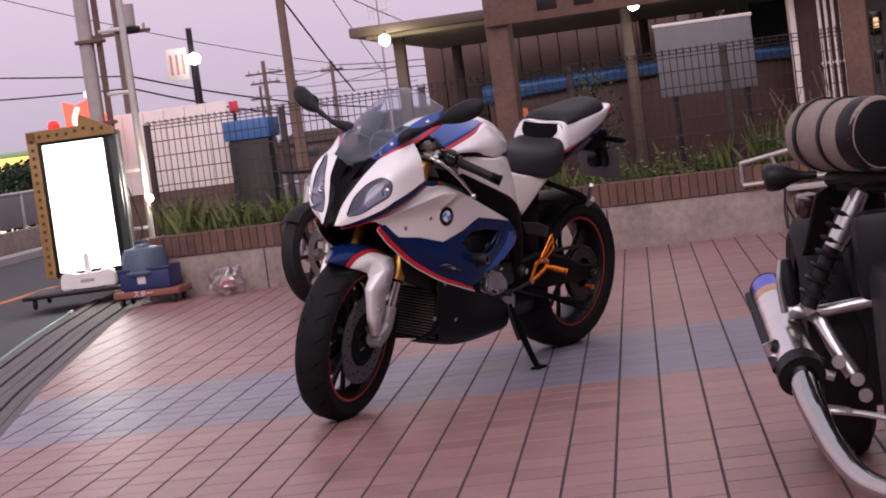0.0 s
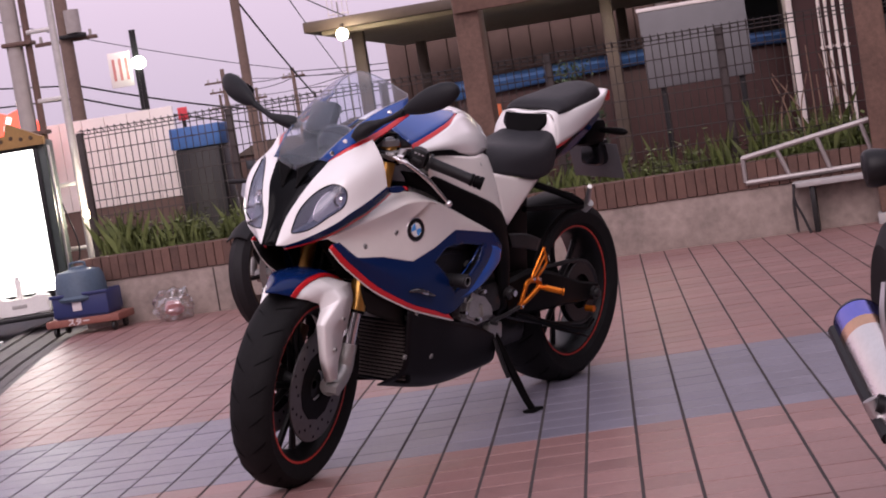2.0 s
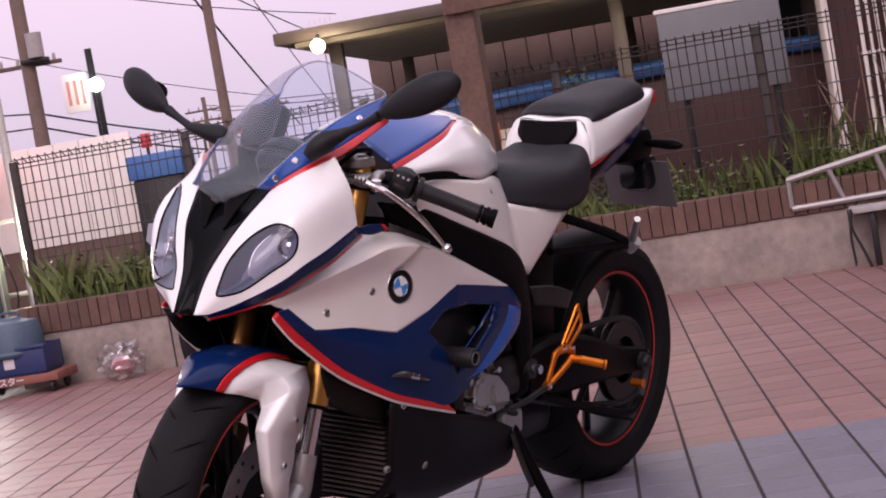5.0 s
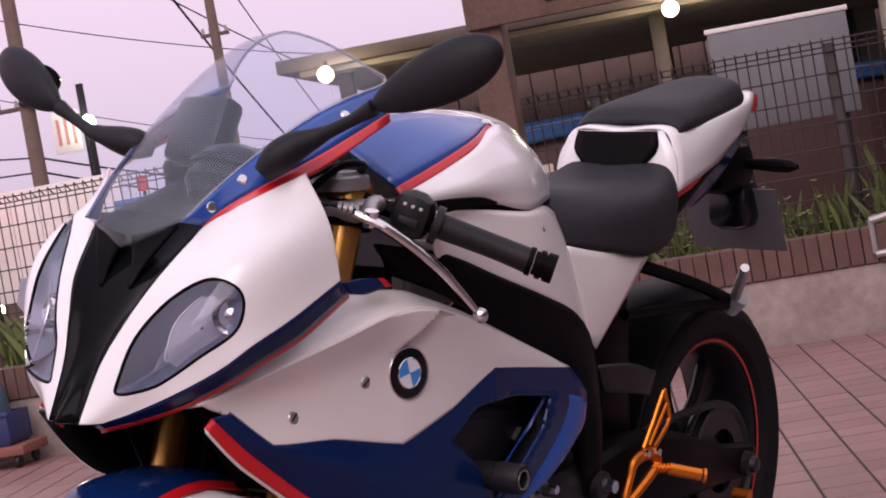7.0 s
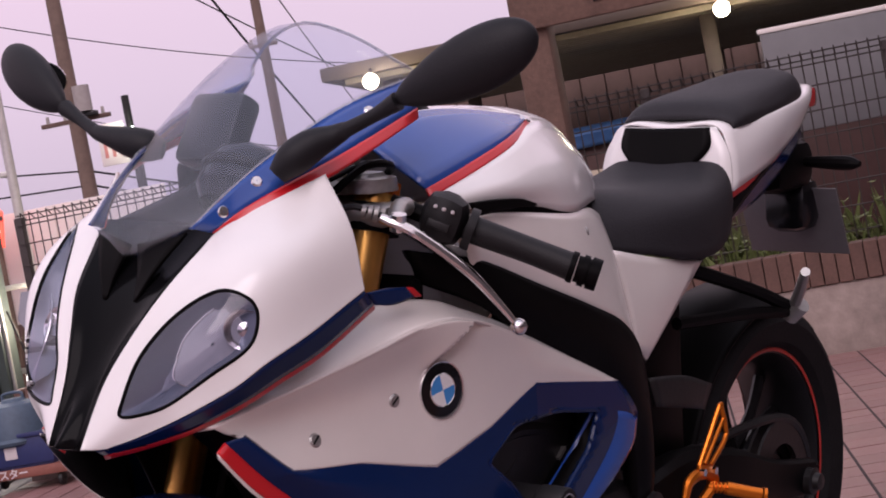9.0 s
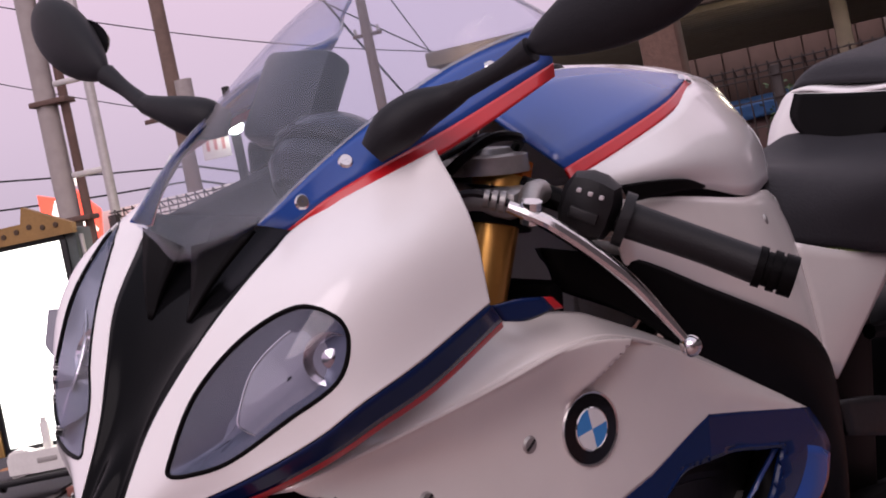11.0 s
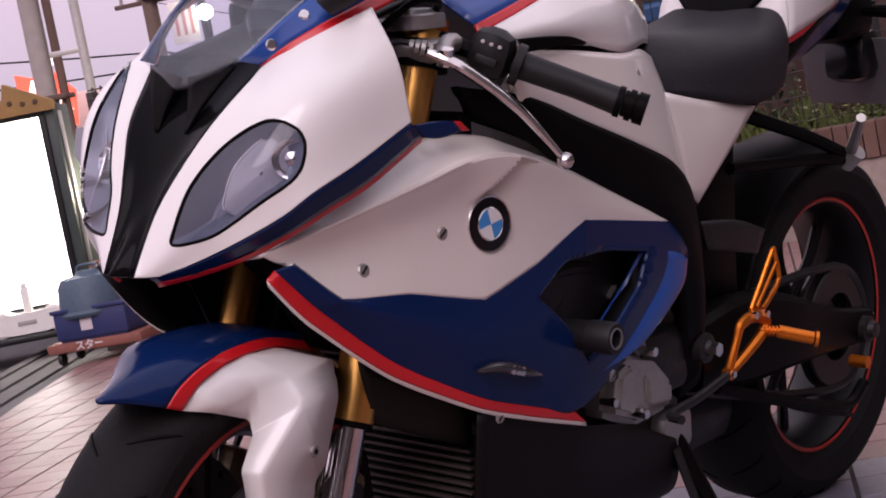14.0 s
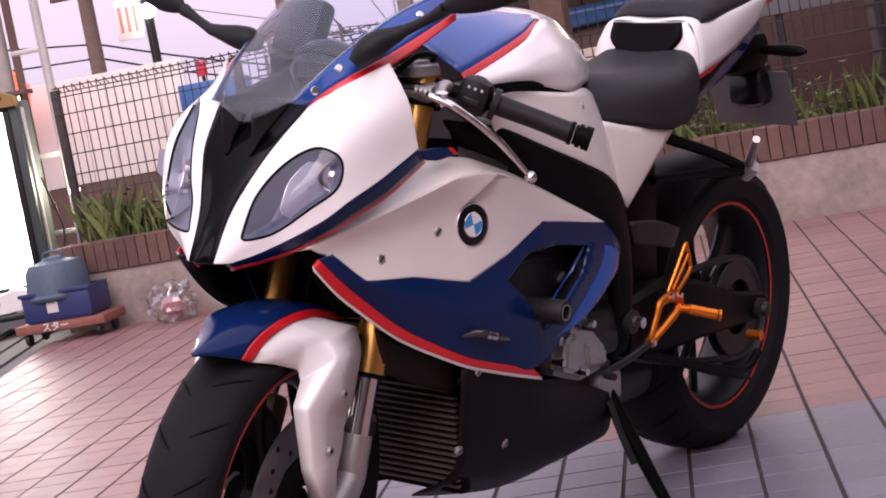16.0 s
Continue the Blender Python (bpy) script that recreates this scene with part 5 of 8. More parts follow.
def laid(tree, p, lift=0.003):
    """The place on a skin behind the point p, seen from GAZE, and the skin's outward normal there."""
    p = Vector(p)
    hit, normal, _, _ = tree.ray_cast(GAZE, (p - GAZE).normalized())
    if hit is None:
        hit, normal, _, _ = tree.find_nearest(p)
    if normal.dot(GAZE - hit) < 0:
        normal = -normal
    return hit + normal * lift, normal


# front cowl: white cheeks beside the beak
CHEEK = [
    [(1.508, 0.025, 0.699), (1.500, 0.035, 0.699), (1.490, 0.046, 0.700)],
    [(1.474, 0.031, 0.762), (1.480, 0.062, 0.735), (1.470, 0.076, 0.711)],
    [(1.447, 0.047, 0.808), (1.460, 0.096, 0.768), (1.446, 0.125, 0.734)],
    [(1.414, 0.068, 0.855), (1.426, 0.138, 0.815), (1.412, 0.165, 0.760)],
    [(1.368, 0.085, 0.898), (1.390, 0.164, 0.863), (1.385, 0.190, 0.784)],
    [(1.335, 0.100, 0.924), (1.336, 0.184, 0.894), (1.330, 0.205, 0.808)],
    [(1.247, 0.168, 0.972), (1.250, 0.203, 0.912), (1.247, 0.214, 0.843)],
]
LAMP_LEFT = [(1.474, 0.055, 0.732), (1.473, 0.058, 0.748), (1.458, 0.075, 0.796), (1.432, 0.108, 0.839), (1.405, 0.145, 0.862), (1.396, 0.178, 0.855),
             (1.396, 0.190, 0.835), (1.402, 0.180, 0.803), (1.427, 0.148, 0.776), (1.459, 0.114, 0.747), (1.473, 0.084, 0.736)]
LAMP_RIGHT = [(1.474, -0.058, 0.735), (1.464, -0.060, 0.750), (1.446, -0.070, 0.779), (1.431, -0.085, 0.809), (1.406, -0.100, 0.856), (1.362, -0.120, 0.920),
              (1.375, -0.150, 0.880), (1.386, -0.165, 0.843), (1.411, -0.160, 0.790), (1.446, -0.130, 0.764), (1.481, -0.085, 0.748)]


def headlight(rows, outline, side):
    """One cowl cheek with the headlight let into it."""
    tree = skin_tree([rows])
    rim = [laid(tree, p, 0.0) for p in spline(outline, 5, True)]
    mid = sum((p for p, _ in rim), Vector()) / len(rim)
    out = laid(tree, mid)[1]
    right = out.orthogonal().normalized()
    up = out.cross(right)

    def flat(q):
        d = (q - GAZE).normalized()
        r = GAZE + d * ((mid - GAZE).dot(out) / d.dot(out)) - mid
        return r.dot(right), r.dot(up)

    ring2 = [flat(q) for q, _ in rim]

    def inside(p):
        x, y = flat(p)
        odd = False
        for (x0, y0), (x1, y1) in zip(ring2, ring2[1:] + ring2[:1]):
            if (y0 > y) != (y1 > y) and x < (x1 - x0) * (y - y0) / (y1 - y0) + x0:
                odd = not odd
        return odd

    bm = sheet(B(), rows, 40, 44)
    bmesh.ops.delete(bm, geom=[f for f in bm.faces if inside(f.calc_center_median())], context="FACES")
    part("cowl_cheek", bm, PAINT_WHITE, bike, "gloss white front cowl cheek", 40, 0.004, 0)
    lamp = new("headlight")
    lamp.parent = bike
    tagged(lamp, "large clear-lens headlight with black rim")
    part("rim", sweep(B(), [p + n * 0.001 for p, n in rim] + [rim[0][0] + rim[0][1] * 0.001], 0.0021, 8, 1), SATIN_BLACK, lamp, "black rubber rim")
    for name, mat, depth, grow in (("cover", LENS, 0.0008, 1.0), ("bowl", HOUSING, -0.024, 0.98)):
        bm = B()
        rings = []
        for f in (1.0, 0.8, 0.55, 0.3, 0.08):
            ring = []
            for p, n in rim:
                h, nn = laid(tree, mid.lerp(p, f * grow), 0.0)
                ring.append(bm.verts.new(h + nn * (depth if name == "cover" else depth * min(1.0, (1.0 - f) * 3))))
            rings.append(ring)
        skin(bm, rings)
        bm.faces.new(rings[-1])
        part(name, bm, mat, lamp)
    c = laid(tree, (1.404, 0.178, 0.822) if side > 0 else (1.425, -0.110, 0.820), 0.0)
    m = Matrix.Translation(c[0] - c[1] * (0.008 if side > 0 else 0.016)) @ (c[1] + Vector((0.3, 0, 0))).normalized().to_track_quat("Z", "Y").to_matrix().to_4x4()
    part("reflector", lathe(B(), [(0.007, -0.012), (0.014, -0.008), (0.020, 0.0), (0.022, 0.003)], m, 24), REFLECTOR, lamp, "bright chrome reflector bowl")
    part("bulb", lathe(B(), [(0.0005, 0.0), (0.008, -0.003), (0.010, -0.014)], m, 16), CHROME, lamp)
    edge = [(1.401, 0.140, 0.856), (1.418, 0.122, 0.838), (1.435, 0.110, 0.817), (1.450, 0.110, 0.790), (1.456, 0.115, 0.774), (1.446, 0.130, 0.762), (1.428, 0.165, 0.787), (1.408, 0.185, 0.812), (1.402, 0.184, 0.845)]
    plate = [laid(tree, (x, side * y, z), -0.012)[0] for x, y, z in edge]
    centre = laid(tree, (1.426, side * 0.145, 0.81), -0.016)[0]
    bm = B()
    skin(bm, [[bm.verts.new(p) for p in plate], [bm.verts.new(centre.lerp(p, 0.55)) for p in plate], [bm.verts.new(centre.lerp(p, 0.05)) for p in plate]])
    part("inner_lens", bm, LAMP_GLASS, lamp, "pale inner lens plate")
    part("divider", sweep(B(), [p + (p - centre) * 0.01 for p in plate[:6]], 0.0010, 6, 4), CHROME, lamp, "thin bright divider line")


headlight(CHEEK, LAMP_LEFT, 1)
headlight(flip(CHEEK), LAMP_RIGHT, -1)

# black beak between the cheeks
beak_rows = []
for r, dip in zip(CHEEK[:6], (0.0, 0.012, 0.016, 0.014, 0.010, 0.0)):
    x, y, z = r[0]
    beak_rows.append([(x, -y, z), (x - dip * 0.4, -y * 0.55, z - dip * 0.3), (x + 0.012 - dip, 0, z + 0.002 - dip), (x - dip * 0.4, y * 0.55, z - dip * 0.3), (x, y, z)])
shell("beak", beak_rows[:6], BEAK_BLACK, "gloss black centre beak", both=False)
for sy in (1, -1):
    shell("beak_fin", [[(1.385, sy * 0.006, 0.905), (1.40, sy * 0.018, 0.872), (1.412, sy * 0.022, 0.845)], [(1.372, sy * 0.070, 0.918), (1.398, sy * 0.045, 0.880), (1.414, sy * 0.026, 0.846)]], SATIN_BLACK, both=False)
# chin and air intake below the nose
for sy in (1, -1):
    lip = [(1.452, sy * 0.105, 0.692), (1.402, sy * 0.120, 0.638), (1.369, sy * 0.104, 0.598), (1.335, sy * 0.080, 0.577)]
    if sy < 0:
        shell("chin_panel", [[(1.470, -0.045, 0.697), (1.430, -0.085, 0.694), (1.380, -0.100, 0.690), (1.330, -0.105, 0.690)], [(1.462, -0.080, 0.694), (1.412, -0.106, 0.664), (1.370, -0.106, 0.640), (1.325, -0.100, 0.622)], lip], SATIN_BLACK, "black inner chin panel under the nose", both=False)
        part("chin_edge", sweep(B(), lip, 0.0016, 6), PAINT_SILVER, bike, "thin pale lip of the chin")
shell("nose_floor", halves([[(1.505, 0, 0.697), (1.488, 0.045, 0.698)], [(1.440, 0, 0.694), (1.435, 0.090, 0.704)], [(1.360, 0, 0.70), (1.350, 0.120, 0.735)]]), SATIN_BLACK, "black floor under the nose", both=False)
# black backing added so that the gap behind the fork stays dark
part("dark_backing", rounded_box(B(), (1.050, -0.15, 0.60), (1.075, 0.15, 0.83), 0.01), SATIN_BLACK, bike, "dark backing that fills the gap behind the fork")

# blue strip and red pinstripe under the cheeks
UNDER = [
    [(1.496, 0.036, 0.698), (1.470, 0.075, 0.710), (1.446, 0.125, 0.733), (1.412, 0.165, 0.759), (1.385, 0.190, 0.783), (1.330, 0.205, 0.807), (1.247, 0.214, 0.842)],
    [(1.486, 0.036, 0.691), (1.458, 0.072, 0.700), (1.430, 0.116, 0.716), (1.390, 0.152, 0.738), (1.352, 0.175, 0.760), (1.298, 0.192, 0.783), (1.218, 0.202, 0.822)],
]
shell("cowl_lower_strip", UNDER, PAINT_BLUE_SHADED, "blue lower cowl strip in the shaded tone")
PIN = [UNDER[1], [(x - 0.006, y - 0.004, z - 0.006) for x, y, z in UNDER[1]]]
shell("pinstripe", PIN, PAINT_RED, "red pinstripe")
shell("wing_tip", [[(1.226, 0.2, 0.836), (1.19, 0.2, 0.836), (1.155, 0.2, 0.832)], [(1.212, 0.2, 0.820), (1.18, 0.2, 0.815), (1.140, 0.2, 0.818)]], PAINT_BLUE_SHADED)
shell("wing_tip_red", [[(1.155, 0.2, 0.832), (1.142, 0.2, 0.83)], [(1.140, 0.2, 0.818), (1.125, 0.2, 0.817)]], PAINT_RED)

# screen with the striped surround
S_EDGE = [(1.378, 0.080, 0.924), (1.293, 0.102, 0.980), (1.170, 0.126, 1.038), (1.035, 0.136, 1.071)]
R_LOW = [(1.343, 0.090, 0.915), (1.314, 0.117, 0.934), (1.226, 0.168, 0.972), (1.062, 0.160, 1.021)]
R_TOP = [tuple(np.array(a) + 0.25 * (np.array(b) - np.array(a))) for a, b in zip(R_LOW, S_EDGE)]
shell("screen_surround", [S_EDGE, R_TOP], PAINT_BLUE_LIT, "blue screen surround in the lit tone")
shell("screen_stripe", [R_TOP, R_LOW], PAINT_RED, "red stripe beside the screen")
mid_line = [(1.396, 0.892), (1.336, 0.958), (1.264, 1.034), (1.192, 1.098), (1.125, 1.136), (1.075, 1.143)]
edge_line = spline([(1.376, 0.080, 0.924), (1.293, 0.102, 0.982), (1.170, 0.126, 1.040), (1.035, 0.136, 1.073)], 5)
rows = []
for i, (cx, cz) in enumerate(mid_line):
    ex, ey, ez = edge_line[i * 3]
    bow = min(1.0, i / 2)  # pointed at the foot, rounded above
    q = [(ex + (cx - ex) * f, ey * g, ez + (cz - ez) * f) for f, g in ((0, 1), (0.16 + 0.14 * bow, 0.84), (0.53 + 0.22 * bow, 0.47), (1, 0))]
    rows.append([(x, -y, z) for x, y, z in q] + q[-2::-1])
scr = shell("windscreen", rows, SCREEN, "clear curved windscreen", both=False, thick=0.003)[0]
scr.visible_shadow = False
rim_pts = [r[0] for r in rows] + [p for p in rows[-1][1:-1]] + [r[-1] for r in rows[::-1]]
part("screen_edge", sweep(B(), rim_pts, 0.0022, 6, 3), clear("screen_edge", (0.8, 0.8, 0.82), 0.1, 0.5), bike, "bright cut edge of the screen")
# instruments behind the screen
DASH_PLASTIC = shader("dash_plastic", (0.014, 0.015, 0.020), 0.3, vary=0.15, scale=20, spec=0.4)
dash = new("instrument_cluster")
dash.parent = bike
tagged(dash, "dark instrument cluster behind the screen")
part("dial", lathe(B(), [(0.0005, 0.034), (0.030, 0.030), (0.050, 0.016), (0.060, -0.004), (0.062, -0.03), (0.05, -0.05)], Matrix.Translation((1.22, 0.035, 0.965)) @ pose(0, 0, 0, 0, -35, 0), 40), DASH_PLASTIC, dash, "round rev counter hood")
part("dial_ring", lathe(B(), [(0.060, -0.006), (0.0635, -0.002), (0.0645, -0.010), (0.062, -0.014)], Matrix.Translation((1.22, 0.035, 0.965)) @ pose(0, 0, 0, 0, -35, 0), 40), DARK_METAL, dash, "thin dark dial ring")
part("display", rounded_box(B(), (-0.02, -0.075, -0.035), (0.02, 0.015, 0.06), 0.012, Matrix.Translation((1.185, -0.03, 1.005)) @ pose(0, 0, 0, 0, -30, 0)), DASH_PLASTIC, dash, "dark display housing")
part("shroud", sheet(B(), [[(1.33, -0.085, 0.925), (1.34, 0, 0.915), (1.33, 0.085, 0.925)], [(1.22, -0.10, 0.945), (1.22, 0, 0.935), (1.22, 0.10, 0.945)], [(1.10, -0.11, 0.975), (1.10, 0, 0.96), (1.10, 0.11, 0.975)]]), SATIN_BLACK, dash, thick=0.004)
for pts in ([(1.13, 0.10, 0.985), (1.16, 0.105, 1.01), (1.12, 0.112, 1.03), (1.08, 0.115, 1.04)], [(1.10, 0.09, 0.975), (1.09, 0.1, 1.0), (1.06, 0.11, 1.025)]):
    part("stay", sweep(B(), pts, 0.006, 6), CHROME, dash, "bright screen stay")

# side fairing: pearl upper, blue band, red stripe, black belly pan
TOPL = [(1.425, 0.085, 0.705), (1.330, 0.118, 0.752), (1.225, 0.146, 0.798), (1.110, 0.166, 0.814), (0.998, 0.186, 0.775), (0.876, 0.190, 0.722), (0.690, 0.192, 0.634)]
RIDGE = [(1.412, 0.128, 0.713), (1.307, 0.162, 0.739), (1.223, 0.189, 0.761), (1.118, 0.212, 0.787), (1.022, 0.210, 0.771), (0.890, 0.204, 0.718), (0.690, 0.196, 0.633)]
FOLD = [(1.396, 0.134, 0.703), (1.315, 0.149, 0.702), (1.235, 0.169, 0.707), (1.125, 0.189, 0.716), (1.030, 0.203, 0.716), (0.905, 0.208, 0.698), (0.690, 0.199, 0.6325)]
WB = [(1.376, 0.140, 0.698), (1.327, 0.165, 0.649), (1.230, 0.181, 0.638), (1.112, 0.199, 0.608), (1.007, 0.204, 0.634), (0.905, 0.207, 0.672), (0.690, 0.200, 0.632)]
RT = [(1.400, 0.140, 0.701), (1.352, 0.154, 0.652), (1.250, 0.172, 0.565), (1.120, 0.192, 0.492), (1.020, 0.199, 0.456), (0.925, 0.203, 0.425), (0.612, 0.185, 0.545)]
BM = [(0.5 * a[0] + 0.5 * b[0], 0.5 * (a[1] + b[1]) + 0.008, 0.5 * (a[2] + b[2])) for a, b in zip(WB, RT)]
RL = [(1.419, 0.140, 0.688), (1.374, 0.150, 0.635), (1.262, 0.170, 0.545), (1.122, 0.191, 0.472), (1.020, 0.198, 0.436), (0.917, 0.202, 0.403)]


def kinked(row, f=0.12):
    """The same row with each bend held tight."""
    out = [row[0]]
    for a, b, c in zip(row, row[1:], row[2:]):
        out += [tuple(np.array(b) + f * (np.array(a) - np.array(b))), tuple(np.array(b) + f * (np.array(c) - np.array(b)))]
    return [tuple(float(v) for v in p) for p in out + [row[-1]]]


RT = [tuple(0.66 * p + 0.34 * q for p, q in zip(a, b)) for a, b in zip(RT, RL)] + RT[6:]
TOPL, RIDGE, FOLD, WB, BM, RT = [kinked(r, f) for r, f in ((TOPL, 0.3), (RIDGE, 0.25), (FOLD, 0.25), (WB, 0.10), (BM, 0.12), (RT, 0.2))]
RL = kinked(RL, 0.2)
HOOK = [(1.040, 0.786), (1.060, 0.770), (1.085, 0.750), (1.104, 0.737), (1.122, 0.727)]
GROOVE = [(1.022, 0.778), (1.048, 0.758), (1.080, 0.735), (1.106, 0.720), (1.12, 0.712)]


def folded(p, line, height, wide, tight):
    """Height of a pressed crease at p: steep on one side of the line, easing out on the other, fading to its end."""
    best = None
    for i, (a, b) in enumerate(zip(line, line[1:])):
        ax, az, bx, bz = a[0], a[1], b[0] - a[0], b[1] - a[1]
        t = max(0.0, min(1.0, ((p.x - ax) * bx + (p.z - az) * bz) / (bx * bx + bz * bz)))
        d = math.hypot(p.x - ax - t * bx, p.z - az - t * bz)
        if best is None or d < best[0]:
            best = (d, bx * (p.z - az) - bz * (p.x - ax), (i + t) / (len(line) - 1))
    d, side, along = best
    return height * (1 - along ** 2) * math.exp(-d / (wide if side > 0 else tight))


for sy in (1, -1):
    bm = sheet(B(), [TOPL, RIDGE], 10, 6)
    bmesh.ops.scale(bm, vec=(1, sy, 1), verts=bm.verts)
    part("upper_side_fairing", bm, PAINT_SILVER, bike, "pearl white shelf of the side fairing", 40, 0.004, 0)
    # bead laid along the ridge crease to catch a line of highlight
    part("crease_highlight_bead", sweep(B(), [(x, sy * (y + 0.0005), z) for x, y, z in RIDGE[:8]], [0.001] + [0.0028] * 6 + [0.001], 8, 3), PAINT_SILVER, bike, "thin bead that draws the highlight on the side fairing crease")
    bm = sheet(B(), [RIDGE, FOLD, WB], 24, 9)
    for v in bm.verts:
        v.co.y += folded(v.co, HOOK, 0.016, 0.035, 0.003) - folded(v.co, GROOVE, 0.014, 0.010, 0.016)
    bmesh.ops.scale(bm, vec=(1, sy, 1), verts=bm.verts)
    part("lower_side_fairing", bm, PAINT_SILVER, bike, "pearl white side fairing with pressed crease", 40, 0.004, 0)
BLUE = [WB, BM, RT]
VENT = [(1.020, 0.592), (0.955, 0.629), (0.860, 0.627), (0.750, 0.605), (0.778, 0.556), (0.846, 0.509), (0.915, 0.480), (0.945, 0.521), (0.974, 0.552)]


def in_vent(p):
    inside = False
    for (x0, z0), (x1, z1) in zip(VENT, VENT[1:] + VENT[:1]):
        if (z0 > p.z) != (z1 > p.z) and p.x < (x1 - x0) * (p.z - z0) / (z1 - z0) + x0:
            inside = not inside
    return inside


blue_tree = skin_tree([BLUE])
for sy in (1, -1):
    bm = sheet(B(), BLUE, 30, 14)
    bmesh.ops.delete(bm, geom=[f for f in bm.faces if in_vent(f.calc_center_median())], context="FACES")
    bmesh.ops.scale(bm, vec=(1, sy, 1), verts=bm.verts)
    part("blue_side_fairing", bm, PAINT_BLUE_SHADED, bike, "blue side fairing with air vent, in the shaded tone", 40, 0.004, 0)
    rim = []
    for x, z in VENT:
        hit, normal, _, _ = blue_tree.ray_cast(Vector((x, 0.6, z)), Vector((0, -1, 0)))
        rim.append((x, sy * ((hit.y if hit else 0.2) - 0.002), z))
    pts = []
    for a, b in zip(rim, rim[1:] + rim[:1]):
        pts += [tuple(np.array(a) * (1 - t) + np.array(b) * t) for t in (0.12, 0.5, 0.88)]
    part("vent_rim", sweep(B(), pts + [pts[0]], 0.0048, 8, 3), PAINT_BLUE_SHADED, bike, "blue rim of the air vent")
    bm = B()
    outer = [bm.verts.new(p) for p in rim]
    inner = [bm.verts.new((x - 0.02, y - sy * 0.06, z)) for x, y, z in rim]
    skin(bm, [outer, inner])
    part("vent_wall", bm, SATIN_BLACK, bike, thick=0.003)
part("engine_cover", rounded_box(B(), (0.70, -0.135, 0.40), (1.06, 0.135, 0.66), 0.03), SATIN_BLACK, bike, "dark engine side behind the vent")
# panel given the lighter blue where its angle catches more light
shell("vent_trailing_panel", [[(0.757, 0.196, 0.604), (0.690, 0.205, 0.590), (0.652, 0.203, 0.572)], [(0.780, 0.176, 0.556), (0.715, 0.203, 0.540), (0.672, 0.203, 0.532)], [(0.848, 0.172, 0.508), (0.80, 0.198, 0.490), (0.775, 0.202, 0.476)], [(0.905, 0.178, 0.486), (0.890, 0.192, 0.472), (0.875, 0.203, 0.460)]], PAINT_BLUE_LIT, "blue trailing panel of the vent in the lit tone")
for pts, r in (([(0.985, 0.150, 0.575), (0.90, 0.155, 0.60), (0.80, 0.150, 0.585)], 0.012), ([(0.96, 0.150, 0.54), (0.90, 0.152, 0.555), (0.86, 0.148, 0.61)], 0.009), ([(0.93, 0.148, 0.61), (0.84, 0.150, 0.57), (0.82, 0.148, 0.53)], 0.007)):
    part("coolant_pipe", sweep(B(), pts, r, 10), DARK_METAL, bike, "dark pipes inside the vent")
part("loom", sweep(B(), [(1.165, 0.09, 0.93), (1.120, 0.12, 0.968), (1.075, 0.125, 0.966), (1.05, 0.09, 0.945)], 0.005, 8), SATIN_BLACK, bike, "black cable loop over the yoke")
shell("fairing_stripe", [RT[:len(RL)], RL], PAINT_RED, "red fairing stripe")
shell("pale_pinstripe", [RL, [(x - 0.003, y - 0.002, z - 0.006) for x, y, z in RL]], PAINT_SILVER, "pale pinstripe")
BELLY = [
    [(1.124, 0.187, 0.466), (1.014, 0.194, 0.428), (0.911, 0.198, 0.395), (0.78, 0.178, 0.36), (0.64, 0.165, 0.30)],
    [(1.132, 0.186, 0.40), (1.02, 0.190, 0.35), (0.91, 0.188, 0.31), (0.76, 0.172, 0.275), (0.62, 0.155, 0.245)],
    [(1.128, 0.164, 0.29), (1.00, 0.160, 0.255), (0.88, 0.150, 0.23), (0.74, 0.138, 0.21), (0.60, 0.125, 0.20)],
    [(1.110, 0.06, 0.225), (0.98, 0.08, 0.195), (0.87, 0.08, 0.175), (0.73, 0.07, 0.165), (0.60, 0.06, 0.165)],
]
shell("radiator_shroud", [[(1.270, 0.130, 0.560), (1.200, 0.146, 0.520), (1.110, 0.166, 0.470)], [(1.250, 0.128, 0.48), (1.190, 0.142, 0.45), (1.105, 0.160, 0.415)]], shader("shroud_brown", (0.008, 0.0065, 0.006), 0.5, spec=0.2), "dark brown radiator shroud")
shell("belly_pan", BELLY, BELLY_BLACK, "matt black belly pan")
belly_tree = skin_tree([BELLY])
side_tree = skin_tree([[TOPL, RIDGE, FOLD, WB], BLUE, BELLY])

# inner nose duct between cowl and side fairing
shell("inner_duct", [[(1.40, 0.085, 0.70), (1.28, 0.135, 0.75), (1.16, 0.17, 0.80)], [(1.35, 0.07, 0.66), (1.22, 0.10, 0.66), (1.10, 0.13, 0.70)], [(1.30, 0.08, 0.58), (1.18, 0.11, 0.55), (1.08, 0.14, 0.52)]], SATIN_BLACK)

# fuel tank in bands
ST = (1.04, 0.95, 0.85, 0.74, 0.62, 0.50)
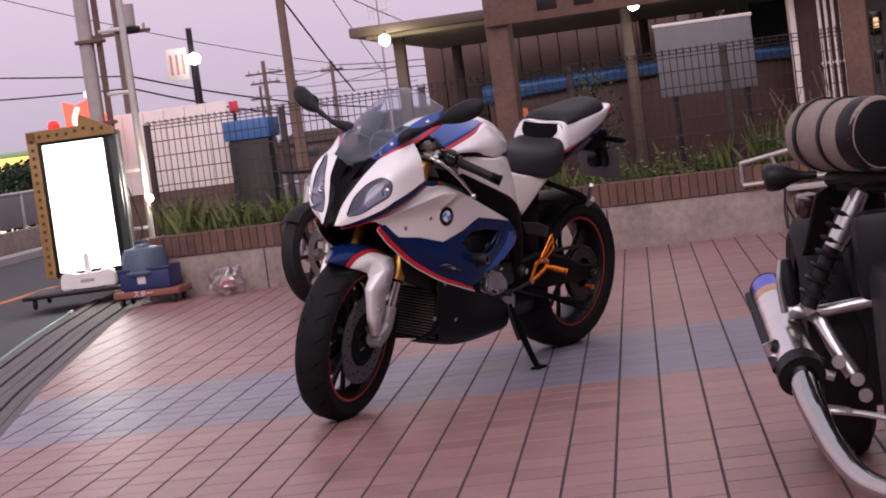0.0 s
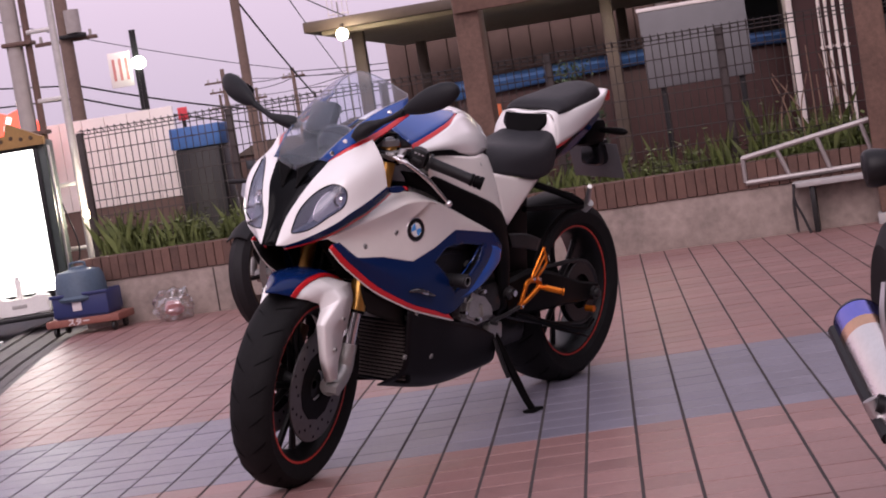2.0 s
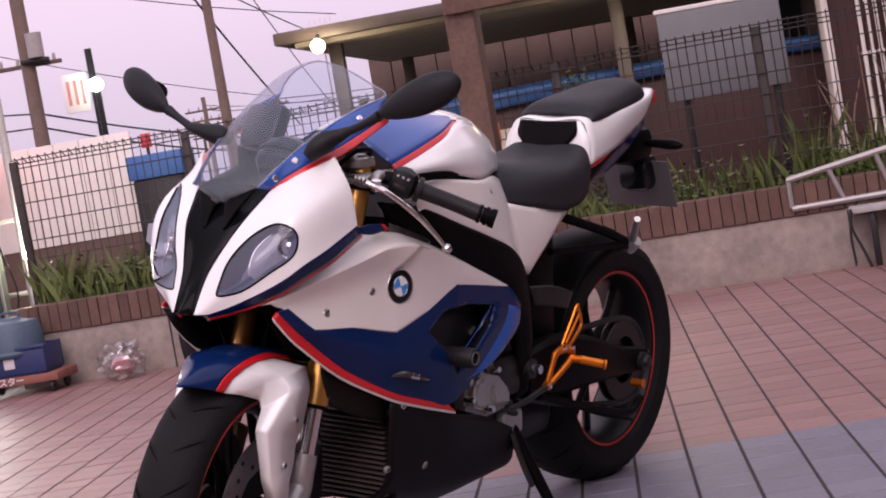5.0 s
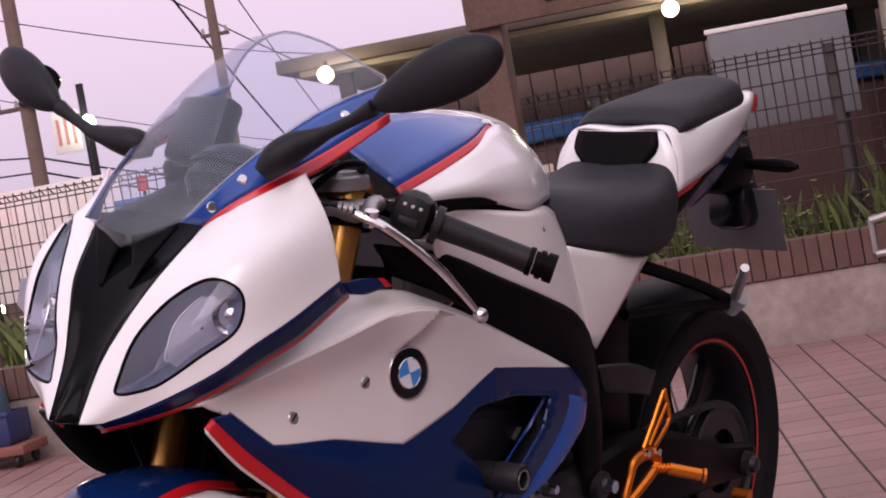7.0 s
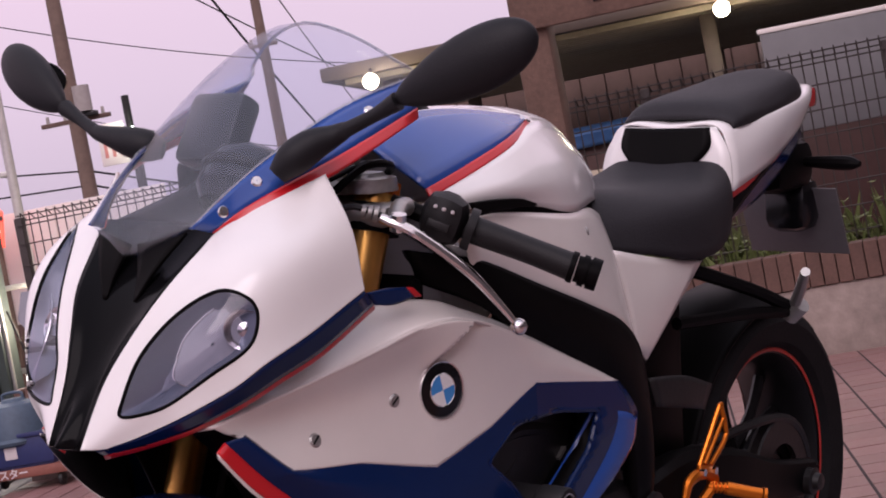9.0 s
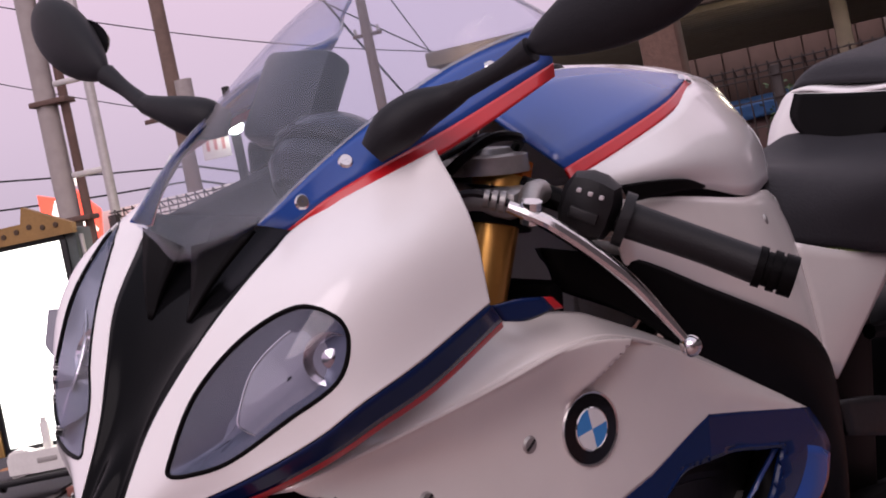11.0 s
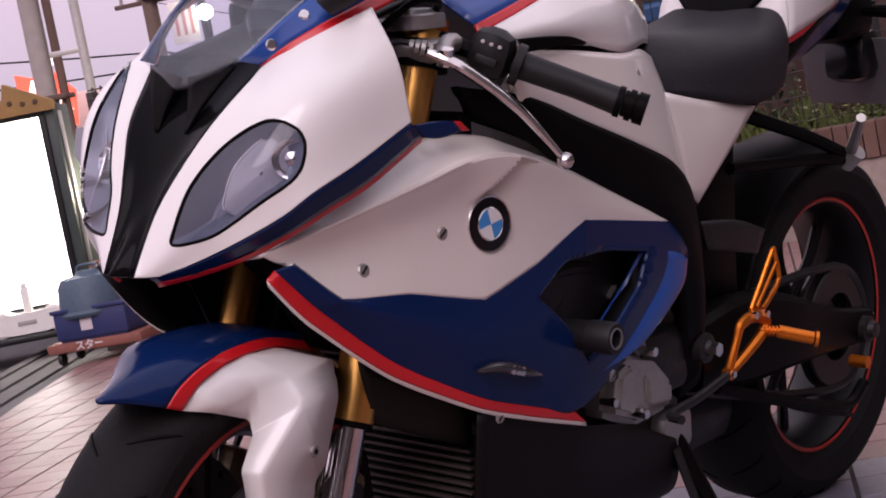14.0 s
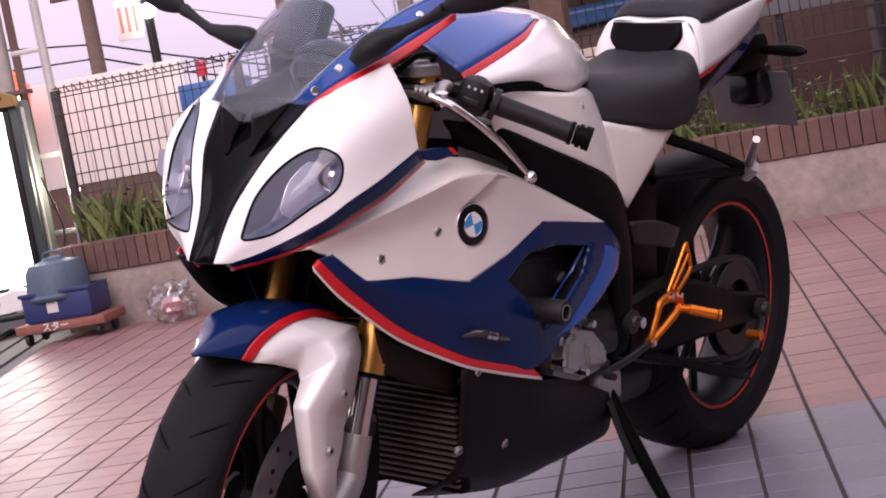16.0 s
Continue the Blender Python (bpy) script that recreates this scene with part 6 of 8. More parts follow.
BANDS = [
    [(0.0, 1.000), (0.0, 1.018), (0.0, 1.022), (0.0, 1.017), (0.0, 1.000), (0.0, 0.935)],
    [(0.040, 1.000), (0.045, 1.018), (0.055, 1.019), (0.088, 1.003), (0.050, 0.988), (0.028, 0.930)],
    [(0.150, 0.934), (0.152, 0.957), (0.143, 0.981), (0.099, 0.998), (0.060, 0.980), (0.034, 0.922)],
    [(0.157, 0.922), (0.160, 0.946), (0.150, 0.971), (0.105, 0.993), (0.064, 0.976), (0.037, 0.918)],
    [(0.162, 0.914), (0.186, 0.926), (0.182, 0.925), (0.160, 0.930), (0.110, 0.925), (0.052, 0.893)],
    [(0.160, 0.902), (0.183, 0.905), (0.178, 0.893), (0.168, 0.872), (0.122, 0.873), (0.055, 0.858)],
]
TANK = [[(x, *yz) for x, yz in zip(ST, b)] for b in BANDS]
tank_tree = skin_tree([TANK])
shell("tank_top", halves([[r[i] for r in TANK[:2]] for i in range(4)]), PAINT_WHITE, "white tank top", both=False)
shell("tank_blue_band", [r[:4] for r in TANK[1:3]], PAINT_BLUE_LIT, "blue tank band in the lit tone")
shell("tank_stripe", [r[:4] for r in TANK[2:4]], PAINT_RED, "red tank stripe")
shell("tank_side", TANK[3:], PAINT_WHITE, "white tank side")
shell("tank_rear", halves([[r[i] for r in TANK[:4]] for i in (3, 4, 5)]), PAINT_WHITE, "white rear of the tank", both=False)
part("filler_cap", lathe(B(), [(0.0005, 0.006), (0.04, 0.005), (0.045, 0.0), (0.045, -0.01)], Matrix.Translation((0.90, 0, 1.022)), 24), SATIN_BLACK, bike, "black fuel filler cap")
shell("tank_slot", [[(1.004, 0.188, 0.914), (0.961, 0.191, 0.913), (0.900, 0.192, 0.908), (0.858, 0.189, 0.897)], [(0.996, 0.191, 0.896), (0.955, 0.193, 0.897), (0.905, 0.193, 0.897), (0.860, 0.190, 0.894)]], SATIN_BLACK, "black slot under the tank side", thick=0.002)

# pearl covers below the tank, running back to the tail
COVER = [
    [(1.020, 0.172, 0.900), (0.900, 0.184, 0.890), (0.760, 0.172, 0.872), (0.660, 0.140, 0.868), (0.590, 0.115, 0.850)],
    [(1.015, 0.186, 0.865), (0.890, 0.194, 0.842), (0.760, 0.190, 0.815), (0.670, 0.172, 0.795), (0.610, 0.152, 0.790)],
    [(1.005, 0.186, 0.838), (0.880, 0.192, 0.792), (0.760, 0.196, 0.745), (0.655, 0.188, 0.700), (0.590, 0.172, 0.655)],
]
shell("tank_cover", COVER, PAINT_SILVER, "pearl cover below the tank")
shell("seat_side_panel", [[(0.628, 0.148, 0.806), (0.49, 0.150, 0.775), (0.350, 0.148, 0.752)], [(0.605, 0.164, 0.72), (0.50, 0.160, 0.72), (0.40, 0.152, 0.722)], [(0.585, 0.170, 0.652), (0.572, 0.168, 0.645), (0.556, 0.165, 0.634)]], PAINT_SILVER, "pearl triangular panel under the seat")

# frame and sub-frame
for sy in (1, -1):
    part("frame_spar", sheet(B(), [[(x, sy * y, z) for x, y, z in r] for r in (
        [(1.07, 0.135, 0.862), (0.995, 0.178, 0.842), (0.880, 0.188, 0.796), (0.760, 0.192, 0.749), (0.655, 0.184, 0.703), (0.598, 0.176, 0.640), (0.568, 0.168, 0.520), (0.555, 0.150, 0.380)],
        [(1.065, 0.140, 0.845), (0.990, 0.184, 0.815), (0.872, 0.194, 0.752), (0.735, 0.197, 0.690), (0.655, 0.194, 0.630), (0.615, 0.188, 0.575), (0.590, 0.180, 0.480), (0.580, 0.160, 0.370)],
        [(1.055, 0.138, 0.825), (0.985, 0.178, 0.785), (0.865, 0.184, 0.712), (0.715, 0.186, 0.635), (0.672, 0.186, 0.575), (0.645, 0.180, 0.520), (0.625, 0.170, 0.440), (0.615, 0.150, 0.355)])]), SATIN_BLACK, bike, "black aluminium frame spar", 40, 0.02, 0)
    part("subframe_tube", sweep(B(), [(0.58, sy * 0.14, 0.60), (0.42, sy * 0.135, 0.71), (0.22, sy * 0.115, 0.80), (0.0, sy * 0.09, 0.88)], 0.014, 8), SATIN_BLACK, bike)
    part("peg_hanger", sweep(B(), [(0.34, sy * 0.125, 0.735), (0.18, sy * 0.15, 0.68), (0.075, sy * 0.165, 0.635)], [0.012, 0.011, 0.012], 8), SATIN_BLACK, bike, "black passenger peg hanger")
    part("peg_hanger", sweep(B(), [(0.40, sy * 0.13, 0.66), (0.2, sy * 0.15, 0.645), (0.075, sy * 0.165, 0.630)], 0.010, 8), SATIN_BLACK, bike)
    bm = B()
    rod(bm, (0.075, sy * 0.160, 0.622), (0.080, sy * 0.185, 0.645), 0.017)
    bracket = part("peg_bracket", bm, SILVER_CAST, bike)
    part("passenger_peg", sweep(B(), [(0.080, sy * 0.172, 0.640), (0.115, sy * 0.20, 0.672), (0.165, sy * 0.235, 0.712)], [0.010, 0.0095, 0.008], 10), SILVER_CAST, bike, "folded alloy passenger peg")
# seats
SEAT = [
    [(0.575, 0, 0.880), (0.570, 0.060, 0.868), (0.575, 0.100, 0.835), (0.585, 0.115, 0.795)],
    [(0.490, 0, 0.872), (0.490, 0.085, 0.866), (0.495, 0.132, 0.833), (0.505, 0.146, 0.782)],
    [(0.370, 0, 0.862), (0.370, 0.098, 0.860), (0.370, 0.146, 0.832), (0.370, 0.155, 0.757)],
    [(0.260, 0, 0.866), (0.260, 0.098, 0.864), (0.255, 0.134, 0.838), (0.255, 0.140, 0.772)],
    [(0.180, 0, 0.893), (0.180, 0.085, 0.888), (0.185, 0.112, 0.862), (0.190, 0.118, 0.825)],
]
shell("rider_seat", halves(SEAT), SEAT_VINYL, "black vinyl rider seat", both=False, thick=0.01)
TAIL = [
    [(0.185, 0, 0.945), (0.175, 0.085, 0.948), (0.180, 0.112, 0.905), (0.190, 0.122, 0.842)],
    [(0.050, 0, 0.958), (0.050, 0.090, 0.958), (0.045, 0.114, 0.925), (0.040, 0.108, 0.868)],
    [(-0.100, 0, 0.968), (-0.100, 0.076, 0.968), (-0.100, 0.092, 0.946), (-0.105, 0.082, 0.900)],
    [(-0.220, 0, 0.978), (-0.220, 0.052, 0.978), (-0.225, 0.064, 0.966), (-0.225, 0.056, 0.936)],
    [(-0.310, 0, 0.988), (-0.312, 0.022, 0.987), (-0.315, 0.028, 0.980), (-0.315, 0.022, 0.968)],
]
shell("tail_cowl", halves(TAIL), PAINT_WHITE, "white tail cowl", both=False)
shell("tail_front", halves([[(0.185, 0, 0.945), (0.177, 0.090, 0.946)], [(0.195, 0, 0.90), (0.184, 0.116, 0.902)], [(0.20, 0, 0.85), (0.192, 0.124, 0.843)]]), PAINT_WHITE, both=False)
shell("tail_pad", halves([[(0.187, 0, 0.944), (0.179, 0.080, 0.945)], [(0.1985, 0, 0.912), (0.188, 0.083, 0.912)], [(0.208, 0, 0.884), (0.200, 0.055, 0.882)], [(0.211, 0, 0.862), (0.205, 0.036, 0.862)]]), SATIN_BLACK, "black pad on the tail front", both=False, thick=0.004)
shell("tail_stripe", [[(0.205, 0.120, 0.842), (0.06, 0.108, 0.868), (-0.09, 0.083, 0.902), (-0.20, 0.06, 0.934)], [(0.215, 0.121, 0.826), (0.07, 0.108, 0.852), (-0.08, 0.082, 0.888), (-0.20, 0.058, 0.926)]], PAINT_RED, "red tail stripe")
shell("tail_lower", [[(0.215, 0.118, 0.828), (0.07, 0.106, 0.852), (-0.08, 0.080, 0.888), (-0.20, 0.056, 0.926)], [(0.24, 0.11, 0.785), (0.08, 0.10, 0.81), (-0.08, 0.075, 0.85), (-0.22, 0.05, 0.90)]], PAINT_BLUE_SHADED, "blue tail underside in the shaded tone")
PILLION = [
    [(0.150, 0, 0.958), (0.148, 0.070, 0.955), (0.145, 0.098, 0.948), (0.145, 0.100, 0.940)],
    [(0.115, 0, 0.985), (0.110, 0.075, 0.980), (0.105, 0.104, 0.962), (0.105, 0.106, 0.945)],
    [(-0.020, 0, 1.003), (-0.020, 0.072, 0.997), (-0.020, 0.094, 0.972), (-0.020, 0.094, 0.955)],
    [(-0.150, 0, 1.022), (-0.150, 0.056, 1.014), (-0.150, 0.074, 0.990), (-0.150, 0.074, 0.968)],
    [(-0.205, 0, 1.012), (-0.205, 0.040, 1.004), (-0.205, 0.055, 0.988), (-0.205, 0.056, 0.972)],
]
shell("pillion_seat", halves(PILLION), SEAT_VINYL, "black vinyl pillion seat", both=False, thick=0.008)
part("seat_seam", sweep(B(), [(0.06, -0.108, 0.955), (0.068, -0.07, 0.985), (0.07, 0, 0.993), (0.068, 0.07, 0.985), (0.06, 0.103, 0.958)], 0.003, 6), SATIN_BLACK, bike, "sewn seat seam")
part("rear_light", rounded_box(B(), (-0.33, -0.035, 0.945), (-0.29, 0.035, 0.985), 0.01), shader("red_lens", (0.35, 0.02, 0.02), 0.2, coat=0.5), bike, "red tail light")
part("mudguard", rounded_box(B(), (-0.27, -0.06, 0.80), (-0.12, 0.06, 0.895), 0.03), SATIN_BLACK, bike, "black plate carrier")
part("plate_lamp", rounded_box(B(), (-0.30, -0.035, 0.72), (-0.22, 0.055, 0.82), 0.025), BLACK_GLOSS, bike)
part("number_plate", rounded_box(B(), (-0.10, -0.0015, -0.07), (0.10, 0.0015, 0.07), 0.001, Matrix.Translation((-0.283, 0.0, 0.737)) @ pose(0, 0, 0, 0, 24, 0) @ pose(0, 0, 0, 0, 0, 90)), PLATE, bike, "plain grey back of the number plate")
for sy in (1, -1):
    part("rear_indicator", sweep(B(), [(-0.215, sy * 0.05, 0.853), (-0.208, sy * 0.10, 0.853), (-0.203, sy * 0.15, 0.852), (-0.20, sy * 0.172, 0.851)], [0.008, 0.012, 0.013, 0.005], 10), SATIN_BLACK, bike, "slim black rear indicator")


# wheels
def bike_wheel(name, centre, radius, width, m, parent, label, discs):
    w = new(name)
    w.parent = parent
    w.matrix_basis = m @ Matrix.Translation(centre)
    tagged(w, label)
    turn = pose(0, 0, 0, 90)
    hw, r0 = width / 2, 0.222
    prof = [(r0, -hw * 0.72), (r0 + 0.015, -hw * 0.9)]
    for a in np.linspace(-1.0, 1.0, 13):
        prof.append((radius - (radius - r0 - 0.03) * (1 - math.cos(a * 1.30)) * 0.95, hw * math.sin(a * 1.45) / math.sin(1.45)))
    prof += [(r0 + 0.015, hw * 0.9), (r0, hw * 0.72)]
    part("tyre", lathe(B(), prof, turn, 64), RUBBER, w, "worn black road tyre")
    rim = [(r0 + 0.004, -hw * 0.74), (r0 - 0.006, -hw * 0.72), (r0 - 0.018, -hw * 0.5), (r0 - 0.03, 0), (r0 - 0.018, hw * 0.5), (r0 - 0.006, hw * 0.72), (r0 + 0.004, hw * 0.74)]
    part("rim", lathe(B(), rim, turn, 64), RIM_BLACK, w)
    for s in (-1, 1):
        part("rim_tape", lathe(B(), [(r0 + 0.005, s * hw * 0.76), (r0 + 0.001, s * hw * 0.775), (r0 - 0.003, s * hw * 0.76)], turn, 64), RED_LINE, w, "red rim tape")
    part("hub", lathe(B(), [(0.012, -hw * 0.9), (0.04, -hw * 0.9), (0.045, -hw * 0.4), (0.035, 0), (0.045, hw * 0.4), (0.04, hw * 0.9), (0.012, hw * 0.9)], turn, 28), RIM_BLACK, w)
    for k in range(5):
        for d in (-0.16, 0.16):
            a, b = 2 * math.pi * k / 5 + d * 0.5, 2 * math.pi * k / 5 + d * 1.5
            bm = sweep(B(), [(0.038 * math.cos(a), 0.012 * (1 if d > 0 else -1), 0.038 * math.sin(a)), (0.12 * math.cos((a + b) / 2), 0, 0.12 * math.sin((a + b) / 2)), (0.205 * math.cos(b), 0, 0.205 * math.sin(b))], [0.013, 0.010, 0.011], 8, 4)
            part("spoke", bm, RIM_BLACK, w)
    grooves = B()
    for k in range(22):
        for s in (-1, 1):
            a0 = 2 * math.pi * (k + 0.25 * (s > 0)) / 22
            pts = []
            for t in np.linspace(0.15, 0.75, 4):
                r = radius - (radius - r0 - 0.03) * (1 - math.cos(t * 1.30)) * 0.95 + 0.0006
                pts.append((r * math.cos(a0 + t * 0.22), s * hw * math.sin(t * 1.45) / math.sin(1.45), r * math.sin(a0 + t * 0.22)))
            sweep(grooves, pts, [0.001, 0.0022, 0.0022, 0.001], 4, 3)
    tagged(part("tread_groove", grooves, SATIN_BLACK, w), kind="stuff")
    for y, r in discs:
        disc = part("brake_disc", lathe(B(), [(r * 0.60, y - 0.0025), (r, y - 0.0025), (r, y + 0.0025), (r * 0.60, y + 0.0025), (r * 0.60, y - 0.0025)], turn, 56), DISC, w, "drilled steel brake disc")
        part("disc_carrier", lathe(B(), [(0.045, y - 0.004), (r * 0.62, y - 0.004), (r * 0.62, y + 0.004), (0.045, y + 0.004)], turn, 12), SATIN_BLACK, disc)
        hole = mesh_of(lathe(B(), [(0.0005, -0.0032), (0.0048, -0.0032), (0.0048, 0.0032), (0.0005, 0.0032)], turn, 8), "hole", 0)
        hole.materials.append(SATIN_BLACK)
        for k in range(30):
            a, rr = 2 * math.pi * k / 30, r * (0.72, 0.82, 0.92)[k % 3]
            o = part("hole", hole, None, disc)
            o.location = (rr * math.cos(a), y, rr * math.sin(a))
    return w


bike_wheel("front_wheel", (1.43, 0, 0.30), 0.30, 0.12, STEER, bike, "black front wheel with red rim tape", ((0.062, 0.160), (-0.062, 0.160)))
bike_wheel("rear_wheel", (0.0, 0, 0.32), 0.32, 0.19, Matrix(), bike, "wide black rear wheel with red rim tape", ((-0.085, 0.11),))

# front fork, fender and brakes, turned with the steering
front = new("front_fork")
front.parent = bike
front.matrix_basis = STEER
tagged(front, "gold upside-down front fork turned slightly left")
for sy in (1, -1):
    y = sy * 0.096
    top, mid, low = Vector((1.105, y, 0.94)), Vector((1.281, y, 0.493)), Vector((1.340, y, 0.332))
    part("outer_tube", sweep(B(), [top, top.lerp(mid, 0.5), mid], [0.026, 0.027, 0.0275], 20, 3), GOLD, front, "gold anodised fork tube")
    for d in (-0.045, -0.004):
        part("seal_ring", rod(B(), mid + (mid - top).normalized() * (d - 0.012), mid + (mid - top).normalized() * (d + 0.006), 0.0295, seg=24), GOLD, front)
    part("dust_seal", rod(B(), mid + (mid - top).normalized() * 0.001, mid + (mid - top).normalized() * 0.010, 0.0275, seg=24), SATIN_BLACK, front)
    part("slider", rod(B(), mid, low, 0.0215, seg=18), CHROME, front, "bright fork slider")
    part("axle_clamp", sweep(B(), [mid.lerp(low, 0.58), mid.lerp(low, 0.8), low, (1.385, y, 0.305), (1.43, y, 0.30)], [0.0265, 0.027, 0.027, 0.030, 0.026], 16), SILVER_CAST, front, "cast silver axle clamp")
    part("axle_nut", rod(B(), (1.43, y, 0.30), (1.43, y + sy * 0.035, 0.30), 0.019, seg=6), SILVER_CAST, front)
    cal = part("brake_caliper", rounded_box(B(), (-0.028, -0.022, -0.062), (0.026, 0.022, 0.062), 0.012, Matrix.Translation((1.30, sy * 0.082, 0.37)) @ pose(0, 0, 0, 0, -28, 0)), shader("bronze_caliper", (0.30, 0.24, 0.16), 0.4, 0.7, vary=0.2), front, "bronze radial brake caliper")
    for dz in (-0.03, 0.03):
        part("piston_cap", rod(B(), (1.30 + dz * 0.5, sy * 0.10, 0.37 - dz), (1.30 + dz * 0.5, sy * 0.109, 0.37 - dz), 0.014), DARK_METAL, cal)
    part("brake_hose", sweep(B(), [(1.26, sy * 0.085, 0.42), (1.20, sy * 0.075, 0.52), (1.17, sy * 0.06, 0.68), (1.12, sy * 0.04, 0.85)], 0.005, 6), CABLE, front)
part("triple_clamp", rounded_box(B(), (1.06, -0.135, 0.905), (1.15, 0.135, 0.935), 0.012), SILVER_CAST, front, "silver top yoke")
part("lower_clamp", rounded_box(B(), (1.12, -0.14, 0.70), (1.24, 0.14, 0.735), 0.014), SATIN_BLACK, front)
for sy in (1, -1):
    part("fork_cap", rod(B(), (1.10, sy * 0.103, 0.935), (1.094, sy * 0.103, 0.955), 0.02, seg=6), ORANGE_GOLD, front)
# pointed fender: blue crown, red stripe, and white flank that runs on into the angular fork guard
CROWN = [(1.632, 0.0, 0.598), (1.586, 0.0, 0.609), (1.528, 0.0, 0.622), (1.458, 0.0, 0.627), (1.369, 0.0, 0.615), (1.243, 0.0, 0.574)]
BLUE_EDGE = [(1.568, 0.039, 0.580), (1.547, 0.044, 0.600), (1.512, 0.052, 0.617), (1.452, 0.050, 0.619), (1.382, 0.048, 0.611), (1.290, 0.045, 0.583)]
RED_EDGE = [(1.550, 0.046, 0.573), (1.528, 0.054, 0.597), (1.496, 0.060, 0.609), (1.450, 0.062, 0.612), (1.387, 0.060, 0.604), (1.289, 0.058, 0.574)]
crown_rows = []
for a, b in zip(CROWN, BLUE_EDGE):
    q = Vector(a).lerp(Vector(b), 0.55) + Vector((0, 0, 0.0035))
    crown_rows.append([a, tuple(q), b])
crown_rows[0][1] = tuple(Vector(CROWN[0]).lerp(Vector(BLUE_EDGE[0]), 0.5) + Vector((0.002, 0, 0.002)))
shell("fender_top", halves(crown_rows), PAINT_BLUE_SHADED, "blue pointed fender top in the shaded tone", front, both=False)
shell("fender_stripe", [BLUE_EDGE, RED_EDGE], PAINT_RED, "red fender stripe", front)
GUARD = dict(
    e1=(1.517, 0.064, 0.564), e2=(1.467, 0.075, 0.544), e3=(1.458, 0.080, 0.530), f1=(1.502, 0.068, 0.574), k=(1.459, 0.081, 0.578), m=(1.411, 0.094, 0.580),
    r1=(1.424, 0.122, 0.558), t1=(1.351, 0.122, 0.543), t2=(1.341, 0.114, 0.564), t3=(1.339, 0.098, 0.584), t4=(1.284, 0.082, 0.558), ld=(1.494, 0.084, 0.494),
    rd=(1.487, 0.106, 0.490), g1=(1.367, 0.124, 0.514), g2=(1.382, 0.124, 0.474), g3=(1.405, 0.124, 0.459), g4=(1.412, 0.124, 0.415), g5=(1.429, 0.124, 0.379),
    lb=(1.477, 0.090, 0.389), rb=(1.478, 0.111, 0.392), lc=(1.447, 0.094, 0.319), rc=(1.451, 0.116, 0.324), rx=(1.429, 0.124, 0.330),
    c0=RED_EDGE[0], c1=RED_EDGE[1], c2=RED_EDGE[2], c3=RED_EDGE[3], c4=RED_EDGE[4], c5=RED_EDGE[5])


def folded_plate(corners, faces, sy, soft):
    """A pressed plate of flat facets with slightly rounded folds."""
    bm = B()
    at = {n: bm.verts.new((p[0], sy * p[1], p[2])) for n, p in corners.items() if any(n in f.split() for f in faces)}
    for f in faces:
        bm.faces.new([at[n] for n in (f.split() if sy > 0 else f.split()[::-1])])
    bmesh.ops.recalc_face_normals(bm, faces=bm.faces[:])
    if sum(f.normal.y * sy for f in bm.faces) < 0:
        bmesh.ops.reverse_faces(bm, faces=bm.faces[:])
    bmesh.ops.bevel(bm, geom=[e for e in bm.edges if len(e.link_faces) == 2], offset=soft, segments=3, affect="EDGES", profile=0.5)
    return bm


FLANK = ["c0 c1 f1 e1", "c1 c2 k f1", "c2 c3 m k", "c3 c4 t3 m", "c4 c5 t4 t3", "e1 f1 k e2", "e2 k e3"]
PLATE_FACETS = ["k m r1 e3", "m t3 t2 r1", "r1 t2 t1", "e3 r1 rd ld", "r1 t1 g1", "r1 g1 g2", "r1 g2 g3 rd", "rd g3 g4 rb", "rb g4 g5", "ld rd rb lb", "lb rb rc lc", "rb g5 rx rc"]
for sy in (1, -1):
    part("fork_guard", folded_plate(GUARD, FLANK + PLATE_FACETS, sy, 0.0045), PAINT_WHITE, front, "angular white fender flank and fork guard", 60, 0.004)
    for p in ((1.406, 0.1235, 0.496), (1.443, 0.1210, 0.416)):
        bolt = part("guard_bolt", rod(B(), (p[0], sy * (p[1] - 0.004), p[2]), (p[0], sy * (p[1] + 0.0022), p[2]), 0.0072, seg=16), SILVER_CAST, front)
        part("socket", rod(B(), (p[0], sy * (p[1] + 0.0018), p[2]), (p[0], sy * (p[1] + 0.0028), p[2]), 0.0036, seg=6), SATIN_BLACK, bolt)

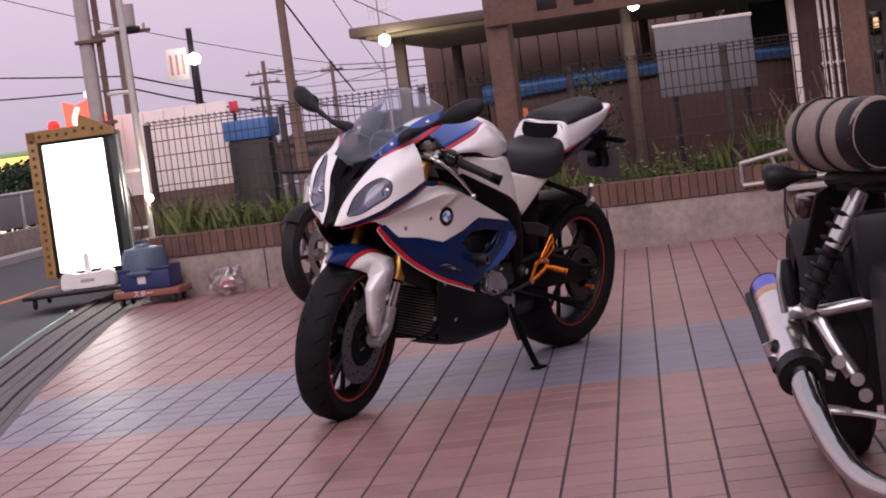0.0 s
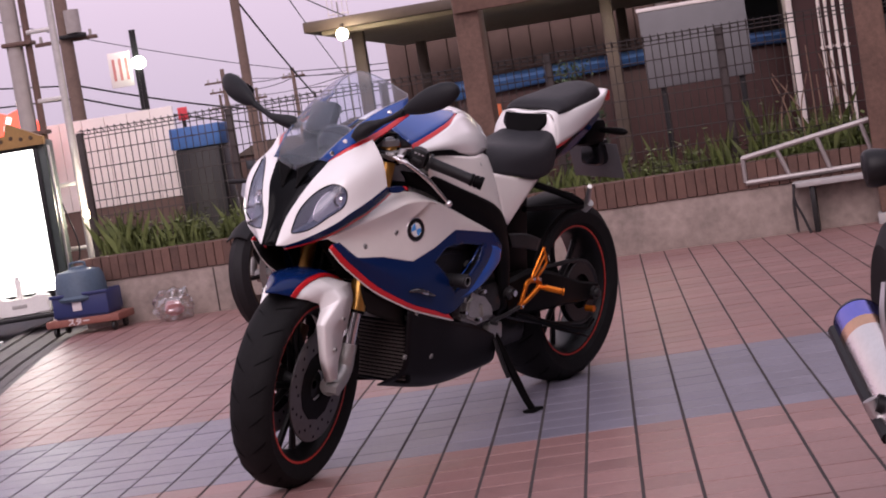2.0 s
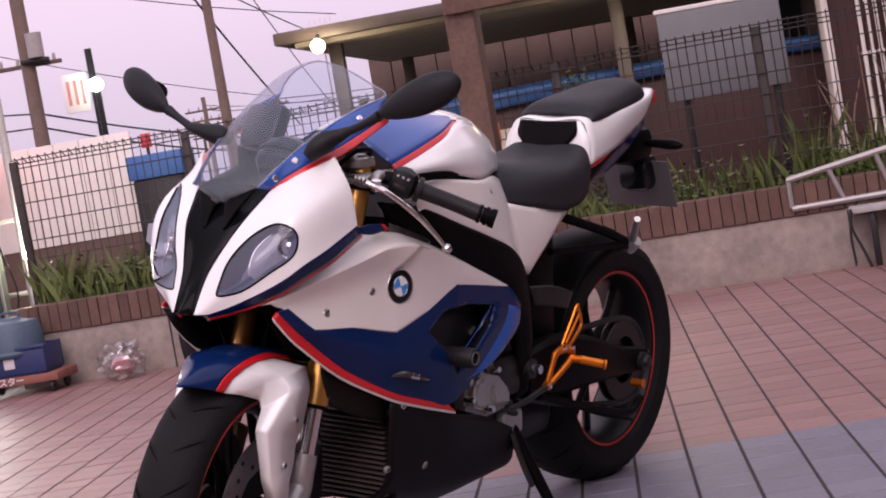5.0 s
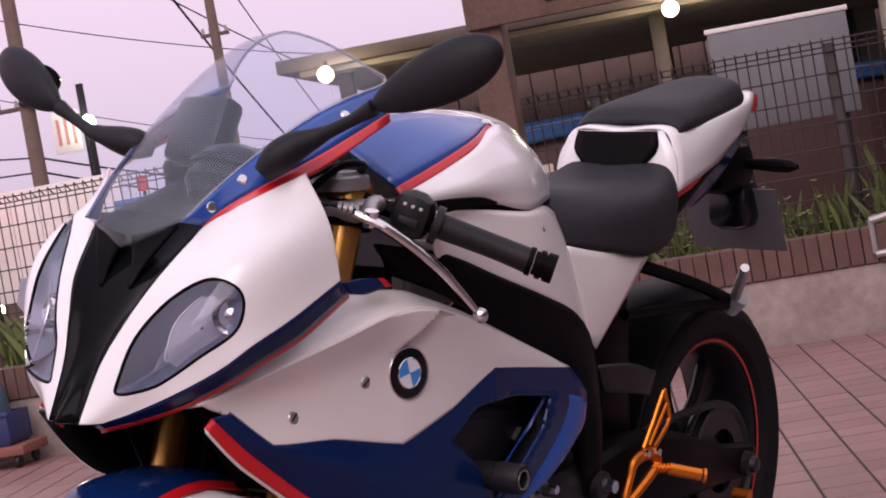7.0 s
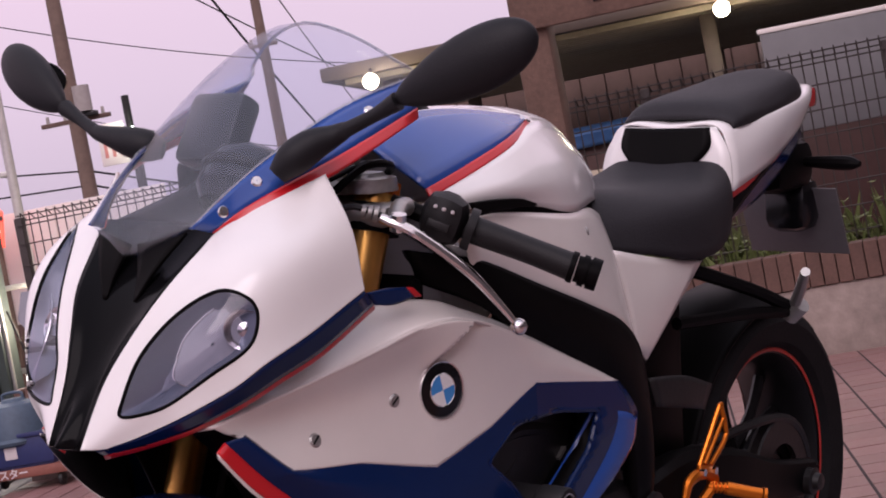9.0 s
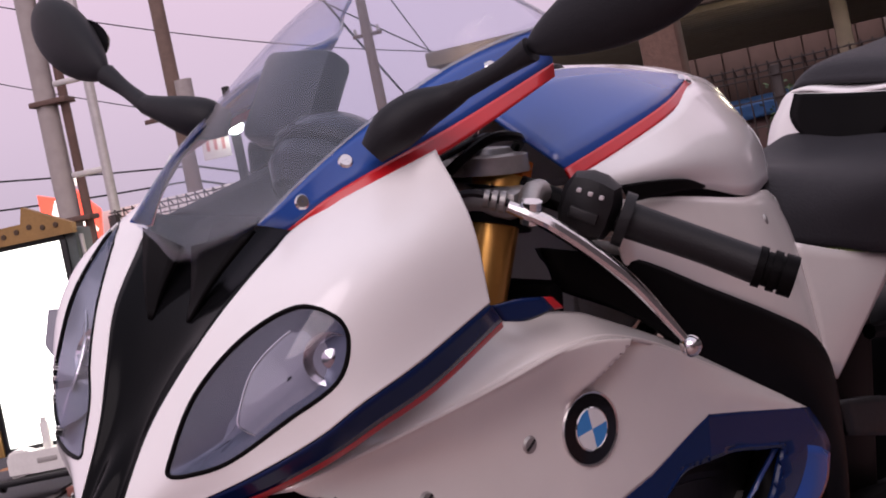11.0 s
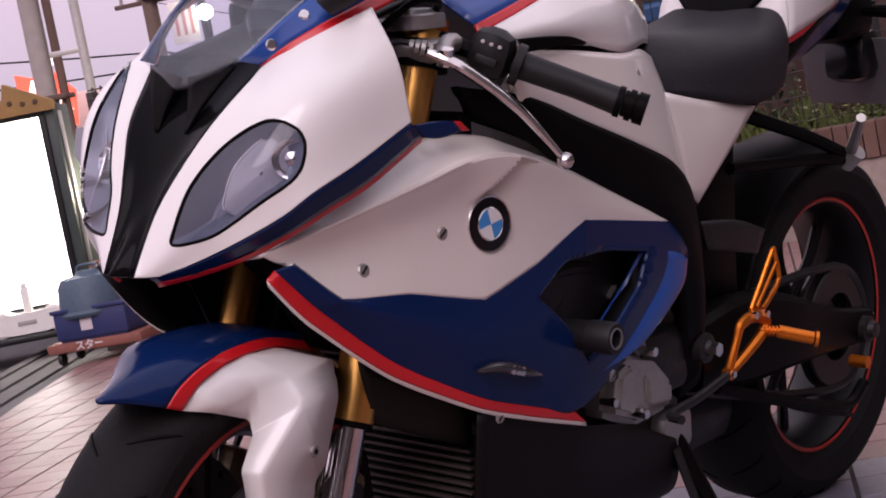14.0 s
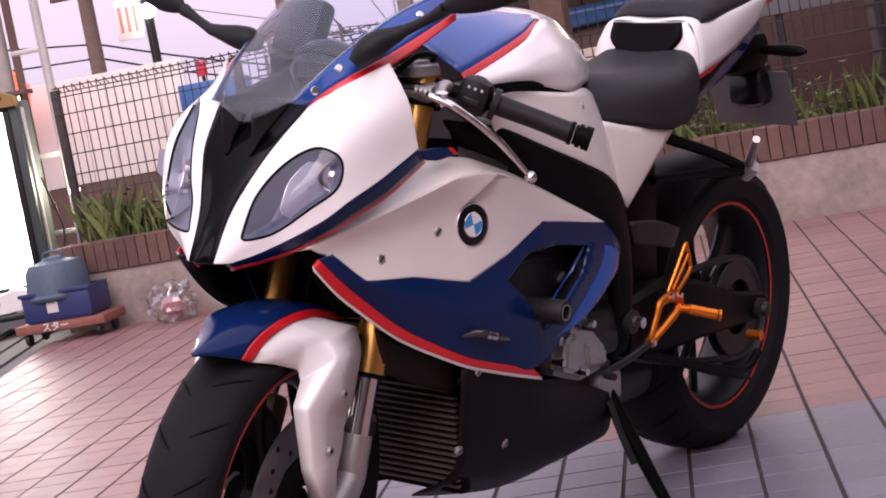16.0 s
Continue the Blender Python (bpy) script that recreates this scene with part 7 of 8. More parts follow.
# clip-on bars, grips and levers
for sy in (1, -1):
    bars = new("handlebar")
    bars.parent = bike
    tagged(bars, "clip-on handlebar with black grip and alloy lever")
    off = Vector((-0.015, 0.02, -0.01)) if sy < 0 else Vector()
    q = lambda x, y, z: Vector((x, sy * y, z)) + off
    part("clamp", rod(B(), q(1.098, 0.105, 0.885), q(1.088, 0.105, 0.918), 0.036, seg=20), SATIN_BLACK, bars)
    part("tube", rod(B(), q(1.085, 0.12, 0.925), q(0.985, 0.322, 0.833), 0.011), SATIN_BLACK, bars)
    part("grip", sweep(B(), [q(1.035, 0.215, 0.885), q(1.005, 0.275, 0.858), q(0.983, 0.322, 0.836)], [0.0175, 0.0165, 0.0175], 16), BLACK_PLASTIC, bars, "black rubber grip")
    for f, r in ((0.0, 0.0195), (0.22, 0.0165), (0.38, 0.0195), (0.56, 0.0165), (0.66, 0.0198)):
        part("bar_end", rod(B(), q(0.985, 0.318, 0.838).lerp(q(0.968, 0.348, 0.825), f), q(0.985, 0.318, 0.838).lerp(q(0.968, 0.348, 0.825), min(1, f + (0.36 if f > 0.6 else 0.2))), r, seg=20), SATIN_BLACK, bars, "ribbed black bar-end weight")
    part("switch_block", rounded_box(B(), (-0.026, -0.028, -0.034), (0.026, 0.028, 0.030), 0.021, Matrix.Translation(q(1.055, 0.188, 0.903)) @ pose(0, 0, 0, sy * -22, 0, sy * 25)), BLACK_PLASTIC, bars, "black switch block")
    for k in range(3):
        part("switch", rounded_box(B(), (0.022, -0.013 + 0.011 * k, 0.010), (0.0268, -0.0085 + 0.011 * k, 0.014), 0.001, Matrix.Translation(q(1.055, 0.188, 0.903)) @ pose(0, 0, 0, sy * -22, 0, sy * 25)), BARS, bars)
    part("button", rounded_box(B(), (0.020, -0.014, -0.014), (0.0285, 0.014, -0.003), 0.002, Matrix.Translation(q(1.055, 0.188, 0.903)) @ pose(0, 0, 0, sy * -22, 0, sy * 25)), DARK_METAL, bars, "grey push button")
    part("switch_collar", rod(B(), q(1.040, 0.208, 0.888), q(1.035, 0.216, 0.884), 0.026, seg=22), BLACK_PLASTIC, bars)
    for k in range(3):
        part("adjuster_ring", rod(B(), q(1.147, 0.160, 0.915).lerp(q(1.160, 0.140, 0.921), 0.3 * k), q(1.147, 0.160, 0.915).lerp(q(1.160, 0.140, 0.921), 0.3 * k + 0.2), 0.0105 - 0.001 * k, seg=16), SILVER_CAST, bars, "knurled silver cable adjuster")
    perch = part("lever_perch", sweep(B(), [q(1.082, 0.15, 0.917), q(1.105, 0.158, 0.917), q(1.135, 0.175, 0.905)], [0.012, 0.011, 0.010], 12), SILVER_CAST, bars, "silver lever perch")
    part("pivot_bolt", rod(B(), q(1.135, 0.178, 0.895), q(1.137, 0.182, 0.915), 0.010, seg=10), CHROME, perch)
    part("lever", sweep(B(), [q(1.150, 0.165, 0.912), q(1.128, 0.195, 0.893), q(1.098, 0.222, 0.862), q(1.075, 0.245, 0.832), q(1.058, 0.265, 0.800), q(1.046, 0.279, 0.776)], [0.008, 0.0105, 0.0105, 0.009, 0.007, 0.0055], 10, 5, 0.7), CHROME, bars, "polished alloy lever")
    part("lever_ball", lathe(B(), [(0.0005, -0.0105)] + [(0.0105 * math.sin(a), -0.0105 * math.cos(a)) for a in np.linspace(0.3, 2.84, 7)] + [(0.0005, 0.0105)], Matrix.Translation(q(1.044, 0.281, 0.772)), 16), CHROME, bars, "polished lever ball")
    part("cable", sweep(B(), [q(1.145, 0.163, 0.914), q(1.165, 0.13, 0.925), q(1.17, 0.08, 0.90), q(1.14, 0.04, 0.84)], 0.004, 6), CABLE, bars)
part("reservoir", lathe(B(), [(0.0005, 0.02), (0.022, 0.019), (0.024, 0.012), (0.023, -0.02), (0.0005, -0.022)], Matrix.Translation((1.14, -0.14, 0.955)), 20), SATIN_BLACK, bike, "black fluid reservoir")
part("stem_cap", lathe(B(), [(0.0005, 0.012), (0.020, 0.011), (0.024, 0.006), (0.036, 0.004), (0.038, -0.012)], Matrix.Translation((1.091, 0.100, 0.948)), 28), SILVER_CAST, bike, "round silver fork cap")
part("ignition_plate", rounded_box(B(), (1.05, -0.05, 0.935), (1.13, 0.10, 0.945), 0.004), SILVER_CAST, bike)

# mirrors
for sy in (1, -1):
    mir = new("mirror")
    mir.parent = bike
    tagged(mir, "black teardrop mirror on a slim stalk")
    y = lambda p: (p[0], sy * p[1], p[2])
    base = ((1.292, 0.136, 0.975), (1.280, 0.150, 0.992), (1.265, 0.166, 1.006), (1.250, 0.185, 1.015), (1.245, 0.20, 1.022)) if sy > 0 else ((1.228, 0.105, 0.998), (1.238, 0.122, 1.003), (1.244, 0.145, 1.009), (1.248, 0.175, 1.016), (1.247, 0.20, 1.021))
    part("foot", sweep(B(), [y(p) for p in base], [0.012, 0.020, 0.019, 0.013, 0.0095], 14), MIRROR_BLACK, mir, "black mirror foot")
    part("stalk", sweep(B(), [y(p) for p in ((1.248, 0.195, 1.019), (1.240, 0.235, 1.036), (1.236, 0.268, 1.052))], [0.009, 0.0078, 0.011], 12), MIRROR_BLACK, mir)
    bm = bmesh.new()
    bmesh.ops.create_uvsphere(bm, u_segments=32, v_segments=20, radius=1)
    along = Vector((-0.045, 0.150, 0.050)).normalized()
    up = Vector((0, -0.05, 0.15)).cross(Vector((1, 0, 0))).normalized()
    zed = (Vector((0, 0, 1)) - along * along.z).normalized()
    thick = along.cross(zed)
    for v in bm.verts:
        a, b, c = v.co.z, v.co.y, v.co.x
        taper = 0.80 + 0.20 * a if a > -0.2 else 0.76 * (1 + (a + 0.2) * 0.35)
        p = Vector((1.215, 0.345, 1.086)) + along * (0.088 * a) + zed * (0.043 * b * taper + 0.006 * a) + thick * (0.030 * c * taper)
        v.co = y(p)
    head = part("head", bm, MIRROR_BLACK, mir, "teardrop mirror housing", 60)
    bm = lathe(B(), [(0.0005, 0.001), (0.034, 0.0), (0.036, -0.004)], Matrix.Translation(y(Vector((1.204, 0.342, 1.086)))) @ pose(0, 0, 0, 0, -90, 0) @ Matrix.Diagonal((0.7, 1.35, 1, 1)), 24)
    part("glass", bm, shader("mirror_glass", (0.8, 0.8, 0.8), 0.02, 1.0), mir, "mirror glass")

# radiator, engine and exhaust
rad = new("radiator")
rad.parent = bike
tagged(rad, "dark finned radiator behind the front wheel")
part("core", rounded_box(B(), (1.055, -0.15, 0.23), (1.085, 0.15, 0.62), 0.01), SATIN_BLACK, rad)
for k in range(16):
    part("fin", rounded_box(B(), (1.083, -0.145, 0.245 + 0.011 * k), (1.092, 0.145, 0.249 + 0.011 * k), 0), RADIATOR, rad)
for k in range(14):
    part("fin", rounded_box(B(), (1.083, -0.145, 0.46 + 0.011 * k), (1.092, 0.145, 0.464 + 0.011 * k), 0), RADIATOR, rad)
part("frame_edge", rounded_box(B(), (1.078, -0.155, 0.425), (1.098, 0.155, 0.44), 0.004), SILVER_CAST, rad)
engine = new("engine")
engine.parent = bike
tagged(engine, "dark engine with silver alloy covers")
part("crankcase", rounded_box(B(), (0.56, -0.14, 0.24), (0.95, 0.14, 0.50), 0.04), DARK_METAL, engine)
part("cylinder_block", rounded_box(B(), (0.72, -0.16, 0.48), (0.98, 0.16, 0.70), 0.03), DARK_METAL, engine)
SIDEWAYS = Matrix(((1, 0, 0, 0), (0, 0, -1, 0), (0, 1, 0, 0), (0, 0, 0, 1)))


def casting(name, outline, y0, y1, soft, material, parent, label=""):
    """A cast boss with chamfered edges, facing sideways."""
    bm = prism(B(), outline, y1 - y0, Matrix.Translation((0, y1, 0)) @ SIDEWAYS)
    bmesh.ops.bevel(bm, geom=bm.edges[:], offset=soft, segments=2, affect="EDGES")
    return part(name, bm, material, parent, label, 25)


casting("gear_cover", [(0.837, 0.383), (0.826, 0.447), (0.775, 0.463), (0.713, 0.424), (0.661, 0.404), (0.661, 0.353), (0.754, 0.348)], 0.12, 0.178, 0.010, SILVER_CAST, engine, "angular silver cast side cover")
casting("cover_boss", [(0.832, 0.390), (0.820, 0.440), (0.785, 0.452), (0.762, 0.400), (0.788, 0.372)], 0.17, 0.196, 0.008, SILVER_CAST, engine)
casting("cover_boss", [(0.738, 0.420), (0.672, 0.396), (0.672, 0.364), (0.735, 0.372)], 0.17, 0.186, 0.006, SILVER_CAST, engine)
casting("cover_boss", [(0.775, 0.56), (0.742, 0.50), (0.700, 0.44), (0.720, 0.435), (0.768, 0.48), (0.80, 0.54)], 0.13, 0.172, 0.006, SILVER_CAST, engine)
part("sprocket_cover", rounded_box(B(), (0.60, 0.13, 0.37), (0.73, 0.175, 0.47), 0.02), DARK_METAL, engine)
for p in ((0.81, 0.195, 0.47), (0.735, 0.195, 0.455), (0.77, 0.2, 0.375), (0.83, 0.19, 0.405)):
    part("cover_bolt", rod(B(), (p[0], p[1] - 0.02, p[2]), (p[0], p[1] + 0.004, p[2]), 0.007, seg=6), CHROME, engine)
part("pivot_cap", lathe(B(), [(0.0005, 0.012), (0.008, 0.012), (0.012, 0.004), (0.022, 0.002), (0.024, -0.03)], Matrix.Translation((0.585, 0.190, 0.425)) @ pose(0, 0, 0, -90), 20), DARK_METAL, engine, "round swingarm pivot cap")
part("pivot_nut", rod(B(), (0.585, 0.195, 0.425), (0.585, 0.212, 0.425), 0.011, seg=6), CHROME, engine, "bright pivot nut")
part("exhaust_box", rounded_box(B(), (0.30, -0.13, 0.20), (0.60, 0.08, 0.31), 0.04), DARK_METAL, bike, "dark exhaust chamber under the engine")
part("silencer", sweep(B(), [(0.42, -0.12, 0.26), (0.30, -0.19, 0.32), (0.10, -0.22, 0.42), (0.02, -0.225, 0.46)], [0.035, 0.05, 0.055, 0.05], 16), DARK_METAL, bike, "dark stub silencer")

# swingarm, chain and shock
for sy in (1, -1):
    rows = []
    for x, z, h in ((0.56, 0.40, 0.055), (0.42, 0.395, 0.075), (0.26, 0.375, 0.062), (0.10, 0.340, 0.040), (-0.04, 0.320, 0.030)):
        yo, yi = sy * (0.165 if x > 0.2 else 0.150), sy * 0.118
        rows.append([(x, yi, z + h * 0.9), (x, (yi + yo) / 2, z + h), (x, yo, z + h * 0.8), (x, yo + sy * 0.004, z), (x, yo, z - h * 0.8), (x, (yi + yo) / 2, z - h), (x, yi, z - h * 0.9), (x, yi - sy * 0.002, z), (x, yi, z + h * 0.9)])
    part("swingarm", sheet(B(), rows, 4, 2), SATIN_BLACK, bike, "black cast swingarm")
    part("axle_nut", lathe(B(), [(0.0005, 0.018), (0.014, 0.016), (0.016, 0.006), (0.024, 0.004), (0.024, -0.01)], Matrix.Translation((0.0, sy * 0.160, 0.321)) @ pose(0, 0, 0, -90 * sy), 12), DARK_METAL, bike)
    part("adjuster", rounded_box(B(), (-0.055, sy * 0.135 - 0.012, 0.300), (-0.02, sy * 0.135 + 0.012, 0.342), 0.005), SILVER_CAST, bike)
part("paddock_bobbin", rod(B(), (0.045, 0.150, 0.275), (0.045, 0.182, 0.275), 0.011), ORANGE_GOLD, bike, "gold paddock bobbin")
part("sprocket", lathe(B(), [(0.06, 0.098), (0.105, 0.098), (0.108, 0.101), (0.105, 0.104), (0.06, 0.104), (0.06, 0.098)], Matrix.Translation((0, 0, 0.32)) @ pose(0, 0, 0, -90), 42), DARK_METAL, bike)
part("chain", sweep(B(), [(0.55, 0.101, 0.45), (0.30, 0.101, 0.44), (0.0, 0.101, 0.428), (-0.10, 0.101, 0.35), (-0.09, 0.101, 0.26), (0.0, 0.101, 0.212), (0.30, 0.101, 0.27), (0.55, 0.101, 0.345)], 0.008, 6), DARK_METAL, bike, "drive chain")
part("chain_guard", sheet(B(), [[(0.46, 0.10, 0.35), (0.25, 0.105, 0.255), (0.03, 0.105, 0.185)], [(0.46, 0.155, 0.34), (0.25, 0.155, 0.245), (0.03, 0.150, 0.175)]]), SATIN_BLACK, bike, thick=0.006)
part("torque_rod", sweep(B(), [(0.52, 0.165, 0.345), (0.28, 0.172, 0.262), (0.11, 0.172, 0.215), (0.035, 0.168, 0.235)], 0.010, 8), SATIN_BLACK, bike)
hug = []
for a in (20, 45, 70, 95, 120, 145):
    hug.append([(0.34 * math.cos(radians(a)), y, 0.32 + (0.34 - 0.03 * (abs(y) / 0.1) ** 2) * math.sin(radians(a))) for y in (-0.105, -0.05, 0, 0.05, 0.105)])
shell("hugger", hug[:4], SATIN_BLACK, "black rear hugger", both=False)
part("shock", sweep(B(), [(0.50, 0.0, 0.42), (0.47, 0.0, 0.55), (0.44, 0.0, 0.70)], 0.035, 14), DARK_METAL, bike)
part("inner_guard", rounded_box(B(), (0.33, -0.11, 0.42), (0.52, 0.11, 0.74), 0.03), SATIN_BLACK, bike)
part("linkage_cover", sheet(B(), [[(0.52, 0.15, 0.60), (0.42, 0.152, 0.585), (0.33, 0.15, 0.555)], [(0.51, 0.155, 0.555), (0.42, 0.157, 0.535), (0.36, 0.152, 0.52)]]), DARK_METAL, bike, thick=0.006)

# gold rearset
rearset = new("rearset")
rearset.parent = bike
tagged(rearset, "orange-gold machined footrest plate with peg")
heel = [(0.453, 0.190, 0.455), (0.417, 0.190, 0.495), (0.383, 0.190, 0.534), (0.377, 0.190, 0.528), (0.364, 0.190, 0.487), (0.390, 0.191, 0.466), (0.420, 0.191, 0.449)]
part("heel_guard", sweep(B(), heel, 0.0042, 8, 2), ORANGE_GOLD, rearset, "cut-out heel guard")
part("heel_rib", rod(B(), (0.372, 0.190, 0.512), (0.437, 0.191, 0.455), 0.0036, seg=8), ORANGE_GOLD, rearset)
part("heel_foot", rounded_box(B(), (-0.021, -0.004, -0.007), (0.021, 0.004, 0.007), 0.003, Matrix.Translation((0.437, 0.191, 0.447)) @ pose(0, 0, 0, 0, -10, 0)), ORANGE_GOLD, rearset)
part("mount_ring", sweep(B(), [(0.512, 0.184, 0.375), (0.492, 0.187, 0.416), (0.480, 0.188, 0.437), (0.445, 0.190, 0.443), (0.412, 0.190, 0.430), (0.420, 0.190, 0.412), (0.463, 0.188, 0.390), (0.512, 0.184, 0.368)], [0.007, 0.006, 0.008, 0.010, 0.010, 0.009, 0.008, 0.007], 8, 4), ORANGE_GOLD, rearset, "open gold mounting plate")
part("mount_tip", rod(B(), (0.516, 0.178, 0.369), (0.516, 0.192, 0.369), 0.009, seg=14), ORANGE_GOLD, rearset)
part("foot_peg", sweep(B(), [(0.404, 0.208, 0.412), (0.385, 0.231, 0.404), (0.370, 0.249, 0.398)], [0.0105, 0.0105, 0.0105], 14), ORANGE_GOLD, rearset, "knurled gold foot peg")
part("peg_end", rod(B(), (0.368, 0.251, 0.397), (0.365, 0.255, 0.396), 0.0125, seg=16), ORANGE_GOLD, rearset)
part("peg_neck", rod(B(), (0.425, 0.188, 0.416), (0.404, 0.209, 0.412), 0.006, seg=10), ORANGE_GOLD, rearset)
for t in np.linspace(0.0, 1.0, 4):
    p0 = Vector((0.420, 0.192, 0.415)).lerp(Vector((0.407, 0.205, 0.4125)), t)
    part("spring_turn", rod(B(), p0, p0 + Vector((-0.0018, 0.0018, -0.0003)), 0.0092, seg=14), ORANGE_GOLD, rearset)
part("gear_lever", sweep(B(), [(0.53, 0.19, 0.37), (0.62, 0.195, 0.36), (0.70, 0.198, 0.355), (0.715, 0.225, 0.355)], 0.007, 8), DARK_METAL, bike, "gear lever")
for p in ((0.455, 0.196, 0.447), (0.420, 0.196, 0.442), (0.516, 0.190, 0.369)):
    part("plate_bolt", rod(B(), (p[0], p[1] - 0.004, p[2]), (p[0], p[1] + 0.006, p[2]), 0.006, seg=6), CHROME, rearset)

# side stand
stand = new("side_stand")
stand.parent = bike
tagged(stand, "black side stand with spring")
part("pivot", rounded_box(B(), (0.585, 0.10, 0.275), (0.665, 0.165, 0.335), 0.012), SILVER_CAST, stand)
part("leg", sweep(B(), [(0.625, 0.150, 0.300), (0.598, 0.190, 0.20), (0.570, 0.232, 0.095), (0.557, 0.252, 0.052)], [0.015, 0.014, 0.012, 0.011], 10), SATIN_BLACK, stand)
part("foot", rounded_box(B(), (-0.032, -0.02, -0.005), (0.032, 0.02, 0.005), 0.004, Matrix.Translation((0.556, 0.256, 0.0505)) @ pose(0, 0, 0, 10)), SATIN_BLACK, stand)
part("spring", sweep(B(), [(0.640, 0.165, 0.285), (0.625, 0.185, 0.21), (0.612, 0.200, 0.16)], 0.007, 8), DARK_METAL, stand, "dark stand spring")

# frame slider, indicator, roundel and fasteners on the fairing
slider = new("frame_slider")
slider.parent = bike
tagged(slider, "black plastic crash bobbin")
part("bobbin", lathe(B(), [(0.019, -0.10), (0.020, -0.04), (0.0215, -0.038), (0.0215, -0.004), (0.0195, 0.0), (0.0125, 0.0), (0.0115, -0.012), (0.0005, -0.012)], Matrix.Translation((0.930, 0.266, 0.525)) @ pose(0, 0, 0, -90), 28), BLACK_PLASTIC, slider)
part("cap", lathe(B(), [(0.0122, -0.002), (0.0125, 0.001), (0.0140, 0.001), (0.0142, -0.002)], Matrix.Translation((0.930, 0.266, 0.525)) @ pose(0, 0, 0, -90), 28), ALLOY, slider, "thin alloy end ring")
bobR = part("frame_slider_bobbin", sweep(B(), [(0.985, -0.175, 0.560), (0.965, -0.205, 0.548), (0.940, -0.245, 0.537)], [0.019, 0.021, 0.020], 14), BLACK_PLASTIC, bike)
for sy in (1, -1):
    pts = [laid(side_tree, p, 0.006)[0] for p in ((1.140, 0.2, 0.527), (1.112, 0.205, 0.526), (1.075, 0.205, 0.515), (1.045, 0.205, 0.503), (1.020, 0.205, 0.494))]
    part("indicator", sweep(B(), [(p.x, sy * p.y, p.z) for p in pts], [0.003, 0.010, 0.012, 0.009, 0.003], 12, 5, 0.7), LENS_SMOKE, bike, "flush clear-lens front indicator")
    for k in (0.35, 0.5, 0.62):
        p = pts[1].lerp(pts[3], k)
        part("indicator_bulb", lathe(B(), [(0.0005, 0.012), (0.006, 0.011), (0.007, 0.0)], Matrix.Translation((p.x, sy * p.y, p.z)) @ pose(0, 0, 0, -90 * sy), 10), CHROME, bike)


def dot(p, tree, r, material, name="fastener", parent=None, lift=0.0, h=0.004, sy=1):
    q, n = laid(tree, p, lift)
    if sy < 0:
        q, n = Vector((q.x, -q.y, q.z)), Vector((n.x, -n.y, n.z))
    m = Matrix.Translation(q) @ n.to_track_quat("Z", "Y").to_matrix().to_4x4()
    return part(name, lathe(B(), [(0.0005, h), (r * 0.75, h), (r, h * 0.5), (r, -0.002)], m, 16), material, parent or bike), m


for sy in (1, -1):
    for p in ((1.176, 0.19, 0.701), (1.290, 0.165, 0.676), (1.08, 0.18, 0.462), (0.839, 0.2, 0.43), (1.135, 0.17, 0.33), (0.99, 0.17, 0.30)):
        ob, m = dot(p, side_tree, 0.0085, SILVER_CAST, sy=sy)
        part("slot", rounded_box(B(), (-0.0065, -0.0012, 0.003), (0.0065, 0.0012, 0.0048), 0, m @ pose(0, 0, 0, 0, 0, 40)), DARK_METAL, ob)
    surround = skin_tree([[S_EDGE, R_TOP, R_LOW]])
    for p in ((1.315, 0.125, 0.970), (1.350, 0.105, 0.940), (1.13, 0.14, 1.035)):
        dot(p, surround, 0.007, CHROME, sy=sy)
    dot((0.745, 0.1, 0.998), tank_tree, 0.008, CHROME, sy=sy)
    dot((0.742, 0.19, 0.846), skin_tree([COVER]), 0.006, SILVER_CAST, sy=sy)
    part("spar_bolt", rod(B(), (0.735, sy * 0.186, 0.717), (0.735, sy * 0.203, 0.717), 0.008, seg=10), SILVER_CAST, bike)
    q, n = laid(side_tree, (1.092, 0.195, 0.698), 0.002)
    n = (n + Vector((0.1, 0.3, 0))).normalized()
    if sy < 0:
        q, n = Vector((q.x, -q.y, q.z)), Vector((n.x, -n.y, n.z))
    m = Matrix.Translation(q) @ n.to_track_quat("Z", "Y").to_matrix().to_4x4()
    badge = part("roundel", lathe(B(), [(0.0005, 0.003), (0.030, 0.0032), (0.0335, 0.002), (0.034, -0.003)], m, 36), BLACK_GLOSS, bike, "round black-rimmed badge")
    part("badge_ring", lathe(B(), [(0.033, 0.0022), (0.0348, 0.003), (0.036, 0.0), (0.036, -0.003)], m, 36), CHROME, badge)
    part("badge_inner_ring", lathe(B(), [(0.0188, 0.0034), (0.0198, 0.0042), (0.0208, 0.0034)], m, 36), CHROME, badge)
    for k in range(4):
        bm = B()
        arc = [(0, 0)] + [(0.0188 * math.cos(a), 0.0188 * math.sin(a)) for a in np.linspace(k * math.pi / 2, (k + 1) * math.pi / 2, 9)]
        prism(bm, arc, 0.0012, m @ pose(0, 0, 0.0028, 0, 0, 12 * sy))
        part("quarter", bm, EMBLEM_BLUE if k % 2 else EMBLEM_WHITE, badge, smooth=0)


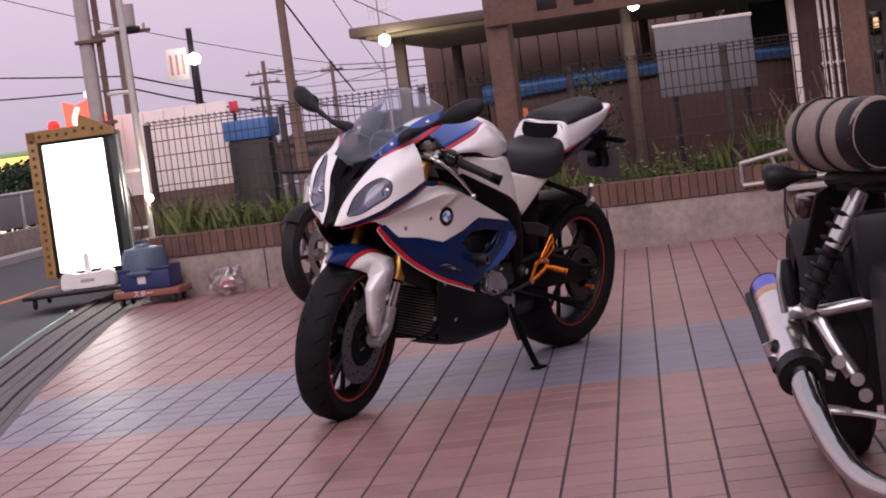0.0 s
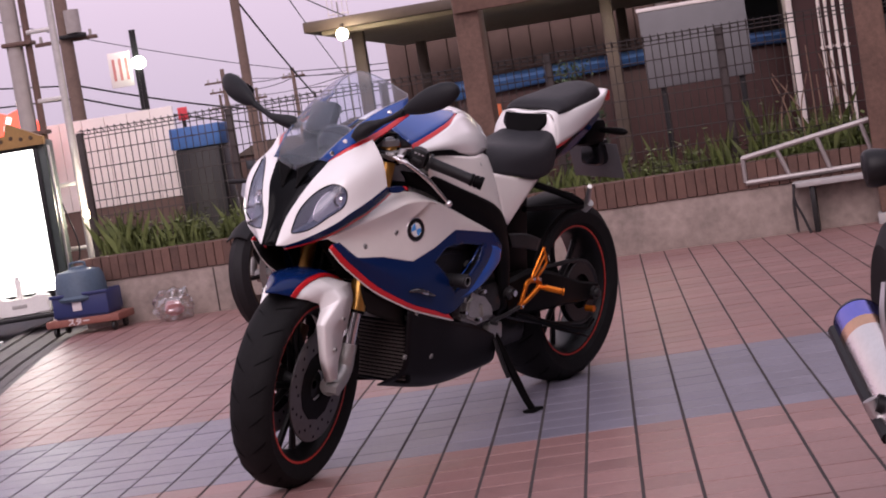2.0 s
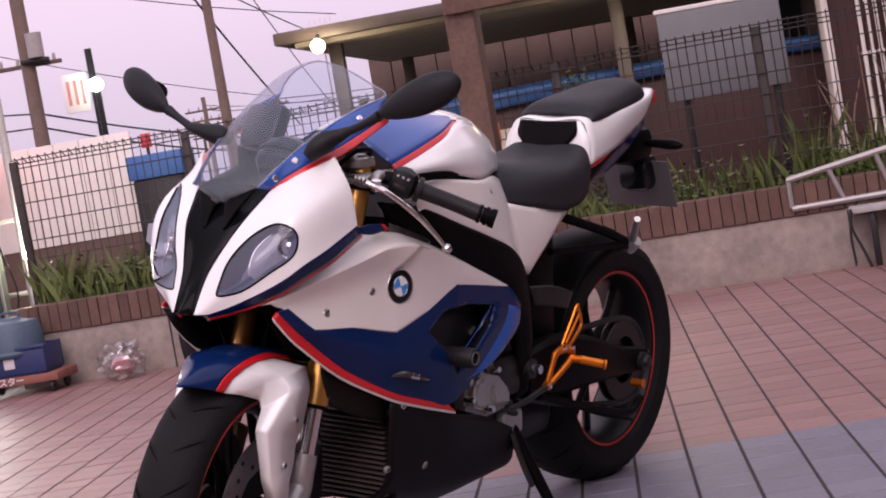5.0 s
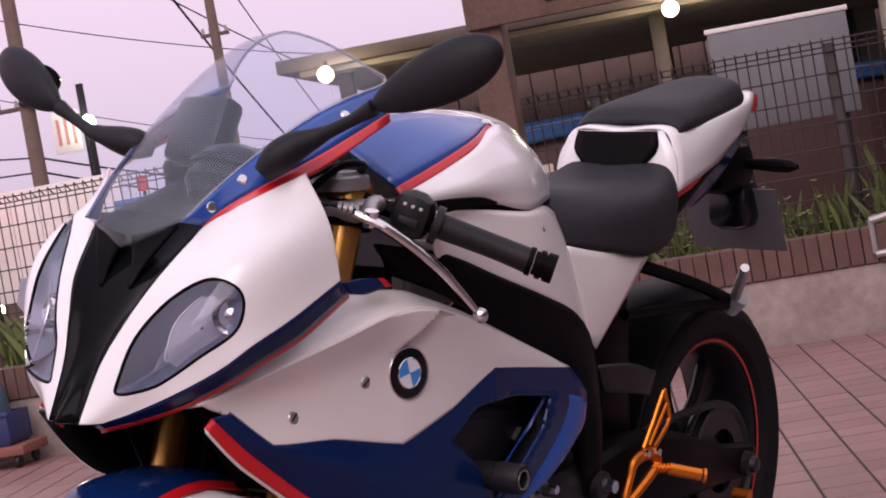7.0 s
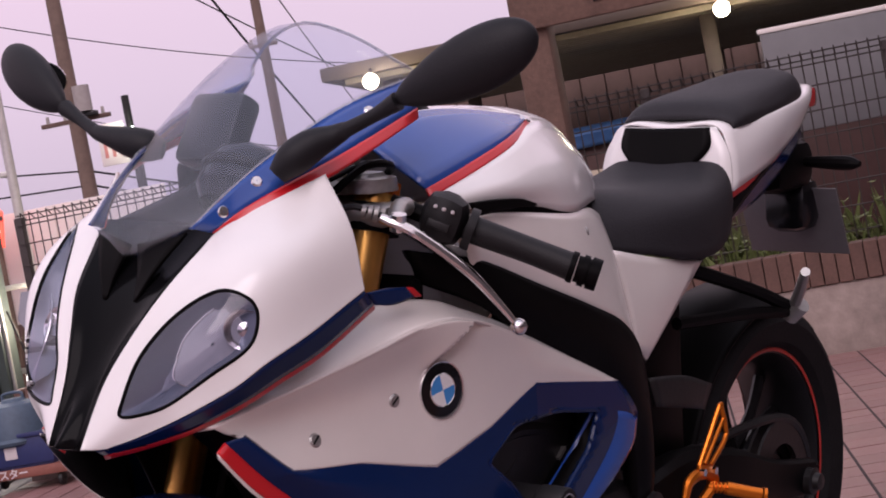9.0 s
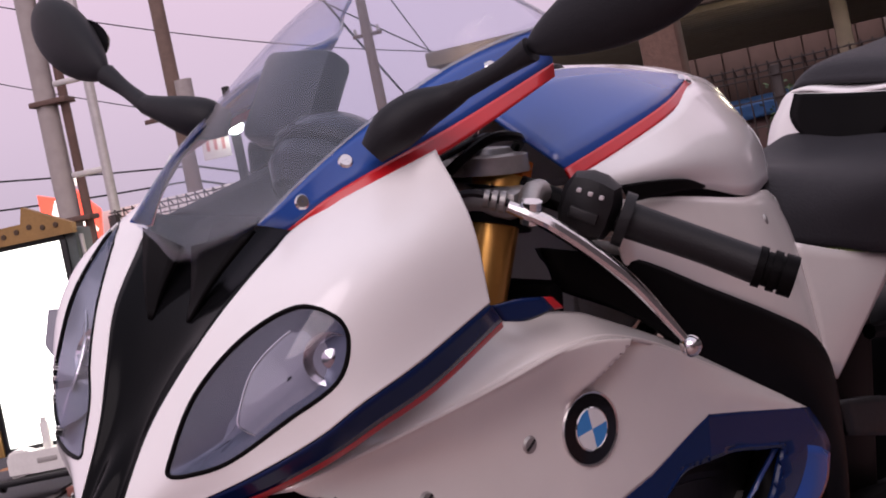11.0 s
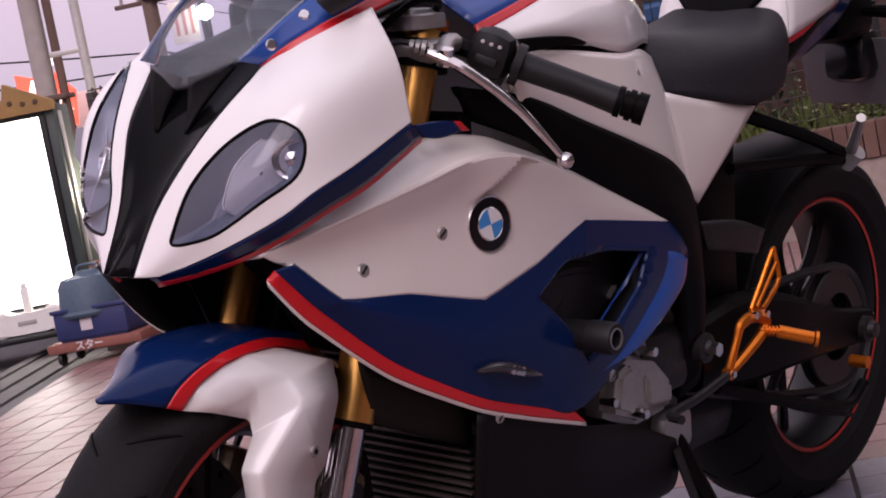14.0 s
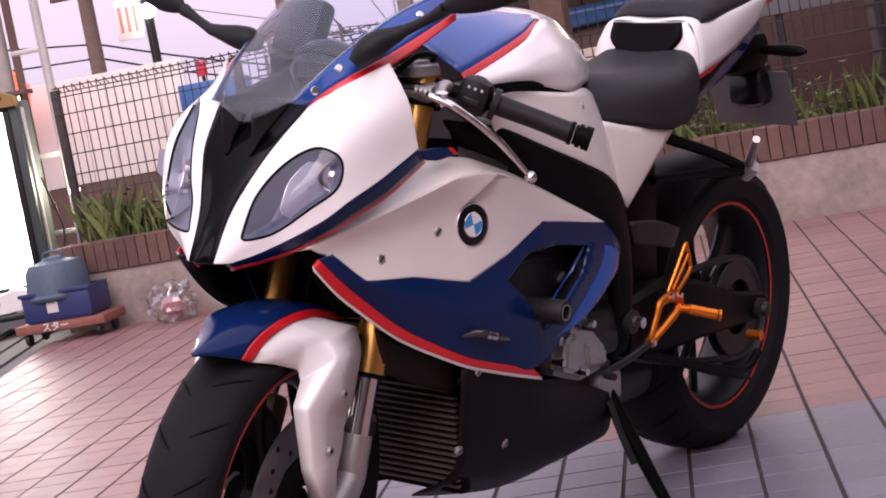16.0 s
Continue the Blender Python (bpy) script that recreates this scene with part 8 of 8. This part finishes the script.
# ---- bricks of the coping and tiles of the forecourt ----
brick_mesh = mesh_of(rounded_box(B(), (0, -0.012, 0), (0.0548, 0.14, BRICK_H), 0.004), "brick", 0)
brick_mesh.materials.append(BRICK)
rnd = random.Random(8)
k = 0
u = WALL_END
while u < 0.98:
    o = part("brick", brick_mesh, None, wall_north)
    o.matrix_world = WALL @ pose(u, rnd.uniform(-0.003, 0.003), WALL_H + 0.001, 0, rnd.uniform(-0.6, 0.6), 0)
    u += 0.0585

P = 0.14
JX, JY = 0.0085, 0.006  # wide joints run away from the camera, narrow ones across


def in_band(y):
    return 0.07 <= y < 0.07 + 9 * P


def clip_left(poly):
    """Cut a tile by the slanting left edge of the forecourt."""
    out = []
    f = [p[0] - edge_x(p[1]) - 0.003 for p in poly]
    for i in range(len(poly)):
        j = (i + 1) % len(poly)
        if f[i] >= 0:
            out.append(poly[i])
        if (f[i] >= 0) != (f[j] >= 0):
            t = f[i] / (f[i] - f[j])
            out.append((poly[i][0] + t * (poly[j][0] - poly[i][0]), poly[i][1] + t * (poly[j][1] - poly[i][1])))
    return out


tile_mesh = {}
for key, mat in ((True, TILE_BLUE), (False, TILE_PINK)):
    tile_mesh[key] = mesh_of(rounded_box(B(), (JX / 2, JY / 2, -0.012), (P - JX / 2, P - JY / 2, 0.0), 0.0012), "tile", 0)
    tile_mesh[key].materials.append(mat)
many = {True: ([], []), False: ([], [])}
rnd = random.Random(5)
wall_line = lambda x: 5.28 - 0.1584 * (x - 0.6) - 0.002
for i in range(-24, 22):
    for j in range(-46, 48):
        x, y = i * P, j * P + 0.07
        if y > wall_line(x) and x < 1.5 or x > 1.5 and y > 5.1:
            continue
        blue = in_band(y + P / 2)
        near = -9 <= i < 7 and -7 <= j < 12 and (x + 0.15) > edge_x(y) + 0.2
        if near:
            o = part("tile", tile_mesh[blue], None, forecourt)
            o.location = (x, y, rnd.uniform(-0.0006, 0.0006))
            continue
        poly = [(x + JX / 2, y + JY / 2), (x + P - JX / 2, y + JY / 2), (x + P - JX / 2, y + P - JY / 2), (x + JX / 2, y + P - JY / 2)]
        poly = clip_left(poly)
        if len(poly) < 3:
            continue
        vs, fs = many[blue]
        z, n, base = rnd.uniform(-0.0006, 0.0006), len(poly), len(vs)
        vs += [(*p, z) for p in poly] + [(*p, -0.01) for p in poly]
        fs.append(tuple(range(base, base + n)))
        fs += [(base + a, base + n + a, base + n + (a + 1) % n, base + (a + 1) % n) for a in range(n)]
for blue, (vs, fs) in many.items():
    me = bpy.data.meshes.new("tiles")
    me.from_pydata(vs, [], fs)
    tagged(part("tiles", me, TILE_BLUE_MANY if blue else TILE_PINK_MANY, forecourt), kind="stuff")
